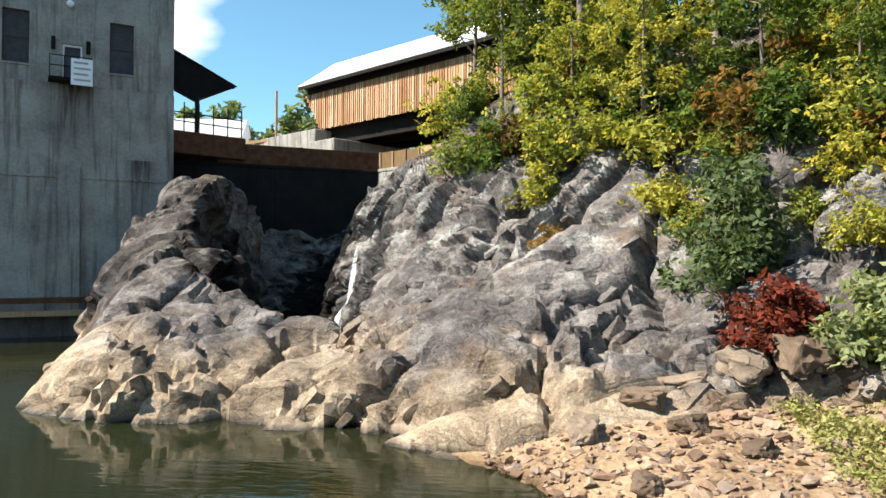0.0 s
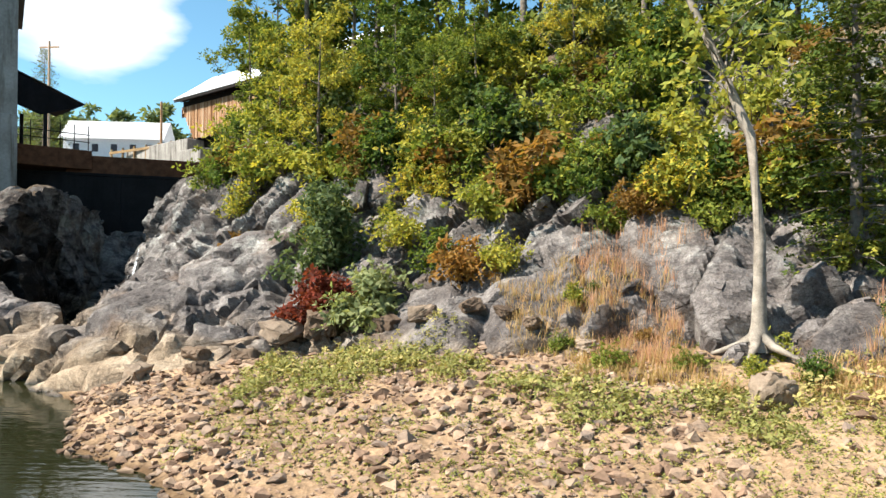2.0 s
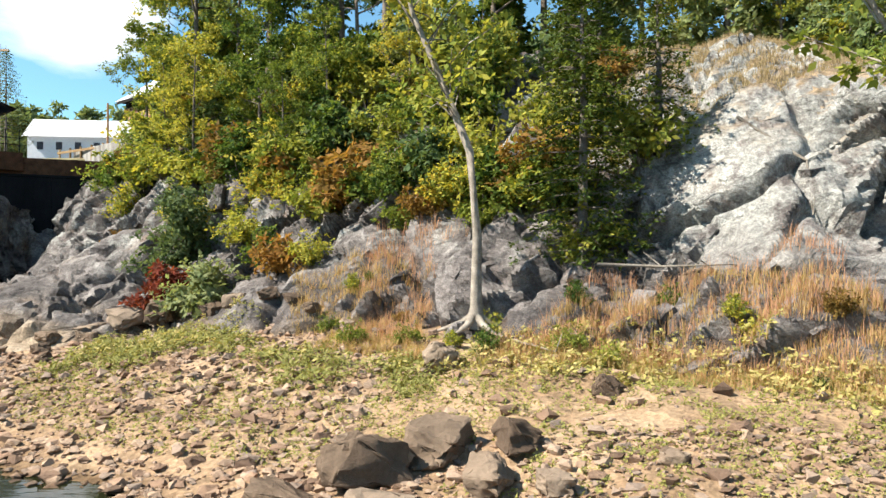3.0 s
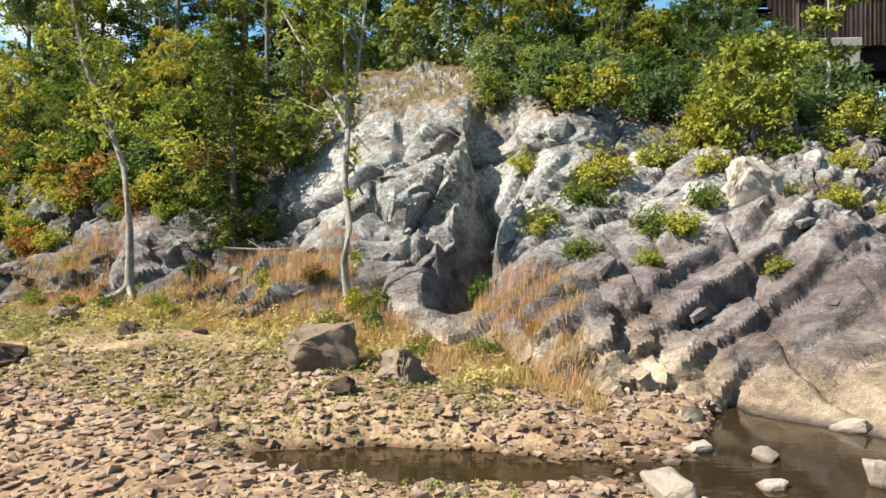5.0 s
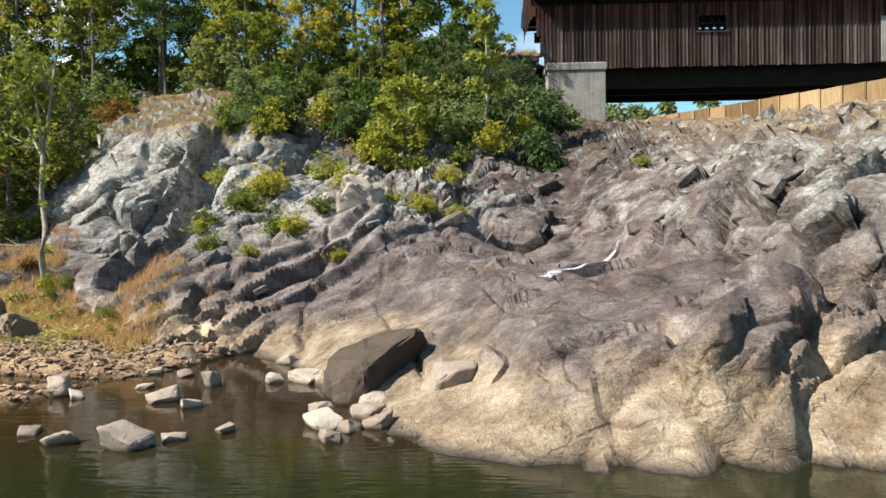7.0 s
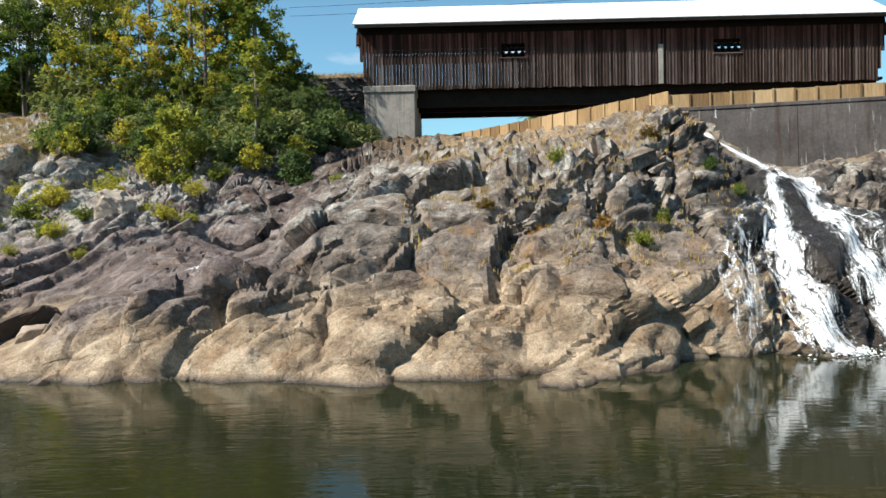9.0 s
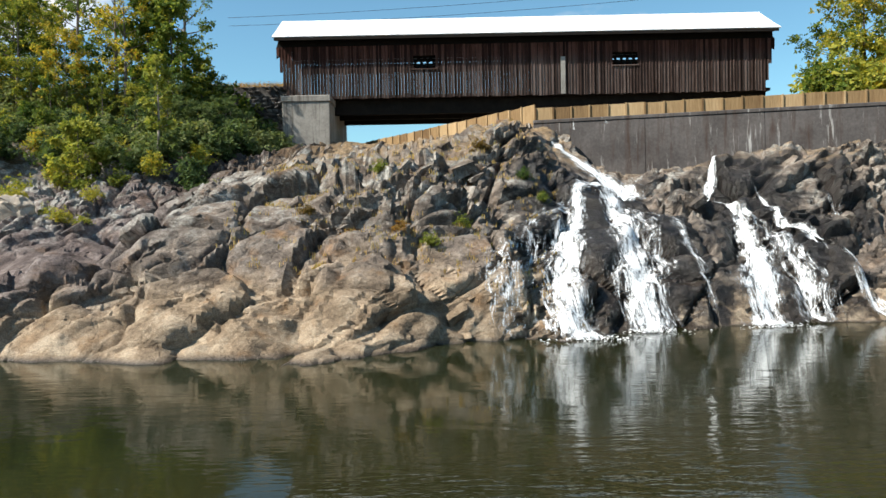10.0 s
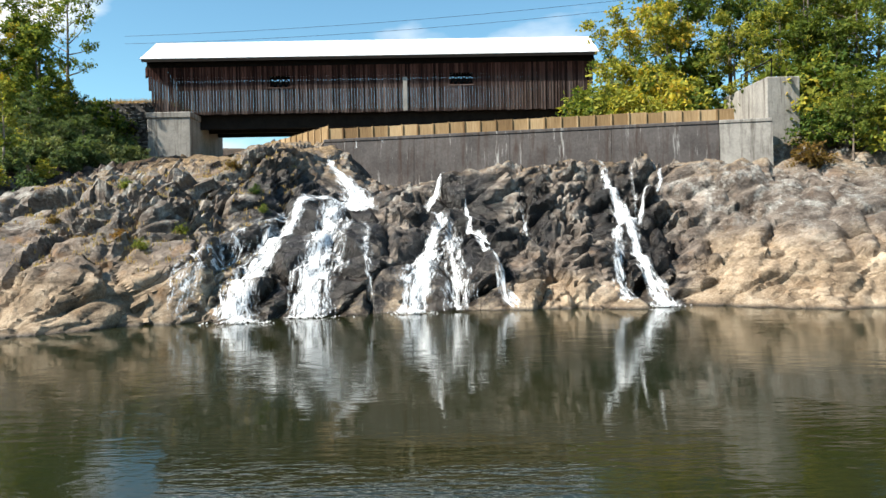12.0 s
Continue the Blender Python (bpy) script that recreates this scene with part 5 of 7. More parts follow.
def canopy():
    """A black open roof on posts behind the powerhouse, with a railed platform."""
    m, L = oriented((-45.3, 50.2), (-42.2, 53.9))
    thing = empty("platform_canopy", m)
    bm = bmesh.new()
    pts = [(-2.0, -0.6, 16.0), (L, -0.6, 13.4), (L, 5.0, 13.4), (-2.0, 5.0, 16.0)]
    bm.faces.new([bm.verts.new(p) for p in pts])
    bmesh.ops.solidify(bm, geom=bm.faces[:], thickness=-0.3)
    part("roof", bm, BLACK_ROOF, thing)
    bm = bmesh.new()
    bm.faces.new([bm.verts.new(p) for p in ((-2.0, -0.5, 13.8), (L - 2.6, -0.5, 12.4), (L - 0.1, -0.5, 13.3), (-2.0, -0.5, 15.8))])
    bmesh.ops.solidify(bm, geom=bm.faces[:], thickness=0.2)
    part("valance", bm, BLACK_ROOF, thing)
    for x, y in ((L - 2.3, -0.4), (L - 2.3, 4.4)):
        part("post", boxes(((x - 0.1, y - 0.1, 10.4), (x + 0.1, y + 0.1, 13.2)), bevel=0.02), BLACK_ROOF, thing)
    part("platform", boxes(((-2.0, -1.2, 9.2), (L + 0.2, 6.2, 10.4)), bevel=0.03), RUSTY, thing)
    bm = bmesh.new()
    for i in range(9):
        x = -1.8 + i * (L + 1.8) / 8
        box(bm, (x - 0.025, -1.1, 10.4), (x + 0.025, -1.05, 11.95))
    for z in (10.9, 11.36):
        box(bm, (-1.9, -1.105, z), (L + 0.1, -1.045, z + 0.05))
    part("railing", bm, BLACK_ROOF, thing)
    return tagged(thing, "black canopy roof on posts over a railed platform", "canopy")


canopy()


# ---------------------------------------------------------------- falling water
def veil(path, label, cover=0.5, lift=0.07):
    """A thin sheet of falling water draped over the rock; path rows are x, y and the width there."""
    seed = int(abs(path[0][0] * 100)) + len(path)
    rng = np.random.default_rng(seed)
    pts = np.array(path, float)
    seg = np.concatenate([[0], np.cumsum(np.linalg.norm(np.diff(pts[:, :2], axis=0), axis=1))])
    rows = int(seg[-1] / 0.11) + 2
    s = np.linspace(0, seg[-1], rows)
    X, Y, W = (np.interp(s, seg, pts[:, k]) for k in range(3))
    X = X + 0.10 * fbm(np.stack([s * 0.9, 0 * s + seed, 0 * s], 1), 3, seed)
    W = W * (1 + 0.28 * fbm(np.stack([s * 1.1, 0 * s - seed, 0 * s], 1), 3, seed + 5))
    cols = max(7, int(pts[:, 2].max() / 0.11))
    V, UV, C, F = [], [], [], []
    run = 0.0
    for i in range(rows):
        line = []
        for j in range(cols):
            f = j / (cols - 1) * 2 - 1
            x, y = X[i] + f * W[i] * 0.72, Y[i] + 0.05 * f * f
            line.append((x, y, max(drop(x, y), 0.0)))
        if i:
            run += math.dist(line[cols // 2], V[-cols + cols // 2])
        ends = min(1.0, 4 * i / rows + 0.45, 5 * (rows - i) / rows + 0.75)
        for j in range(cols):
            f = j / (cols - 1) * 2 - 1
            V.append(line[j])
            UV.append((seed * 0.37 + f * W[i] / 2, run))
            C.append(0.27 + 0.46 * cover * ends - 0.30 * abs(f) ** 1.5)
    V = np.array(V).reshape(rows, cols, 3)
    # the water bridges the small hollows
    for _ in range(14):
        V[1:-1, :, 2] = np.maximum(V[1:-1, :, 2], (V[:-2, :, 2] + V[1:-1, :, 2] + V[2:, :, 2]) / 3)
    V[..., 2] += lift
    V[..., 1] -= lift * 0.8
    V = V.reshape(-1, 3)
    faces = grid_faces(rows, cols)
    ob = mesh_part("waterfall", [tuple(p) for p in V], [tuple(int(q) for q in f) for f in faces], VEIL, None, True)
    me = ob.data
    uvl = me.uv_layers.new(name="flow")
    idx = np.empty(len(me.loops), np.int32)
    me.loops.foreach_get("vertex_index", idx)
    uvl.data.foreach_set("uv", np.array(UV, np.float32)[idx].reshape(-1))
    at = me.attributes.new("cover", "FLOAT", "POINT")
    at.data.foreach_set("value", np.array(C, np.float32))
    return tagged(ob, label, "waterfall", "strands of the falls", "stuff")


veil(((34.9, 22.9, 0.5), (35.2, 21.9, 0.8), (35.8, 21.0, 1.1), (36.5, 19.9, 1.5), (37.1, 18.8, 1.7), (37.1, 17.6, 1.9), (36.9, 16.8, 1.7)), "white water sliding off the ledge beside the dam", 0.66)
veil(((36.6, 17.2, 0.9), (36.2, 15.4, 1.2), (36.2, 12.4, 1.5), (36.0, 10.4, 1.8), (36.0, 8.5, 2.1)), "white waterfall over wet black rock", 0.58)
veil(((36.4, 16.9, 0.5), (34.8, 14.4, 0.9), (33.8, 11.8, 1.6), (33.3, 9.4, 2.0), (33.4, 7.0, 2.3)), "white waterfall fanning out over black rock", 0.57)
veil(((37.3, 16.6, 0.4), (38.0, 13.4, 0.7), (38.2, 10.8, 0.9), (38.3, 10.0, 0.9)), "thin trickle of water down black rock", 0.44)
veil(((35.6, 15.4, 0.5), (33.0, 12.4, 1.6), (31.6, 9.6, 2.3), (31.3, 7.4, 2.4)), "thin trickles of water on dark rock", 0.40)
veil(((36.9, 15.8, 1.2), (37.0, 13.0, 1.2), (37.1, 10.6, 1.3)), "broken trickles beside a waterfall", 0.43)
veil(((42.3, 19.4, 0.5), (41.2, 18.0, 0.8), (40.7, 17.2, 0.7)), "white water sliding over a rock lip", 0.6)
veil(((40.8, 17.2, 0.4), (41.5, 15.4, 0.6), (40.9, 13.6, 0.9), (40.6, 11.6, 1.3), (40.2, 9.3, 2.1)), "narrow white waterfall between dark rocks", 0.6)
veil(((41.8, 16.4, 0.6), (41.9, 13.8, 1.4), (42.0, 11.6, 1.9), (42.1, 9.8, 2.2)), "thin film of water on black rock", 0.46)
veil(((42.6, 17.4, 0.3), (42.9, 14.2, 0.5), (43.9, 11.9, 0.8), (44.4, 10.0, 1.0)), "slanting trickle of white water on dark rock", 0.52)
veil(((45.6, 16.6, 0.6), (45.7, 14.6, 0.8), (45.8, 13.2, 0.7)), "damp trickle on a dark rock face", 0.40)
veil(((50.0, 19.1, 0.4), (50.1, 16.8, 0.7), (50.6, 15.0, 0.8), (50.5, 13.0, 1.0), (50.9, 11.5, 1.1), (50.9, 9.9, 1.6)), "tall white waterfall over dark rock", 0.6)
veil(((50.4, 15.4, 0.5), (49.8, 13.9, 0.8), (49.3, 12.1, 1.1), (49.3, 9.9, 1.3)), "white waterfall branch over dark rock", 0.52)
veil(((53.3, 18.6, 0.3), (51.9, 16.4, 0.5), (51.0, 14.9, 0.6)), "thin side stream joining the waterfall", 0.52)
veil(((51.6, 18.8, 0.3), (51.4, 17.2, 0.5), (51.2, 16.0, 0.5)), "thin thread of water over a dark ledge", 0.44)
veil(((16.9, 17.6, 0.4), (16.3, 16.9, 0.6), (15.9, 16.4, 0.4), (15.2, 15.8, 0.7), (14.6, 15.0, 0.4), (14.1, 14.2, 0.5)), "white trickle between smooth slabs of rock", 0.54, 0.09)
veil(((-31.75, 41.5, 0.3), (-31.85, 40.9, 0.45), (-31.95, 40.3, 0.6), (-32.1, 39.6, 0.8), (-32.1, 38.8, 1.1)), "small white waterfall in the dark gorge", 0.58, 0.12)


def crest_trickle(x0, width, length, cover):
    """Water that leaks under the boards and runs down the face of the dam."""
    V, UV, C = [], [], []
    rows, cols = 14, 7
    for i in range(rows):
        for j in range(cols):
            f = j / (cols - 1) * 2 - 1
            x = x0 + f * width * (0.5 + 0.12 * math.sin(i * 0.7 + x0))
            V.append((x, 25.0 - 5.13 * (x - 34.2) / 24.5 - 0.07, 9.24 - length * i / (rows - 1)))
            UV.append((x * 1.3, length * i / (rows - 1) * 0.7))
            C.append(0.25 + 0.47 * cover - 0.2 * abs(f) ** 1.8 - 0.10 * i / rows)
    ob = mesh_part("waterfall", V, [tuple(int(q) for q in f) for f in grid_faces(rows, cols)], VEIL, None, True)
    idx = np.empty(len(ob.data.loops), np.int32)
    ob.data.loops.foreach_get("vertex_index", idx)
    ob.data.uv_layers.new(name="flow").data.foreach_set("uv", np.array(UV, np.float32)[idx].reshape(-1))
    ob.data.attributes.new("cover", "FLOAT", "POINT").data.foreach_set("value", np.array(C, np.float32))
    return tagged(ob, "thin white trickle down the face of the dam", "waterfall", "strands of the falls", "stuff")


for x0, w, l, c in ((35.4, 0.9, 2.2, 0.40), (36.3, 0.5, 2.6, 0.44), (37.9, 0.45, 3.2, 0.50), (38.6, 0.3, 2.6, 0.42), (49.3, 0.18, 1.6, 0.42)):
    crest_trickle(x0, w, l, c)


def spray(x, y, r, n, seed):
    """Foam where a fall meets the pool."""
    rng = np.random.default_rng(seed)
    a, d = rng.uniform(0, math.tau, n), r * np.abs(rng.normal(0, 0.5, n))
    px, py = x + 1.5 * d * np.cos(a), y - 0.1 + 0.45 * d * np.sin(a)
    pz = 0.012 + np.maximum(0, 0.28 * np.exp(-d * 2.2) * rng.random(n))
    s = rng.uniform(0.008, 0.028, n)
    v, f = [], []
    for i in range(n):
        k = len(v)
        v += [(px[i] - s[i] * 1.6, py[i] - s[i], pz[i]), (px[i] + s[i] * 1.6, py[i] - s[i], pz[i]), (px[i], py[i], pz[i] + s[i] * 0.9), (px[i], py[i] + s[i], pz[i])]
        f += [(k, k + 1, k + 2), (k + 1, k + 3, k + 2), (k + 3, k, k + 2)]
    ob = mesh_part("foam", v, f, FOAM)
    return tagged(ob, "white foam where the falls meet the pool", "foam", kind="stuff")


for k, (x, y, r, n) in enumerate(((36.0, 8.6, 0.9, 260), (33.8, 7.1, 1.0, 260), (40.2, 9.3, 0.7, 220), (50.9, 10.1, 0.6, 180), (49.2, 10.0, 0.5, 120), (-32.1, 38.4, 0.5, 80))):
    spray(x, y, r, n, 300 + k)


# ---------------------------------------------------------------- stones
def stone_mesh(seed, points=14, sub=2, rough=0.05):
    """An angular block split along its joints, edges worn, faces roughened."""
    rng = np.random.default_rng(seed)
    bm = bmesh.new()
    if sub > 1:
        for sx, sy, sz in itertools.product((-1, 1), repeat=3):
            c = np.array((sx * 0.7, sy * 0.7, sz * 0.7)) * rng.uniform(0.45, 1.22, 3)
            bm.verts.new(c)
        for _ in range(8):
            d = rng.normal(size=3)
            bm.verts.new(d / np.linalg.norm(d) * rng.uniform(0.8, 1.0))
    else:
        for _ in range(points):
            d = rng.normal(size=3)
            bm.verts.new(d / np.linalg.norm(d) * rng.uniform(0.82, 1.0))
    bmesh.ops.convex_hull(bm, input=bm.verts)
    bmesh.ops.delete(bm, geom=[v for v in bm.verts if not v.link_faces], context="VERTS")
    if sub:
        bmesh.ops.dissolve_limit(bm, angle_limit=0.2, verts=bm.verts, edges=bm.edges)
        bmesh.ops.bevel(bm, geom=bm.edges[:], offset=0.05, segments=1, affect="EDGES", clamp_overlap=True)
        bmesh.ops.triangulate(bm, faces=bm.faces[:])
        bmesh.ops.subdivide_edges(bm, edges=bm.edges[:], cuts=3 + sub, use_grid_fill=True)
        co = np.array([v.co[:] for v in bm.verts])
        q = co * 1.3 + seed * 1.7
        h, edge = fractured(q, (0.8, 0.55, 0.38), seed, 0.7)
        push = rough * (0.35 * h - 0.45 * np.exp(-(edge / 0.14) ** 2) + 1.0 * fbm(q * 1.2, 3, seed) + 0.55 * fbm(q * 3.6, 3, seed + 1))
        co += co / np.linalg.norm(co, axis=1, keepdims=True) * push[:, None]
        for v, c in zip(bm.verts, co):
            v.co = c
    bmesh.ops.recalc_face_normals(bm, faces=bm.faces)
    me = bpy.data.meshes.new("boulder")
    bm.to_mesh(me)
    bm.free()
    me.materials.append(BOULDER)
    if sub > 1:
        me.polygons.foreach_set("use_smooth", [True] * len(me.polygons))
        me.set_sharp_from_angle(angle=radians(40))
    return me


STONES = [stone_mesh(k + 40, 14 + 3 * (k % 4), 2, 0.13) for k in range(9)]
WORN_STONES = [stone_mesh(k + 140, 14, 2, 0.05) for k in range(7)]


def boulder(x, y, sx, sy, sz, label, turn=None, z=None, mesh=None, mat=None, sink=0.25, tilt=(0, 0), pool=STONES):
    me = pool[int(abs(x * 7 + y * 13)) % len(pool)] if mesh is None else pool[mesh]
    if mat is not None:
        me = me.copy()
        me.materials.clear()
        me.materials.append(mat)
    ob = new("boulder", me)
    base = floor_at(x, y) if z is None else z
    rz = (x * 37 + y * 17) % 360 if turn is None else turn
    ob.matrix_world = pose(x, y, base + sz * (0.75 - sink), tilt[0] or 16 * math.sin(x * 5.1 + y), tilt[1] or 16 * math.sin(y * 4.3 - x), rz) @ Matrix.Diagonal((sx, sy, sz, 1))
    return tagged(ob, label, "boulder", "boulders on the bank")


PALE_STONE = stone_material("pale dry stone", ((0.0, (0.24, 0.19, 0.155)), (0.5, (0.34, 0.285, 0.235)), (1.0, (0.44, 0.39, 0.33))))
boulder(-2.4, 15.7, 0.98, 0.72, 0.62, "large cracked grey brown boulder on the gravel", 20, sink=0.2, tilt=(8, -10))
boulder(-0.55, 15.0, 0.68, 0.5, 0.42, "brown boulder beside a larger one on the gravel", 70)
boulder(-1.6, 13.9, 0.33, 0.25, 0.2, "small dark flat stone on the gravel", 0)
boulder(-5.4, 23.0, 0.6, 0.5, 0.5, "pale grey boulder among dry grass", 0)
boulder(-11.0, 21.2, 0.5, 0.45, 0.42, "rounded pale boulder below the dead tree", 0)
boulder(-8.0, 19.0, 0.33, 0.3, 0.22, "small pale stone on the gravel", 0)
boulder(8.3, 21.0, 0.95, 0.7, 0.8, "pale lichen-covered boulder on the ledge", 10, mesh=2, mat=PALE_STONE, sink=0.4)
boulder(11.9, 8.5, 0.74, 0.55, 0.45, "tan flat-topped boulder on the ledge", 20, sink=0.45, mat=PALE_STONE, pool=WORN_STONES)
for x, y, s in ((-12.6, 15.6, 0.62), (-11.6, 16.1, 0.75), (-10.7, 16.6, 0.66), (-10.0, 15.7, 0.5), (-11.3, 14.8, 0.62), (-12.3, 14.2, 0.5), (-10.3, 14.4, 0.55), (-9.6, 16.7, 0.5), (-11.0, 13.4, 0.45),
                (-9.2, 15.3, 0.38), (-12.0, 16.9, 0.42), (-9.8, 13.6, 0.4), (-13.4, 14.9, 0.4), (-8.6, 14.4, 0.26), (-7.7, 15.8, 0.25)):
    boulder(x, y, s * 1.0, s * 0.75, s * 0.56, "dark brown boulder in a heap on the gravel")
for x, y, s in ((-22.3, 28.3, 0.55), (-21.2, 28.5, 0.7), (-20.2, 28.6, 0.75), (-19.2, 28.3, 0.6), (-21.8, 27.3, 0.5), (-20.8, 27.5, 0.42), (-18.3, 27.6, 0.5), (-23.2, 27.5, 0.45), (-19.8, 27.4, 0.36),
                (-22.7, 26.3, 0.36), (-17.2, 26.8, 0.42), (-24.3, 26.6, 0.45), (-16.0, 25.9, 0.36), (-14.6, 25.2, 0.36), (-13.5, 24.6, 0.42), (-12.7, 24.2, 0.3), (-15.2, 25.6, 0.3), (-23.6, 24.4, 0.3), (-21.9, 25.2, 0.26)):
    boulder(x, y, s * 1.1, s * 0.8, s * 0.62, "grey tan boulder fallen at the foot of the ledge")
for x, y, s, h in ((5.4, 6.6, 0.45, 0.2), (6.7, 6.3, 0.5, 0.3), (3.4, 10.2, 0.4, 0.36), (3.05, 7.4, 0.46, 0.28), (5.9, 9.6, 0.45, 0.22), (6.7, 9.0, 0.3, 0.15), (6.4, 11.1, 0.30, 0.42), (7.7, 11.4, 0.3, 0.2),
                   (8.4, 11.5, 0.55, 0.24), (8.0, 14.1, 0.55, 0.22), (7.4, 13.9, 0.4, 0.2), (10.4, 8.9, 0.5, 0.3), (10.9, 9.0, 0.36, 0.35), (11.4, 9.1, 0.33, 0.4), (10.3, 8.1, 0.36, 0.24), (10.8, 8.2, 0.3, 0.22), (9.6, 7.5, 0.5, 0.22),
                   (10.1, 7.3, 0.36, 0.2), (10.6, 7.4, 0.33, 0.2), (9.4, 8.3, 0.33, 0.24), (9.9, 6.6, 0.3, 0.2), (4.6, 7.1, 0.33, 0.1), (7.3, 6.7, 0.28, 0.12), (8.0, 7.2, 0.24, 0.12), (2.2, 7.7, 0.3, 0.2), (3.9, 9.9, 0.26, 0.12), (4.9, 10.9, 0.25, 0.12),
                   (9.1, 11.0, 0.25, 0.14), (5.3, 12.2, 0.28, 0.15), (4.4, 12.6, 0.3, 0.14), (9.9, 9.5, 0.42, 0.3)):
    boulder(x, y, s, s * 0.8, h, "pale angular stone standing in the shallow pool", z=-0.02 - h * 0.15, mat=PALE_STONE, sink=0.3, pool=WORN_STONES)
# the great tilted slab at the water's edge
def great_slab():
    bm = bmesh.new()
    for x, y, z in ((-1.15, -0.55, -0.5), (-0.75, -1.0, -0.5), (0.95, 0.2, -0.5), (1.35, 1.2, -0.5), (-1.0, 1.1, -0.5), (-1.25, -0.2, 0.1), (-0.75, -1.05, 0.55), (0.75, -0.05, 1.02), (1.2, 0.35, 0.78), (-1.0, 0.9, 0.45), (1.1, 1.2, 0.9), (0.05, 1.3, 0.8)):
        bm.verts.new((x, y, z))
    bmesh.ops.convex_hull(bm, input=bm.verts)
    bmesh.ops.bevel(bm, geom=bm.edges[:], offset=0.05, segments=1, affect="EDGES", clamp_overlap=True)
    bmesh.ops.triangulate(bm, faces=bm.faces[:])
    bmesh.ops.subdivide_edges(bm, edges=bm.edges[:], cuts=4, use_grid_fill=True)
    bmesh.ops.recalc_face_normals(bm, faces=bm.faces)
    bm.normal_update()
    for v in bm.verts:
        q = v.co * 1.6
        v.co += v.normal * (0.12 * noise.noise(q) + 0.07 * noise.noise(q * 3) + 0.03 * noise.noise(q * 7))
    ob = part("slab_boulder", bm, SLAB_STONE, None, "", True)
    ob.data.set_sharp_from_angle(angle=radians(28))
    ob.matrix_world = pose(10.4, 10.1, 0.26, 0, 0, 27)
    return tagged(ob, "huge angular dark boulder fallen at the water's edge", "boulder", "boulders on the bank")


great_slab()


def pebbles(name, n, region, sizes, seed, material, label):
    """Loose stones strewn over the gravel, one mesh."""
    rng = np.random.default_rng(seed)
    base = []
    for k in range(6):
        me = stone_mesh(200 + k + seed * 10, 11, 0)
        base.append((np.array([v.co[:] for v in me.vertices]), [list(q.vertices) for q in me.polygons]))
        bpy.data.meshes.remove(me)
    x0, x1, y0, y1 = region
    X, Y = rng.uniform(x0, x1, n * 3), rng.uniform(y0, y1, n * 3)
    Z = gravel_height(X[None, :], Y[None, :])[0]
    keep = np.where(Z > -0.07)[0][:n]
    V, F = [], []
    off = 0
    for i in keep:
        bv, bf = base[rng.integers(6)]
        s = sizes[0] * (sizes[1] / sizes[0]) ** (rng.random() ** 2.6)
        a = rng.uniform(0, math.tau)
        sc = np.array((s * rng.uniform(0.8, 1.4), s * rng.uniform(0.7, 1.0), s * rng.uniform(0.4, 0.75)))
        p = bv * sc
        c, q = math.cos(a), math.sin(a)
        p = np.stack([p[:, 0] * c - p[:, 1] * q + X[i], p[:, 0] * q + p[:, 1] * c + Y[i], p[:, 2] + Z[i] + sc[2] * 0.35], 1)
        V.append(p)
        F.append(np.array(bf) + off)
        off += len(p)
    ob = mesh_part(name, np.concatenate(V), np.concatenate(F), material)
    return tagged(ob, label, "stones", kind="stuff")


pebbles("cobbles", 1600, (-25, 6, 6.5, 26), (0.05, 0.24), 1, COBBLE, "loose tan cobbles on the gravel bar")
pebbles("cobbles", 9000, (-13, 6, 6.8, 17), (0.04, 0.16), 2, COBBLE, "loose tan and brown cobbles near the pool")
pebbles("cobbles", 6000, (-26, -12, 15.5, 27), (0.04, 0.19), 3, COBBLE, "loose tan cobbles beside the pool")


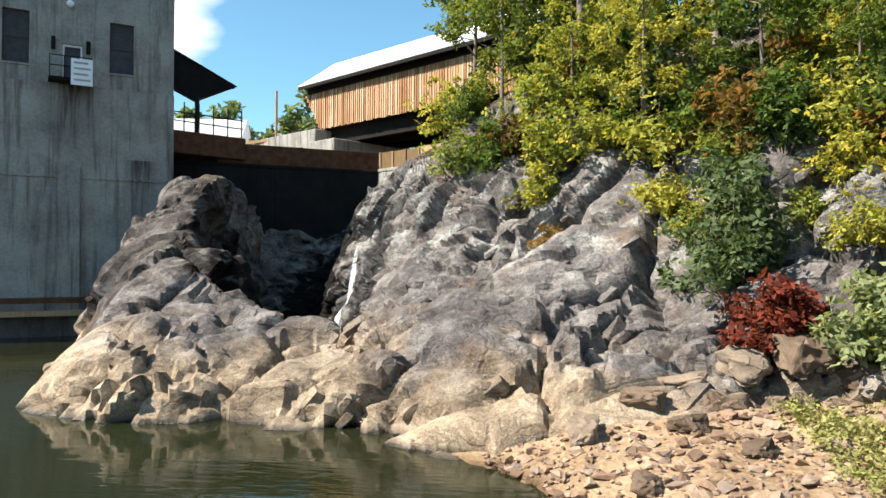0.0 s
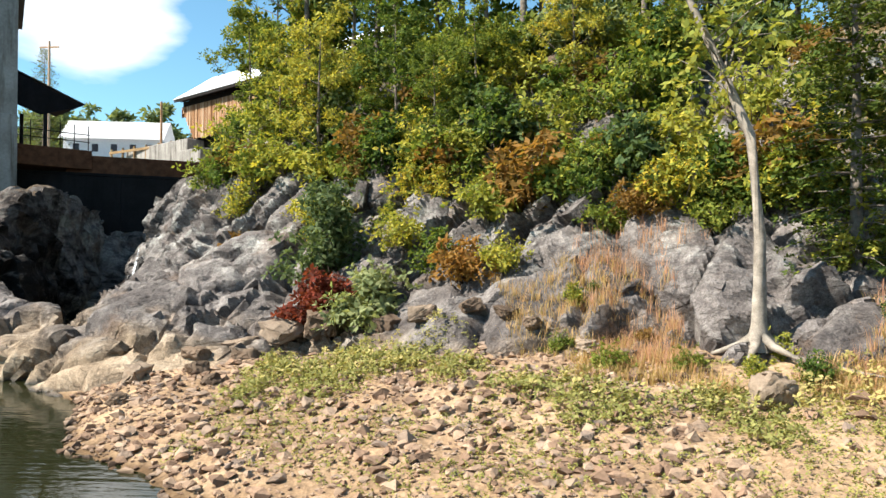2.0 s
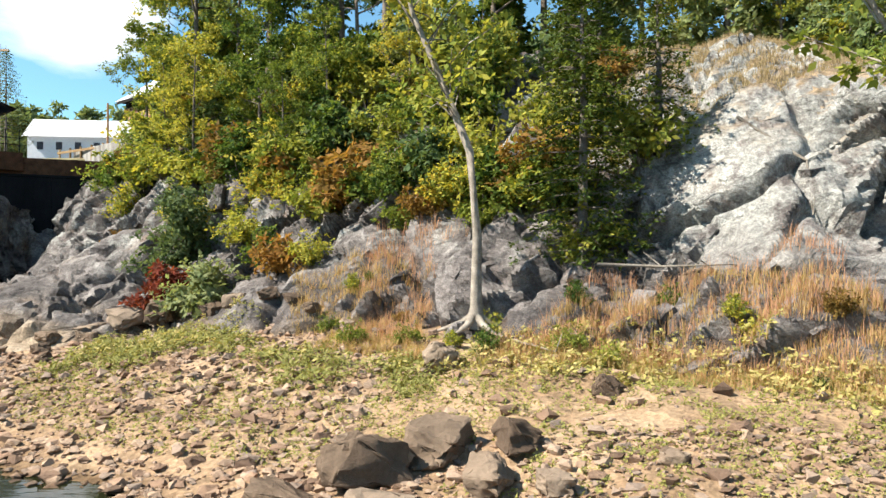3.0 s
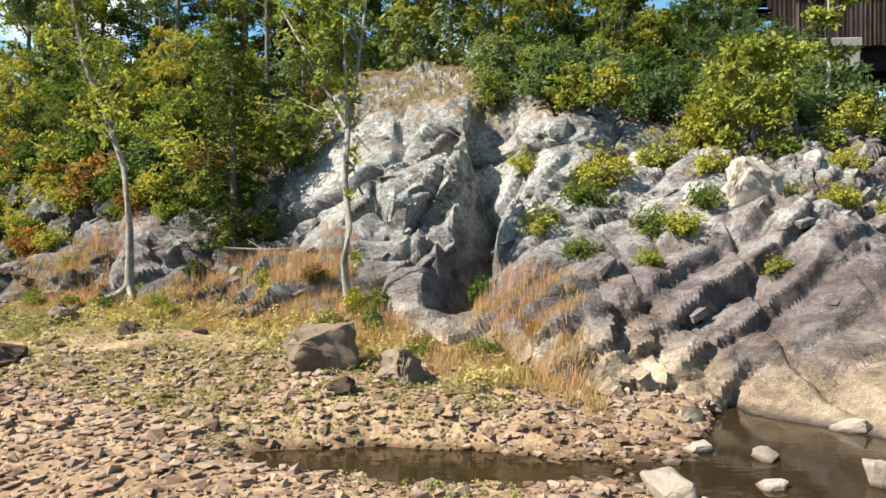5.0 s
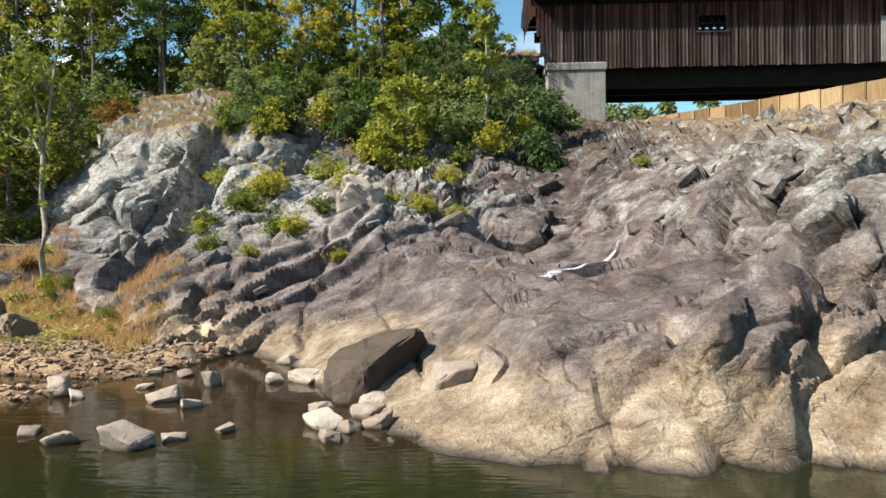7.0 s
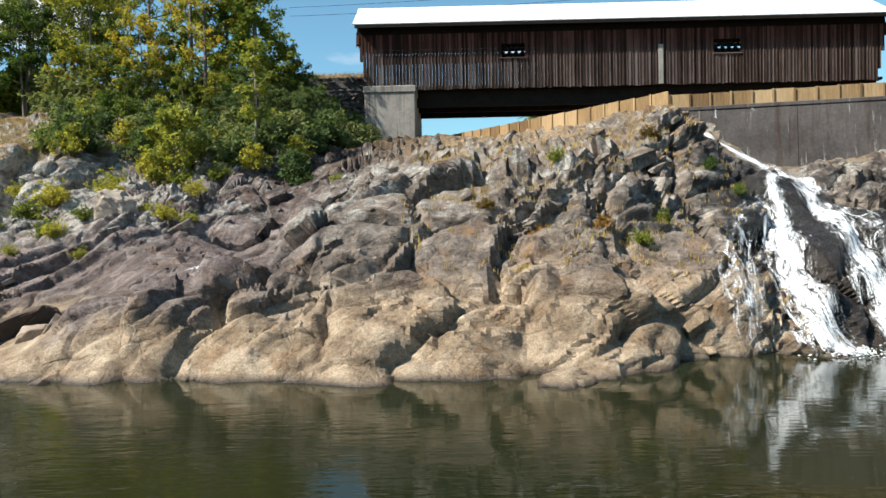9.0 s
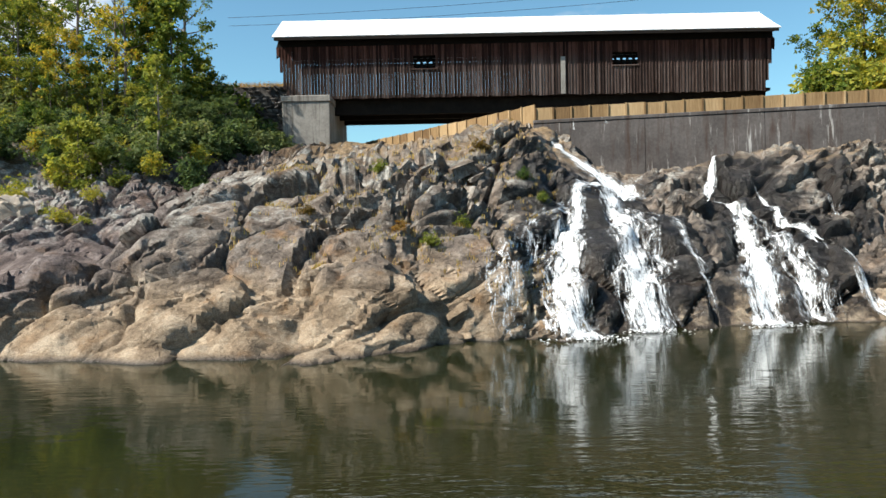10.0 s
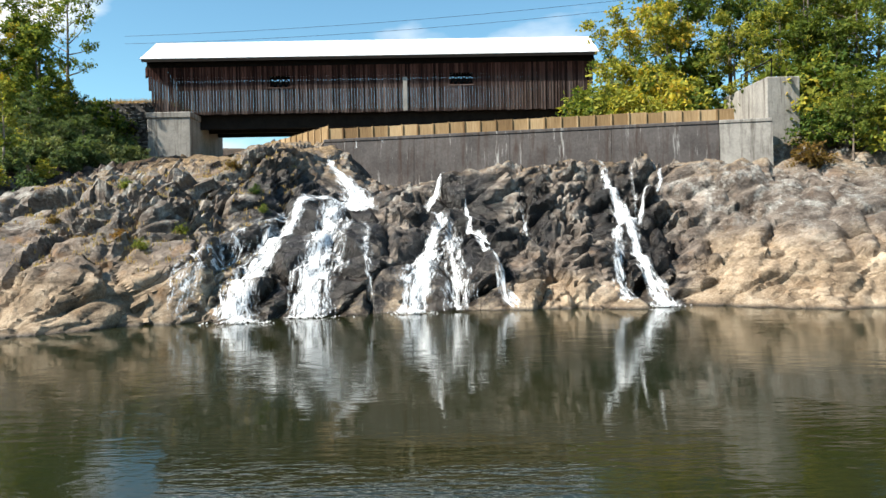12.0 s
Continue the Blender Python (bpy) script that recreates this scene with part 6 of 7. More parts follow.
# ---------------------------------------------------------------- plants
def leaves(name, centres, spread, per, size, material, seed, parent, droop=0.0, flat=0.6, label=""):
    """Many small folded leaves gathered round the given points, one mesh."""
    rng = np.random.default_rng(seed)
    twig = 7
    sprays = max(1, int(per * 0.8 / twig))
    C = np.repeat(np.asarray(centres, float), sprays, 0)
    S = np.repeat(np.broadcast_to(np.asarray(spread, float), (len(centres),)), sprays)
    n = len(C)
    d = rng.normal(size=(n, 3))
    d /= np.linalg.norm(d, axis=1, keepdims=True)
    p = C + d * (S * 0.9 * rng.random(n) ** 0.5)[:, None] * np.array((1, 1, 0.66))
    p[:, 2] -= droop * rng.random(n)
    # the leaves of one twig lie in much the same plane
    m = 0.5 * d + 0.4 * rng.normal(size=(n, 3)) + np.array((0, 0, flat))
    p, m = np.repeat(p, twig, 0), np.repeat(m, twig, 0)
    n *= twig
    m /= np.linalg.norm(m, axis=1, keepdims=True)
    nrm = m + 0.38 * rng.normal(size=(n, 3))
    nrm /= np.linalg.norm(nrm, axis=1, keepdims=True)
    ax = np.cross(nrm, rng.normal(size=(n, 3)))
    ax /= np.linalg.norm(ax, axis=1, keepdims=True)
    w = np.cross(nrm, ax)
    s = size * 1.12 * rng.uniform(0.65, 1.35, n)[:, None]
    p = p + ax * s * rng.uniform(0.6, 2.2, n)[:, None]
    V = np.empty((n, 4, 3))
    V[:, 0] = p - ax * s
    V[:, 1] = p - w * s * 0.55 - ax * s * 0.1
    V[:, 2] = p + ax * s
    V[:, 3] = p + w * s * 0.55 - ax * s * 0.1
    me = bpy.data.meshes.new(name)
    me.vertices.add(n * 4)
    me.vertices.foreach_set("co", V.reshape(-1).astype(np.float32))
    me.loops.add(n * 4)
    me.loops.foreach_set("vertex_index", np.arange(n * 4))
    me.polygons.add(n)
    me.polygons.foreach_set("loop_start", np.arange(n) * 4)
    me.update(calc_edges=True)
    me.materials.append(material)
    ob = new(name, me)
    ob.parent = parent
    if label:
        ob["label"] = label
    return ob


def broadleaf(seed, height, crown_from, radius, material, label, per=120, size=0.15, limbs=14, lean=0.0, bark=BARK, spread=0.75, category="tree", group="trees on the bank"):
    """A tapered trunk, rising limbs with twigs, and leaf clumps on the twigs."""
    rng = random.Random(seed)
    thing = empty("tree" if category == "tree" else category)
    trunk, tips = bmesh.new(), []
    axis = []
    for i in range(8):
        f = i / 7
        axis.append(Vector((lean * height * f * f + 0.12 * math.sin(3 * f + seed), 0.12 * math.sin(2.3 * f + 2 * seed) * height * 0.1, height * 0.93 * f - 0.3 * (1 - f))))
    r0 = 0.012 * height + 0.03
    tube(trunk, axis, [r0 * (1.25 if i == 0 else 1) * (1 - 0.88 * i / 7) for i in range(8)], 8)

    def at(f):
        k = min(int(f * 7), 6)
        return axis[k].lerp(axis[k + 1], f * 7 - k)

    limb = bmesh.new()
    for i in range(limbs):
        f = crown_from + (1 - crown_from) * (i + rng.random() * 0.8) / limbs
        f = min(f, 0.97)
        a = i * 2.4 + rng.uniform(-0.5, 0.5)
        u = (f - crown_from) / (1 - crown_from)
        reach = radius * (0.35 + 0.65 * math.sin(math.pi * (0.18 + 0.78 * u))) * rng.uniform(0.65, 1.15)
        rise = reach * rng.uniform(0.25, 0.8)
        p0 = at(f)
        d = Vector((math.cos(a), math.sin(a), 0))
        p1 = p0 + d * reach * 0.45 + Vector((0, 0, rise * 0.35))
        p2 = p0 + d * reach * 0.9 + Vector((0, 0, rise))
        rl = r0 * 0.34 * (1.15 - u)
        tube(limb, (p0, p1, p2), (rl, rl * 0.6, rl * 0.15), 5)
        tips += [p2, p1.lerp(p2, 0.5)]
        for _ in range(3):
            b = p1.lerp(p2, rng.uniform(0.0, 0.9))
            e = b + Vector((rng.uniform(-1, 1), rng.uniform(-1, 1), rng.uniform(-0.25, 0.8))) * reach * 0.38
            tube(limb, (b, b.lerp(e, 0.5) + Vector((0, 0, 0.05)), e), (rl * 0.35, rl * 0.22, rl * 0.08), 4)
            tips.append(e)
    tips.append(at(0.99))
    part("trunk", trunk, bark, thing, smooth=True)
    part("branchwork", limb, bark, thing, smooth=True)
    leaves("crown", tips, [spread * rng.uniform(0.6, 1.25) for _ in tips], per, size, material, seed, thing)
    return tagged(thing, label, category, group)


def shrub(seed, radius, height, material, label, n=26, per=40, size=0.078, group="shrubs on the bank"):
    """A many-stemmed bush with leaf clumps in an uneven mound."""
    rng = random.Random(seed)
    thing = empty("shrub")
    stems, tips = bmesh.new(), []
    for i in range(n):
        a, r = i * 2.4 + rng.uniform(-0.4, 0.4), radius * math.sqrt((i + 0.5) / n) * rng.uniform(0.5, 1.25)
        h = height * (1 - 0.55 * (r / radius) ** 2) * rng.uniform(0.4, 1.35)
        e = Vector((r * math.cos(a), r * math.sin(a), h))
        m = Vector((r * 0.4 * math.cos(a), r * 0.4 * math.sin(a), h * 0.55))
        tube(stems, (Vector((0.06 * math.cos(a), 0.06 * math.sin(a), -0.25)), m, e), (0.022, 0.014, 0.004), 3)
        tips += [e, m.lerp(e, 0.55)]
        if i % 2:
            tips.append(m)
    part("branchwork", stems, BARK, thing, smooth=True)
    leaves("foliage", tips, [0.42 * radius * rng.uniform(0.5, 1.5) for _ in tips], per, size, material, seed, thing)
    return tagged(thing, label, "shrub", group)


def conifer(seed, height, radius, label, per=26):
    """A hemlock: whorls of drooping boughs, densest low down."""
    rng = random.Random(seed)
    thing = empty("conifer")
    trunk = bmesh.new()
    tube(trunk, [(0, 0, -0.3), (0.05, 0, height * 0.5), (0, 0.03, height)], (0.16, 0.09, 0.015), 8)
    boughs, tips = bmesh.new(), []
    levels = int(height / 0.38)
    for k in range(levels):
        f = 0.05 + 0.93 * k / levels
        z = height * f
        reach = radius * (1 - f) ** 0.72 * rng.uniform(0.75, 1.1) + 0.15
        m = 7 if f < 0.7 else 5
        for j in range(m):
            a = k * 1.1 + j * math.tau / m + rng.uniform(-0.3, 0.3)
            d = Vector((math.cos(a), math.sin(a), 0))
            e = Vector((0, 0, z)) + d * reach * rng.uniform(0.7, 1.1) + Vector((0, 0, -0.22 * reach + 0.1))
            tube(boughs, (Vector((0, 0, z)), Vector((0, 0, z)).lerp(e, 0.5) + Vector((0, 0, 0.1)), e), (0.025, 0.015, 0.004), 4)
            for t in (0.35, 0.55, 0.75, 0.95):
                tips.append(Vector((0, 0, z)).lerp(e, t) + Vector((0, 0, 0.06)))
    part("trunk", trunk, BARK, thing, smooth=True)
    part("branchwork", boughs, BARK, thing, smooth=True)
    leaves("foliage", tips, 0.25, int(per * 0.9), 0.05, NEEDLE, seed, thing, droop=0.16, flat=1.6)
    return tagged(thing, label, "conifer", "conifers")


def plant(proto, x, y, scale=1.0, turn=0.0, z=None, zs=None, tilt=(0, 0)):
    """A copy of a plant, set into the ground."""
    base = (floor_at(x, y) if z is None else z) - 0.08
    return copy_thing(proto, pose(x, y, base, tilt[0], tilt[1], turn) @ Matrix.Diagonal((scale, scale, zs or scale, 1)))


def settle(proto, x, y, scale=1.0, turn=0.0, zs=None, z=None):
    """Moves the first of its kind itself to its place."""
    base = (floor_at(x, y) if z is None else z) - 0.08
    proto.matrix_world = pose(x, y, base, 0, 0, turn) @ Matrix.Diagonal((scale, scale, zs or scale, 1))
    return proto


rnd = random.Random(5)
woods = [broadleaf(11, 11.0, 0.30, 3.4, GREEN, "green and yellow broadleaf tree on the wooded bank", per=118, size=0.092, limbs=18, spread=0.74),
         broadleaf(12, 12.5, 0.40, 3.0, GREEN, "tall thin broadleaf tree turning yellow", per=62, size=0.088, limbs=16, spread=0.6),
         broadleaf(13, 10.0, 0.25, 3.2, YELLOW, "yellowing broadleaf tree on the wooded bank", per=115, size=0.085, limbs=16, spread=0.7),
         broadleaf(14, 13.0, 0.45, 3.6, DEEP, "dark green broadleaf tree with a high crown", per=112, size=0.095, limbs=18, spread=0.72),
         broadleaf(15, 8.5, 0.22, 2.6, GREEN, "young green broadleaf tree on the slope", per=105, size=0.088, limbs=16, spread=0.62)]
# trees along the brow of the bank, west to east
spots = [(-25.5, 44, 1.0), (-23.5, 39.5, 0.9), (-21.0, 42.5, 1.05), (-19.5, 37.8, 0.85), (-17.0, 41, 1.1), (-14.5, 37.5, 0.9), (-12.5, 42.0, 1.1), (-10.0, 37.5, 0.95), (-7.5, 41.5, 1.05), (-5.5, 37.2, 0.95),
         (-3.0, 40.5, 1.05), (-0.5, 36.5, 0.9), (2.0, 40.0, 1.0), (3.5, 35.5, 0.85), (5.5, 38.5, 1.05), (7.5, 35.5, 0.9), (9.0, 39.0, 1.0), (-28.0, 49, 0.9), (-15.5, 47, 1.15),
         (-9.5, 47, 1.2), (-3.5, 47, 1.1), (3.0, 46, 1.15), (8.0, 45.5, 1.1), (-21.5, 49, 1.15)]
used = set()
for k, (x, y, s) in enumerate(spots):
    i = (k * 3 + k // 4) % 5 if x < 1 else (1, 4, 1, 1)[k % 4]
    turn = rnd.uniform(0, 360)
    if i not in used:
        used.add(i)
        settle(woods[i], x, y, s, turn)
    else:
        plant(woods[i], x, y, s, turn, zs=s * rnd.uniform(0.9, 1.1))

for x, y, s in ((-24.0, 45.5, 1.0), (-18.5, 43.8, 1.0), (-13.5, 44.5, 1.05), (-8.5, 43.6, 1.0), (-5.0, 44.5, 1.05), (-16.0, 39.0, 0.8), (-11.5, 39.6, 0.85), (-21.5, 39.0, 0.75), (-6.5, 39.4, 0.8)):
    plant(woods[3], x, y, s, rnd.uniform(0, 360), zs=s * 0.85)
# low dense growth on the brow behind the cliff
for x, y, s, i in ((1.2, 35.2, 0.62, 4), (3.0, 34.2, 0.5, 4), (4.8, 35.6, 0.6, 4), (6.4, 34.4, 0.5, 4), (8.6, 34.4, 0.55, 4), (10.2, 34.0, 0.5, 4), (0.0, 38.0, 0.8, 4), (4.2, 38.4, 0.8, 4), (7.0, 39.5, 0.7, 4), (11.2, 36.6, 0.5, 4), (12.6, 36.0, 0.45, 4), (-2.2, 36.4, 0.6, 4)):
    plant(woods[i], x, y, s, rnd.uniform(0, 360))

# tree tops that overhang the slope above the gorge
for x, y, s, i in ((-24.0, 37.0, 0.72, 4), (-22.0, 35.5, 0.66, 2), (-19.0, 34.6, 0.7, 4), (-26.3, 40.0, 0.62, 2), (-16.2, 34.0, 0.6, 4), (-13.0, 33.2, 0.5, 2), (-10.2, 32.5, 0.55, 4), (-17.5, 32.4, 0.42, 2)):
    plant(woods[i], x, y, s, rnd.uniform(0, 360))

bushes = [shrub(21, 1.15, 1.6, GREEN, "leafy green shrub turning yellow on the bank"),
          shrub(22, 1.3, 1.5, YELLOW, "yellow-green shrub on the bank"),
          shrub(23, 1.0, 1.3, DEEP, "dark green shrub on the bank"),
          shrub(24, 1.2, 1.2, RUSSET, "russet brown shrub on the bank", n=22, per=45),
          shrub(25, 1.4, 1.9, GREEN, "tall green shrub on the bank", n=30)]
order = (1, 0, 4, 1, 0, 2, 1, 4, 3, 1)
used = set()
count = 0
for x0, x1, step in ((-28.0, -5.2, 1.15), (1.5, 16.5, 1.5)):
    xx = x0
    while xx < x1:
        for t in (0.10, 0.36, 0.62, 0.88):
            x = xx + rnd.uniform(-0.5, 0.5)
            yc = along(CREST + CREST_EAST, np.array([x]))[0][0]
            yb = along(BROW + BROW_EAST, np.array([x]))[0][0]
            if x0 < 0:
                yc -= 0.9
            else:
                yc += 2.0
            y = yc + (yb - yc) * (t + rnd.uniform(-0.1, 0.1))
            i = order[count % len(order)]
            count += 1
            # mostly deep green here: leaf colour stands in for the brow's shade
            if x0 > 0:
                i = (2, 4, 2, 0, 2)[count % 5]
            if x0 < 0 and t > 0.3 and rnd.random() < 0.28:
                continue
            s = rnd.uniform(0.75, 1.35) if x0 < 0 else rnd.uniform(0.6, 1.0)
            if i not in used:
                used.add(i)
                settle(bushes[i], x, y, s, rnd.uniform(0, 360))
            else:
                plant(bushes[i], x, y, s, rnd.uniform(0, 360))
        xx += step

# plants that stand out
slim = broadleaf(46, 10.0, 0.10, 1.7, GREEN, "slim pointed young tree beside the road", per=85, size=0.115, limbs=24, spread=0.62)
settle(slim, 10.8, 35.6, 1.0, 30)
plant(slim, 8.2, 37.6, 1.1, 150)
plant(slim, 12.8, 35.4, 0.62, 210)
settle(shrub(31, 1.0, 1.25, RED, "bright red autumn shrub at the foot of the bank", n=22, per=110, group="shrubs at the ledge"), -20.2, 29.4, 1.0)
settle(shrub(32, 1.1, 1.35, SAGE, "round dark green shrub beside the red one", n=26, per=80, group="shrubs at the ledge"), -18.7, 28.3, 1.0)
settle(shrub(33, 1.5, 2.6, SAGE, "tall grey-green shrub against the rock face", n=34, per=80, group="shrubs at the ledge"), -20.6, 31.2, 1.0, z=2.6)
plant(bushes[3], -16.3, 28.0, 0.8)
plant(bushes[1], -15.2, 27.6, 0.6)
plant(bushes[3], -12.0, 27.3, 0.6)
for x, y, s, i in ((-25.0, 35.6, 0.7, 0), (-24.6, 34.6, 0.6, 3), (-18.2, 30.2, 0.7, 1), (-15.6, 29.8, 0.9, 1), (-13.6, 29.2, 1.0, 0), (-11.7, 28.5, 0.9, 2), (-9.8, 27.6, 1.0, 1), (-8.6, 26.8, 0.9, 0), (-17.0, 29.2, 0.7, 0)):
    plant(bushes[i], x, y, s, rnd.uniform(0, 360))
settle(conifer(41, 8.2, 2.2, "dense dark hemlock at the foot of the cliff", per=40), -7.6, 25.7, 1.0)
hem = conifer(42, 5.0, 1.8, "bushy young hemlock beside a larger one", per=22)
settle(hem, -5.4, 26.8, 0.9)
settle(broadleaf(43, 4.6, 0.12, 1.9, YELLOW, "bright yellow-green bush on the rock ledge", per=80, size=0.10, limbs=16, spread=0.5), 9.6, 24.6, 0.85, 40)
plant(bushes[1], 10.4, 24.2, 0.7, 20)
settle(broadleaf(44, 6.5, 0.35, 1.0, YELLOW, "slender pale sapling on the ledge", per=38, size=0.10, limbs=12, spread=0.38, bark=PALE_BARK), 13.0, 27.0, 1.0)
for x, y, s in ((4.6, 22.7, 0.75), (3.9, 21.6, 0.6), (6.2, 19.9, 0.5), (5.4, 20.4, 0.5), (10.6, 21.0, 0.5), (7.6, 22.4, 0.5), (8.0, 18.6, 0.28), (11.8, 20.8, 0.36), (2.4, 23.6, 0.5)):
    plant(bushes[1], x, y, s, rnd.uniform(0, 360))
for x, y, s, i in ((27.0, 13.0, 0.3, 1), (30.0, 11.4, 0.3, 1), (32.6, 14.4, 0.3, 0), (31.0, 16.4, 0.35, 3), (26.2, 10.2, 0.3, 3), (29.0, 9.7, 0.3, 1), (28.0, 10.0, 0.3, 3), (24.6, 11.2, 0.25, 3), (18.4, 20.8, 0.3, 1), (33.2, 13.4, 0.25, 0),
                   (-38.0, 41.0, 0.5, 1), (-36.0, 37.5, 0.4, 3)):
    plant(bushes[i], x, y, s, rnd.uniform(0, 360))
for k in range(30):
    x = -14.5 + 0.57 * k + rnd.uniform(-0.5, 0.5)
    y = np.interp(x, [p[0] for p in FOOT], [p[1] for p in FOOT]) + rnd.uniform(-0.6, 2.2)
    plant(bushes[(1, 0, 1, 4, 3)[k % 5]], x, y, rnd.uniform(0.16, 0.40), rnd.uniform(0, 360))
for x, y, s, i in ((3.4, 19.2, 0.4, 1), (5.0, 18.6, 0.3, 1), (7.0, 20.8, 0.45, 1), (2.6, 21.0, 0.5, 1), (1.0, 20.2, 0.45, 0), (9.6, 21.8, 0.5, 1), (11.4, 22.4, 0.5, 1), (6.6, 24.4, 0.8, 1), (4.0, 25.6, 0.9, 0), (11.8, 24.6, 0.6, 1), (8.2, 25.4, 0.9, 0)):
    plant(bushes[i], x, y, s, rnd.uniform(0, 360))
# scrub that hangs down over the ledges of the wooded bank
for k in range(34):
    x = -21.5 + 0.42 * k + rnd.uniform(-0.4, 0.4)
    yw, yc = along(WAIST + WAIST_EAST, np.array([x]))[0][0], along(CREST + CREST_EAST, np.array([x]))[0][0]
    y = yw + (yc - yw) * rnd.uniform(0.15, 1.0)
    plant(bushes[(1, 0, 4, 1, 3, 0)[k % 6]], x, y, rnd.uniform(0.5, 0.95), rnd.uniform(0, 360))
# small trees that shade the slope below the pier
for x, y, s in ((12.0, 31.5, 0.42), (13.6, 32.4, 0.40), (11.2, 33.6, 0.5), (14.8, 34.0, 0.42), (13.2, 36.2, 0.5), (15.4, 36.6, 0.36), (10.0, 31.4, 0.36)):
    plant(woods[3], x, y, s, rnd.uniform(0, 360), z=floor_at(x, y) - 1.2)
for x, y, s, i in ((14.4, 31.4, 1.1, 2), (15.8, 32.0, 1.0, 2), (12.8, 30.6, 1.0, 2), (17.0, 34.0, 0.9, 2), (16.4, 36.8, 1.0, 2), (18.0, 36.6, 0.7, 2), (11.4, 31.0, 1.1, 4)):
    plant(bushes[i], x, y, s, rnd.uniform(0, 360))
# dark shrubs below the stone wall by the pier
for x, y, s, i in ((13.5, 34.5, 1.3, 2), (15.2, 36.0, 1.2, 2), (16.2, 38.2, 1.0, 2), (14.2, 38.0, 1.4, 4), (12.2, 35.2, 1.3, 2), (15.5, 33.2, 1.0, 2), (17.0, 35.5, 0.8, 2), (11.0, 33.0, 1.1, 4)):
    plant(bushes[i], x, y, s, rnd.uniform(0, 360))


def stub_tree():
    """The pale, nearly bare tree that leans over the gravel, with its root flare."""
    thing = empty("dead_tree")
    bm = bmesh.new()
    b = Vector((-10.35, 23.7, 1.7))
    pts = [b, b + Vector((0.02, 0, 0.5)), b + Vector((0.05, 0, 2.2)), b + Vector((-0.12, 0, 4.2)), b + Vector((-0.75, 0.1, 5.8)), b + Vector((-1.5, 0.2, 7.6)), b + Vector((-1.9, 0.3, 9.6)), b + Vector((-2.1, 0.3, 11.0))]
    tube(bm, pts, (0.26, 0.15, 0.115, 0.10, 0.085, 0.06, 0.035, 0.012), 9)
    for a in range(6):
        d = Vector((math.cos(a * 1.05), math.sin(a * 1.05), 0))
        tube(bm, (b + Vector((0, 0, 0.35)), b + d * 0.35 + Vector((0, 0, 0.12)), b + d * 0.9 + Vector((0, 0, -0.05))), (0.12, 0.09, 0.03), 6)
    part("trunk", bm, PALE_BARK, thing, smooth=True)
    bm, tips = bmesh.new(), []
    rng = random.Random(8)
    for k in range(26):
        f = rng.uniform(3.4, 6.6)
        i = int(f)
        p = pts[i].lerp(pts[min(i + 1, 7)], f - i)
        e = p + Vector((rng.uniform(-1.6, 1.6), rng.uniform(-1.2, 1.2), rng.uniform(-0.3, 1.5)))
        tube(bm, (p, p.lerp(e, 0.5) + Vector((0, 0, 0.15)), e), (0.03, 0.018, 0.005), 4)
        tips += [e, p.lerp(e, 0.7)]
    part("branchwork", bm, PALE_BARK, thing, smooth=True)
    leaves("crown", tips, 0.5, 34, 0.085, YELLOW, 9, thing)
    return tagged(thing, "pale dying tree with sparse yellow leaves", "tree", "trees at the ledge")


stub_tree()


def sapling():
    """A thin forked tree with hanging yellow leaves in front of the cliff."""
    thing = empty("tree")
    bm = bmesh.new()
    b = Vector((-2.55, 19.6, 1.35))
    fork = b + Vector((0.1, 0, 4.9))
    tube(bm, (b, b + Vector((0.05, 0, 0.4)), b + Vector((-0.03, 0, 1.5)), b + Vector((0.10, 0.05, 2.4)), b + Vector((0.02, 0, 3.6)), fork), (0.20, 0.11, 0.095, 0.09, 0.08, 0.075), 8)
    tips = []
    for end, mid in (((-1.7, 0.3, 8.2), (-0.8, 0.1, 6.6)), ((0.75, 0.2, 9.6), (0.45, 0.0, 7.0)), ((0.1, -0.4, 7.6), (0.1, -0.2, 6.2))):
        tube(bm, (fork, b + Vector(mid), b + Vector(end)), (0.07, 0.05, 0.015), 6)
        tips += [b + Vector(end), (b + Vector(mid)).lerp(b + Vector(end), 0.5)]
    part("trunk", bm, PALE_BARK, thing, smooth=True)
    bm = bmesh.new()
    rng = random.Random(18)
    for k in range(34):
        p = b + Vector((rng.uniform(-1.3, 0.7), 0, rng.uniform(5.0, 8.6)))
        e = p + Vector((rng.uniform(-1.3, 1.3), rng.uniform(-1.0, 1.0), rng.uniform(-0.2, 1.2)))
        p = fork.lerp(p, 0.75)
        tube(bm, (p, p.lerp(e, 0.5), e), (0.022, 0.014, 0.004), 4)
        tips += [e, p.lerp(e, 0.6)]
    for z in (4.2, 3.2, 1.6):
        tips.append(b + Vector((0.25, -0.1, z)))
    part("branchwork", bm, PALE_BARK, thing, smooth=True)
    leaves("crown", tips, 0.45, 42, 0.085, YELLOW, 19, thing)
    return tagged(thing, "thin forked tree with yellow leaves before the cliff", "tree", "trees at the ledge")


sapling()


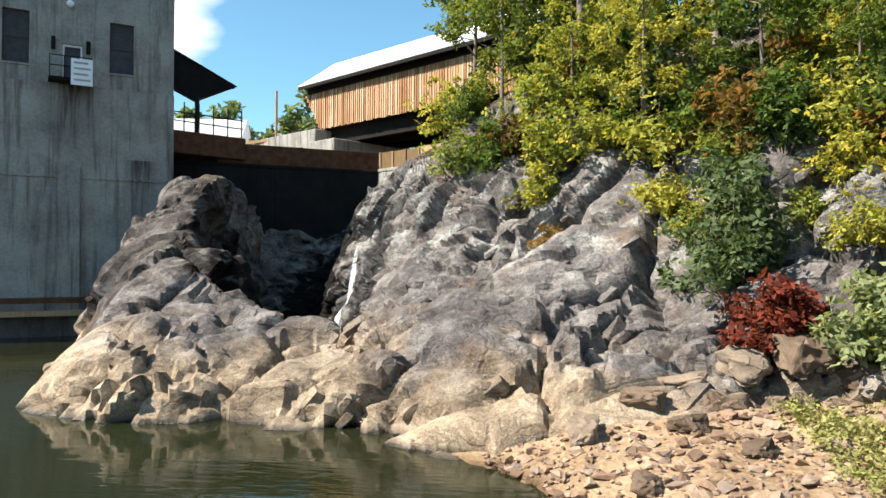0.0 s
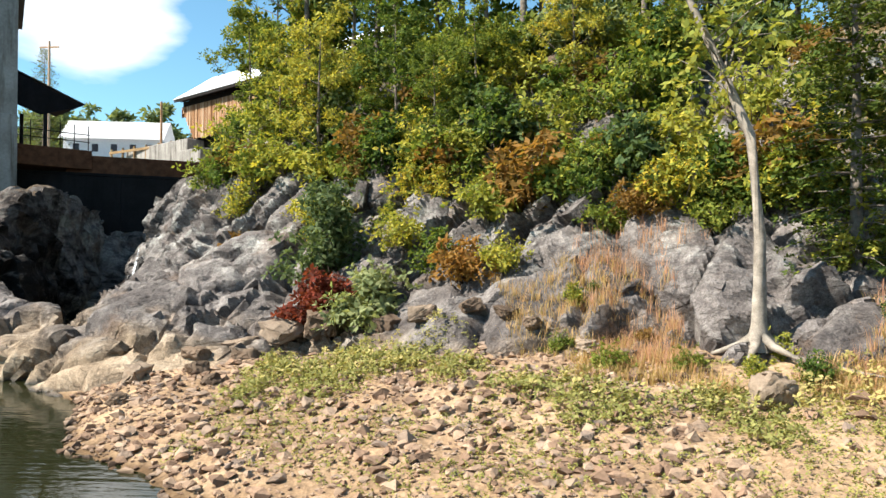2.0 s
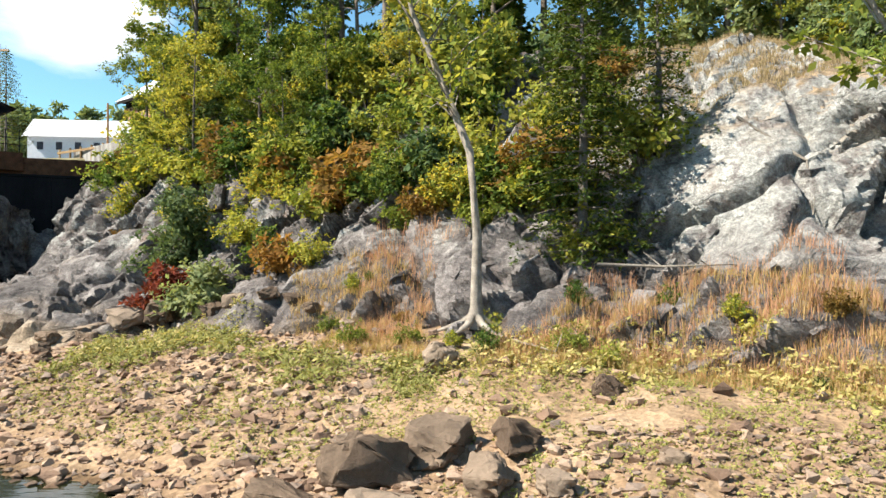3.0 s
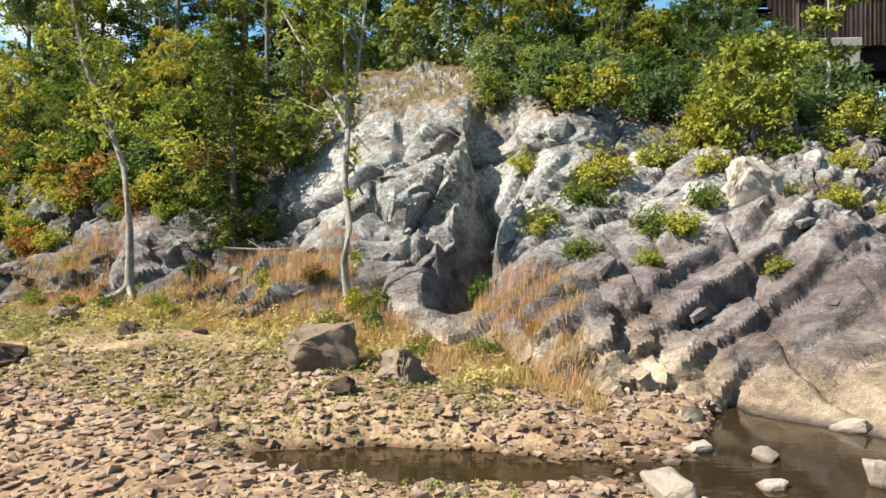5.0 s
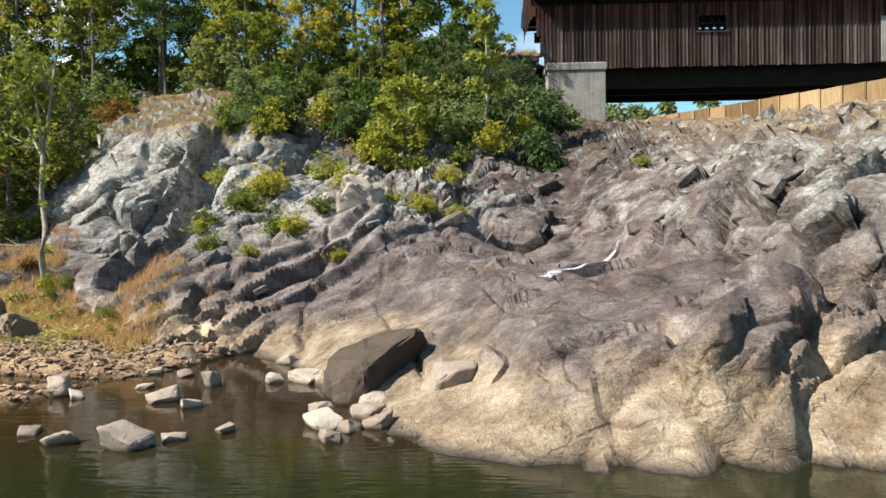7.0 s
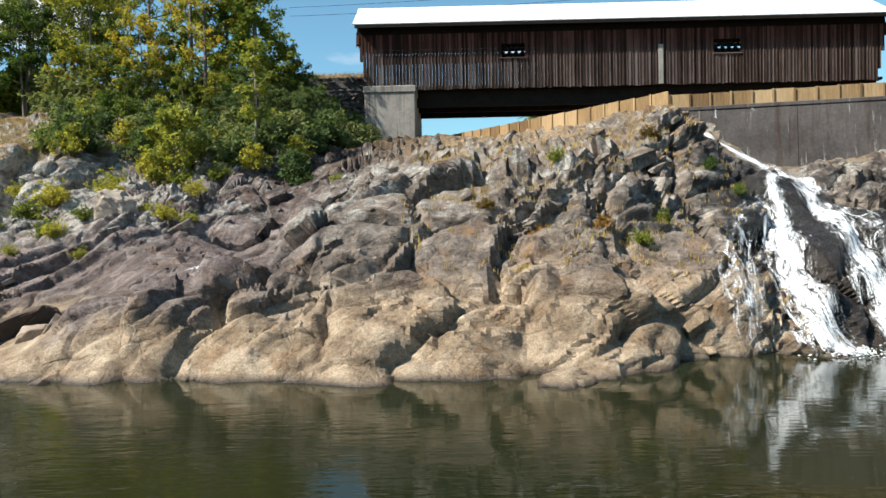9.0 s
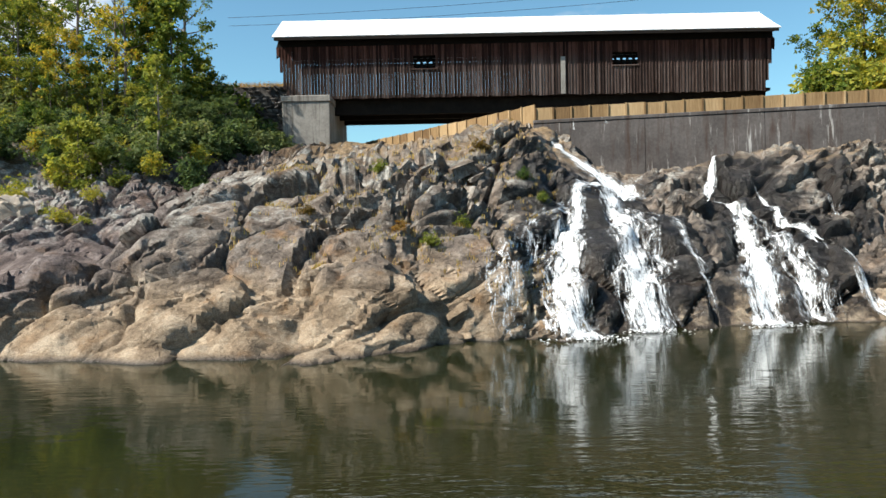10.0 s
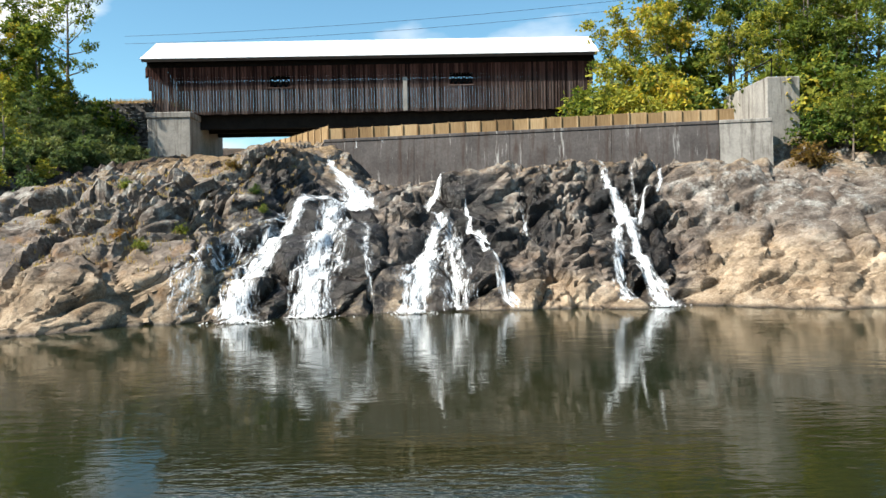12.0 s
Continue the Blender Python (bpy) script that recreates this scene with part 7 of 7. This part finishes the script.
def dead_branches():
    """Bleached fallen limbs lying on the cliff and at its foot."""
    for k, pts in enumerate((((-5.1, 28.6, 8.2), (-4.6, 27.9, 7.6), (-3.6, 26.9, 7.0), (-2.7, 25.9, 6.0)), ((-4.5, 27.8, 7.6), (-3.9, 26.9, 6.6), (-3.8, 26.0, 5.4)), ((-3.4, 26.4, 5.4), (-2.2, 25.0, 4.9), (-2.4, 24.2, 3.6)),
                             ((-7.4, 24.4, 3.2), (-6.0, 23.8, 3.0), (-4.6, 23.2, 2.6)), ((-6.6, 24.6, 3.5), (-5.8, 23.6, 2.7), (-5.2, 23.5, 3.3)), ((-10.0, 22.9, 1.7), (-9.3, 22.0, 1.5), (-8.7, 21.1, 1.45)), ((2.6, 7.4, 0.0), (2.7, 7.3, 0.5), (2.6, 7.35, 0.95)))):
        bm = bmesh.new()
        r = 0.13 if k < 2 else 0.045
        if 1 < k < 6:
            pts = [(x, y, max(z, floor_at(x, y) + 0.12)) for x, y, z in pts]
        tube(bm, pts, [r * (1 - 0.65 * i / (len(pts) - 1)) for i in range(len(pts))], 7)
        for i in range(1, len(pts)):
            p = Vector(pts[i])
            e = p + Vector((0.5 * math.sin(k + i * 2.1), -0.2, 0.45 * math.cos(k * 2 + i)))
            if k < 6:
                tube(bm, (p, e), (r * 0.4, 0.006), 5)
        tagged(part("fallen_branch", bm, BLEACHED if k < 2 else PALE_BARK, None, "", True), "bleached fallen branch lying on the rock" if k < 6 else "short grey stake standing in the pool", "branch")


dead_branches()


def grass_field(name, n, place, height, material, seed, label, width=0.012, lean=0.4, blades=7):
    """Tufts of narrow blades; place(rng) gives x and y, or nothing."""
    rng = np.random.default_rng(seed)
    V, F = [], []
    for _ in range(n):
        got = place(rng)
        if got is None:
            continue
        x, y, s = got
        z = floor_at(x, y) - 0.03
        if z < -0.02:
            continue
        for _b in range(blades):
            a, l = rng.uniform(0, math.tau), rng.uniform(0.1, 1) * lean
            h = height * s * rng.uniform(0.55, 1.15)
            bx, by = x + rng.normal(0, 0.06), y + rng.normal(0, 0.06)
            dx, dy = math.cos(a) * l * h, math.sin(a) * l * h
            w = width * rng.uniform(0.7, 1.4)
            wx_, wy_ = w * math.cos(a + 1.57), w * math.sin(a + 1.57)
            k = len(V)
            V += [(bx - wx_, by - wy_, z), (bx + wx_, by + wy_, z), (bx + dx * 0.35 + wx_ * 0.8, by + dy * 0.35 + wy_ * 0.8, z + h * 0.6), (bx + dx * 0.35 - wx_ * 0.8, by + dy * 0.35 - wy_ * 0.8, z + h * 0.6), (bx + dx, by + dy, z + h)]
            F += [(k, k + 1, k + 2, k + 3), (k + 3, k + 2, k + 4)]
    ob = mesh_part(name, V, F, material)
    return tagged(ob, label, "grass", kind="stuff")


def by_foot(x0, x1, low, high):
    foot = np.array(FOOT)

    def place(rng):
        x = rng.uniform(x0, x1)
        y = np.interp(x, foot[:, 0], foot[:, 1]) + rng.uniform(low, high)
        if vnoise(np.array([[x * 0.55, y * 0.55, 2.2]]), 61)[0] < -0.15:
            return None
        return x, y, rng.uniform(0.6, 1.2)
    return place


grass_field("tall_grass", 4200, by_foot(-15.5, 3.2, -1.2, 3.0), 0.33, GRASS, 71, "tall dry ochre grass along the foot of the cliff", 0.006, 0.8)
grass_field("tall_grass", 1900, by_foot(-13.5, 2.8, -0.3, 4.0), 0.50, SEED, 72, "reddish seed-head grass at the foot of the cliff", 0.005, 0.6)
grass_field("short_grass", 3200, lambda rng: (rng.uniform(-6.5, 3.0), rng.uniform(27.2, 33.5), 0.9), 0.26, STRAW, 73, "dry brown grass on the slope above the cliff", 0.008, 0.9)
grass_field("short_grass", 700, lambda rng: (rng.uniform(22, 34), rng.uniform(8, 19), 0.7), 0.28, GRASS, 74, "dry grass tufts in the cracks of the rock")


def herbs(name, n, place, size, material, seed, label, height=0.14):
    rng = np.random.default_rng(seed)
    pts = []
    for _ in range(n):
        got = place(rng)
        if got:
            z = floor_at(got[0], got[1])
            if z > 0.08:
                pts.append((got[0], got[1], z + height * 0.5))
    ob = leaves(name, pts, height * 1.3, 9, size, material, seed, None, flat=1.2)
    return tagged(ob, label, "plants", kind="stuff")


def on_bar(x0, x1, back, deep, thr):
    foot = np.array(FOOT)

    def place(rng):
        x = rng.uniform(x0, x1)
        y = np.interp(x, foot[:, 0], foot[:, 1]) - back - deep * rng.random() ** 1.3
        if vnoise(np.array([[x * 0.8, y * 0.8, 5.5]]), 63)[0] < thr:
            return None
        return x, y
    return place


herbs("ground_herbs", 17000, on_bar(-21, 1.5, -0.8, 7.5, -0.35), 0.020, HERB, 81, "low yellow-green herbs spreading over the gravel", 0.09)
WEED = leaf_material("fresh green weeds", ((0.15, (0.13, 0.15, 0.05)), (0.5, (0.26, 0.255, 0.085)), (0.85, (0.38, 0.345, 0.135))), 0.35)
herbs("ground_herbs", 5200, on_bar(-21, -11, 0.0, 3.4, -0.05), 0.034, WEED, 83, "bright green weeds in front of the rock ledge", 0.26)
herbs("ground_herbs", 2400, on_bar(-21, 1.5, -0.8, 3.0, -0.1), 0.042, HERB, 82, "green weeds along the top of the gravel bar", 0.3)


# ---------------------------------------------------------------- east bank
for x, y, s, i in ((60.5, 27.0, 0.85, 2), (57.0, 29.5, 0.75, 4), (54.0, 31.0, 0.62, 4), (64.5, 25.5, 1.0, 0), (68.0, 23.5, 1.05, 2), (63.0, 31.0, 1.0, 3), (67.5, 30.0, 1.1, 0), (72.0, 26.0, 1.1, 4), (59.0, 33.0, 0.95, 1), (76.0, 22.0, 1.1, 2), (55.5, 35.0, 0.8, 0), (71.0, 34.0, 1.2, 3), (58.5, 27.5, 0.9, 4), (62.5, 24.5, 0.95, 4), (66.0, 22.5, 0.9, 2), (55.8, 28.0, 0.7, 2), (53.2, 28.6, 0.55, 2), (52.0, 30.5, 0.6, 4), (69.5, 20.0, 0.8, 4), (64.6, 19.2, 0.55, 4), (63.4, 18.4, 0.5, 2), (67.0, 18.8, 0.7, 0),
                   (54.6, 29.4, 1.0, 0), (56.6, 28.4, 0.95, 0), (58.8, 30.0, 1.1, 0), (61.4, 29.4, 1.15, 0), (64.2, 28.4, 1.1, 2), (66.4, 26.6, 1.1, 2), (63.4, 23.6, 0.9, 2)):
    plant(woods[i], x, y, s, rnd.uniform(0, 360))
for x, y, s, i in ((62.4, 20.0, 1.3, 0), (63.3, 19.0, 1.4, 4), (65.0, 18.5, 1.5, 0), (67.0, 17.5, 1.5, 1), (63.2, 20.9, 1.5, 4), (64.2, 20.8, 1.6, 1), (66.2, 20.5, 1.7, 0), (69.0, 17.0, 1.6, 4), (61.3, 18.6, 0.9, 3), (71.5, 16.5, 1.6, 1), (68.4, 19.5, 1.8, 0),
                   (53.0, 25.5, 1.2, 4), (55.0, 25.0, 1.3, 1), (57.0, 24.4, 1.2, 0), (51.5, 26.5, 1.2, 1), (54.2, 27.5, 1.6, 0), (56.5, 27.0, 1.7, 1), (50.6, 27.8, 1.0, 4), (57.4, 27.2, 1.5, 0), (50.9, 26.6, 1.7, 0), (52.2, 27.4, 2.2, 1), (55.6, 26.4, 2.2, 4), (56.6, 25.4, 1.8, 0), (53.6, 27.0, 2.0, 1), (58.2, 29.0, 2.8, 0), (56.6, 28.2, 2.8, 4), (54.6, 28.8, 2.6, 0), (63.2, 22.0, 2.2, 0), (64.0, 21.8, 2.6, 4), (63.8, 24.6, 2.8, 1)):
    z = None if x > 60 else 9.3
    plant(bushes[i], x, y, s, rnd.uniform(0, 360), z=z)
tagged(part("pavement", boxes(((49.5, 24.6, 6.0), (60.5, 41.0, 9.35)), bevel=0.1), SCHIST), "earth bank behind the dam", "bank", kind="structure")


# ---------------------------------------------------------------- dry stone wing wall beside the pier
def stone_wing():
    thing = empty("stone_wall")
    rng = random.Random(4)
    mesh = [stone_mesh(90 + k, 8, 1) for k in range(5)]
    for me in mesh:
        me.materials.clear()
        me.materials.append(STONEWALL)
    z = 10.6
    part("core", boxes(((10.2, 44.6, 9.0), (17.1, 50.0, 15.4))), STONEWALL, thing)
    while z < 15.3:
        h = rng.uniform(0.22, 0.38)
        x = 10.2 + rng.uniform(0, 0.3)
        while x < 17.0:
            w = rng.uniform(0.4, 0.95)
            ob = new("stone", mesh[rng.randrange(5)])
            ob.matrix_world = pose(x + w / 2, 44.5 + rng.uniform(-0.08, 0.08), z + h / 2, rng.uniform(-6, 6), rng.uniform(-5, 5), rng.uniform(-8, 8)) @ Matrix.Diagonal((w * 0.62, 0.35, h * 0.68, 1))
            ob.parent = thing
            x += w
        z += h
    return tagged(thing, "dark dry stone wing wall beside the bridge pier", "wall")


stone_wing()


def verge():
    rng = np.random.default_rng(76)
    V, F = [], []
    for _ in range(4200):
        x, y = rng.uniform(8.5, 17.0), rng.uniform(44.3, 47)
        a, h = rng.uniform(0, math.tau), rng.uniform(0.2, 0.55)
        k = len(V)
        V += [(x - 0.015, y, 15.35), (x + 0.015, y, 15.35), (x + 0.2 * math.cos(a), y + 0.2 * math.sin(a), 15.35 + h)]
        F.append((k, k + 1, k + 2))
    tagged(mesh_part("verge_grass", V, F, GRASS), "dry brown grass along the road verge", "grass", kind="stuff")


verge()


# ---------------------------------------------------------------- far things
def far_woods(name, spots, material, seed, label, size=0.55, per=420):
    """Distant woodland: trunks hidden, crowns as loose masses of leaves."""
    rng = np.random.default_rng(seed)
    pts, spr = [], []
    for x, y, z, h, r in spots:
        for k in range(14):
            f = rng.random()
            a = rng.uniform(0, math.tau)
            rr = r * math.sin(math.pi * (0.15 + 0.8 * f)) * 0.7
            pts.append((x + rr * math.cos(a), y + rr * math.sin(a), z + h * (0.12 + 0.85 * f)))
            spr.append(r * 0.42)
    ob = leaves(name, pts, spr, per // 14, size, material, seed, None)
    return tagged(ob, label, "woods", kind="stuff")


frnd = random.Random(77)
row = []
for k in range(46):
    x = -170 + k * 5.6 + frnd.uniform(-2, 2)
    y = 165 + frnd.uniform(-14, 22)
    if not -24 < x < 44:
        row.append((x, y, 20, frnd.uniform(12, 19), frnd.uniform(4, 6)))
for k in range(30):
    x = -40 + k * 5 + frnd.uniform(-2, 2)
    if not -12 < x < 36:
        row.append((x, 120 + frnd.uniform(-8, 14), 12, frnd.uniform(6, 12), frnd.uniform(4, 5.5)))
far_woods("far_woods", row, SAGE, 91, "distant wooded hillside beyond the bridges", 0.6, 1500)
near_row = [(-112 + k * 4.6 + frnd.uniform(-1.5, 1.5), 146 + frnd.uniform(-5, 9), 18.5, frnd.uniform(10, 15), frnd.uniform(3.6, 5.0)) for k in range(17)]
far_woods("far_woods", near_row, SAGE, 94, "grey-green trees behind the white-roofed building", 0.42, 1900)
deep = []
for k in range(64):
    x = -26 + k * 0.62 + frnd.uniform(-1, 1)
    deep.append((x, frnd.uniform(43, 54), 12.0, frnd.uniform(3.5, 6.0) if x < -3 else frnd.uniform(2.5, 4), frnd.uniform(2.0, 3.0)))
far_woods("woodland_undergrowth", deep, GREEN, 92, "yellowing undergrowth filling the depth of the wood", 0.16, 980)
deep = []
for k in range(26):
    x = -5.5 + k * 0.7 + frnd.uniform(-0.6, 0.6)
    deep.append((x, frnd.uniform(35.5, 41), 11.2, frnd.uniform(2.2, 4.2), frnd.uniform(1.4, 2.0)))
# darker leaf colour replaces the shade missing along the brow
far_woods("woodland_undergrowth", deep, DEEP, 93, "dark green undergrowth along the brow", 0.12, 700)
big_pine = conifer(45, 12, 3.6, "dark tall conifer behind the white-roofed house", per=24)
settle(big_pine, -83, 112, 1.3, z=20)
plant(hem, -55, 118, 2.6, z=18)


def white_house():
    """A long low building with a white metal roof on the far side of the road."""
    thing = empty("farm_building", pose(-87.5, 124, 21.2, 0, 0, 12))
    part("wall", boxes(((0, 0, -2), (15.5, 8, 2.6))), WHITE_PAINT, thing)
    bm = bmesh.new()
    v = [bm.verts.new(c) for c in ((-0.6, -0.8, 2.5), (16.1, -0.8, 2.5), (16.1, 4, 6.2), (-0.6, 4, 6.2), (16.1, 8.8, 2.5), (-0.6, 8.8, 2.5))]
    for f in ((0, 1, 2, 3), (3, 2, 4, 5)):
        bm.faces.new([v[i] for i in f])
    bmesh.ops.solidify(bm, geom=bm.faces[:], thickness=0.15)
    part("roof", bm, TIN, thing)
    for x in (1.5, 4.5, 7.5, 10.5, 13.5):
        w = empty("window")
        w.parent = thing
        part("pane", boxes(((x, -0.05, 0.4), (x + 1.0, 0.0, 1.7))), WINDOW_DARK, w)
    return tagged(thing, "low white building with a white metal roof", "house")


white_house()


def pole(x, y, z0, h, label):
    thing = empty("utility_pole")
    bm = bmesh.new()
    tube(bm, ((x, y, z0), (x, y, z0 + h)), (0.15, 0.10), 8)
    part("shaft", bm, NEW_BOARD, thing)
    if h > 10:
        part("crossarm", boxes(((x - 1.0, y - 0.06, z0 + h - 0.7), (x + 1.0, y + 0.06, z0 + h - 0.55))), NEW_BOARD, thing)
    return tagged(thing, label, "pole", "utility poles")


pole(-47.6, 76.0, 10.0, 8.6, "brown wooden pole beside the road")
pole(-59.5, 77.0, 11.0, 14.0, "tall brown wooden utility pole")


def cable(a, b, sag, r=0.018):
    bm = bmesh.new()
    pts = []
    for i in range(25):
        f = i / 24
        p = Vector(a).lerp(Vector(b), f)
        p.z -= sag * 4 * f * (1 - f)
        pts.append(p)
    tube(bm, pts, [r] * 25, 5)
    tagged(part("cable", bm, BLACK_ROOF), "thin black overhead cable", "cable", "overhead cables")


cable((8, 58, 25.0), (75, 52, 27.5), 0.8)
cable((8, 58, 24.2), (75, 52, 26.6), 0.9)


def road_fence():
    m, L = oriented((-52.5, 76.0), (-44.5, 71.5))
    thing = empty("guard_rail", m)
    for i in range(6):
        part("post", boxes(((i * L / 5 - 0.08, -0.08, 12.6), (i * L / 5 + 0.08, 0.08, 14.1)), bevel=0.01), FLASH_BOARD, thing)
    part("rail", boxes(((-0.2, -0.14, 13.6), (L + 0.2, -0.085, 13.85)), bevel=0.01), FLASH_BOARD, thing)
    return tagged(thing, "low timber guard rail along the road", "fence")


road_fence()
tagged(part("road", boxes(((-75, 74, 12.0), (-44.5, 90, 13.0)), bevel=0.2), speckled("roadside earth", (0.13, 0.11, 0.06), (0.26, 0.22, 0.12), 1.2)), "grassy road shoulder west of the bridge", "road", kind="structure")


def tailrace():
    """Timber and steel sill along the powerhouse foot."""
    m, L = oriented((-56.0, 40.2), (-43.4, 49.3))
    thing = empty("tailrace_sill", m)
    part("beam", boxes(((-6, -1.1, 1.55), (L - 3, -0.75, 1.8)), bevel=0.02), RUSTY, thing)
    part("beam", boxes(((-6, -1.3, 0.95), (L - 3, -0.9, 1.2)), bevel=0.02), FLASH_BOARD, thing)
    part("footing", boxes(((-6, -0.9, -1.0), (L - 3, -0.13, 0.9)), bevel=0.03), DAM_CONC, thing)
    return tagged(thing, "rusty beams over a concrete sill at the powerhouse foot", "sill")


tailrace()
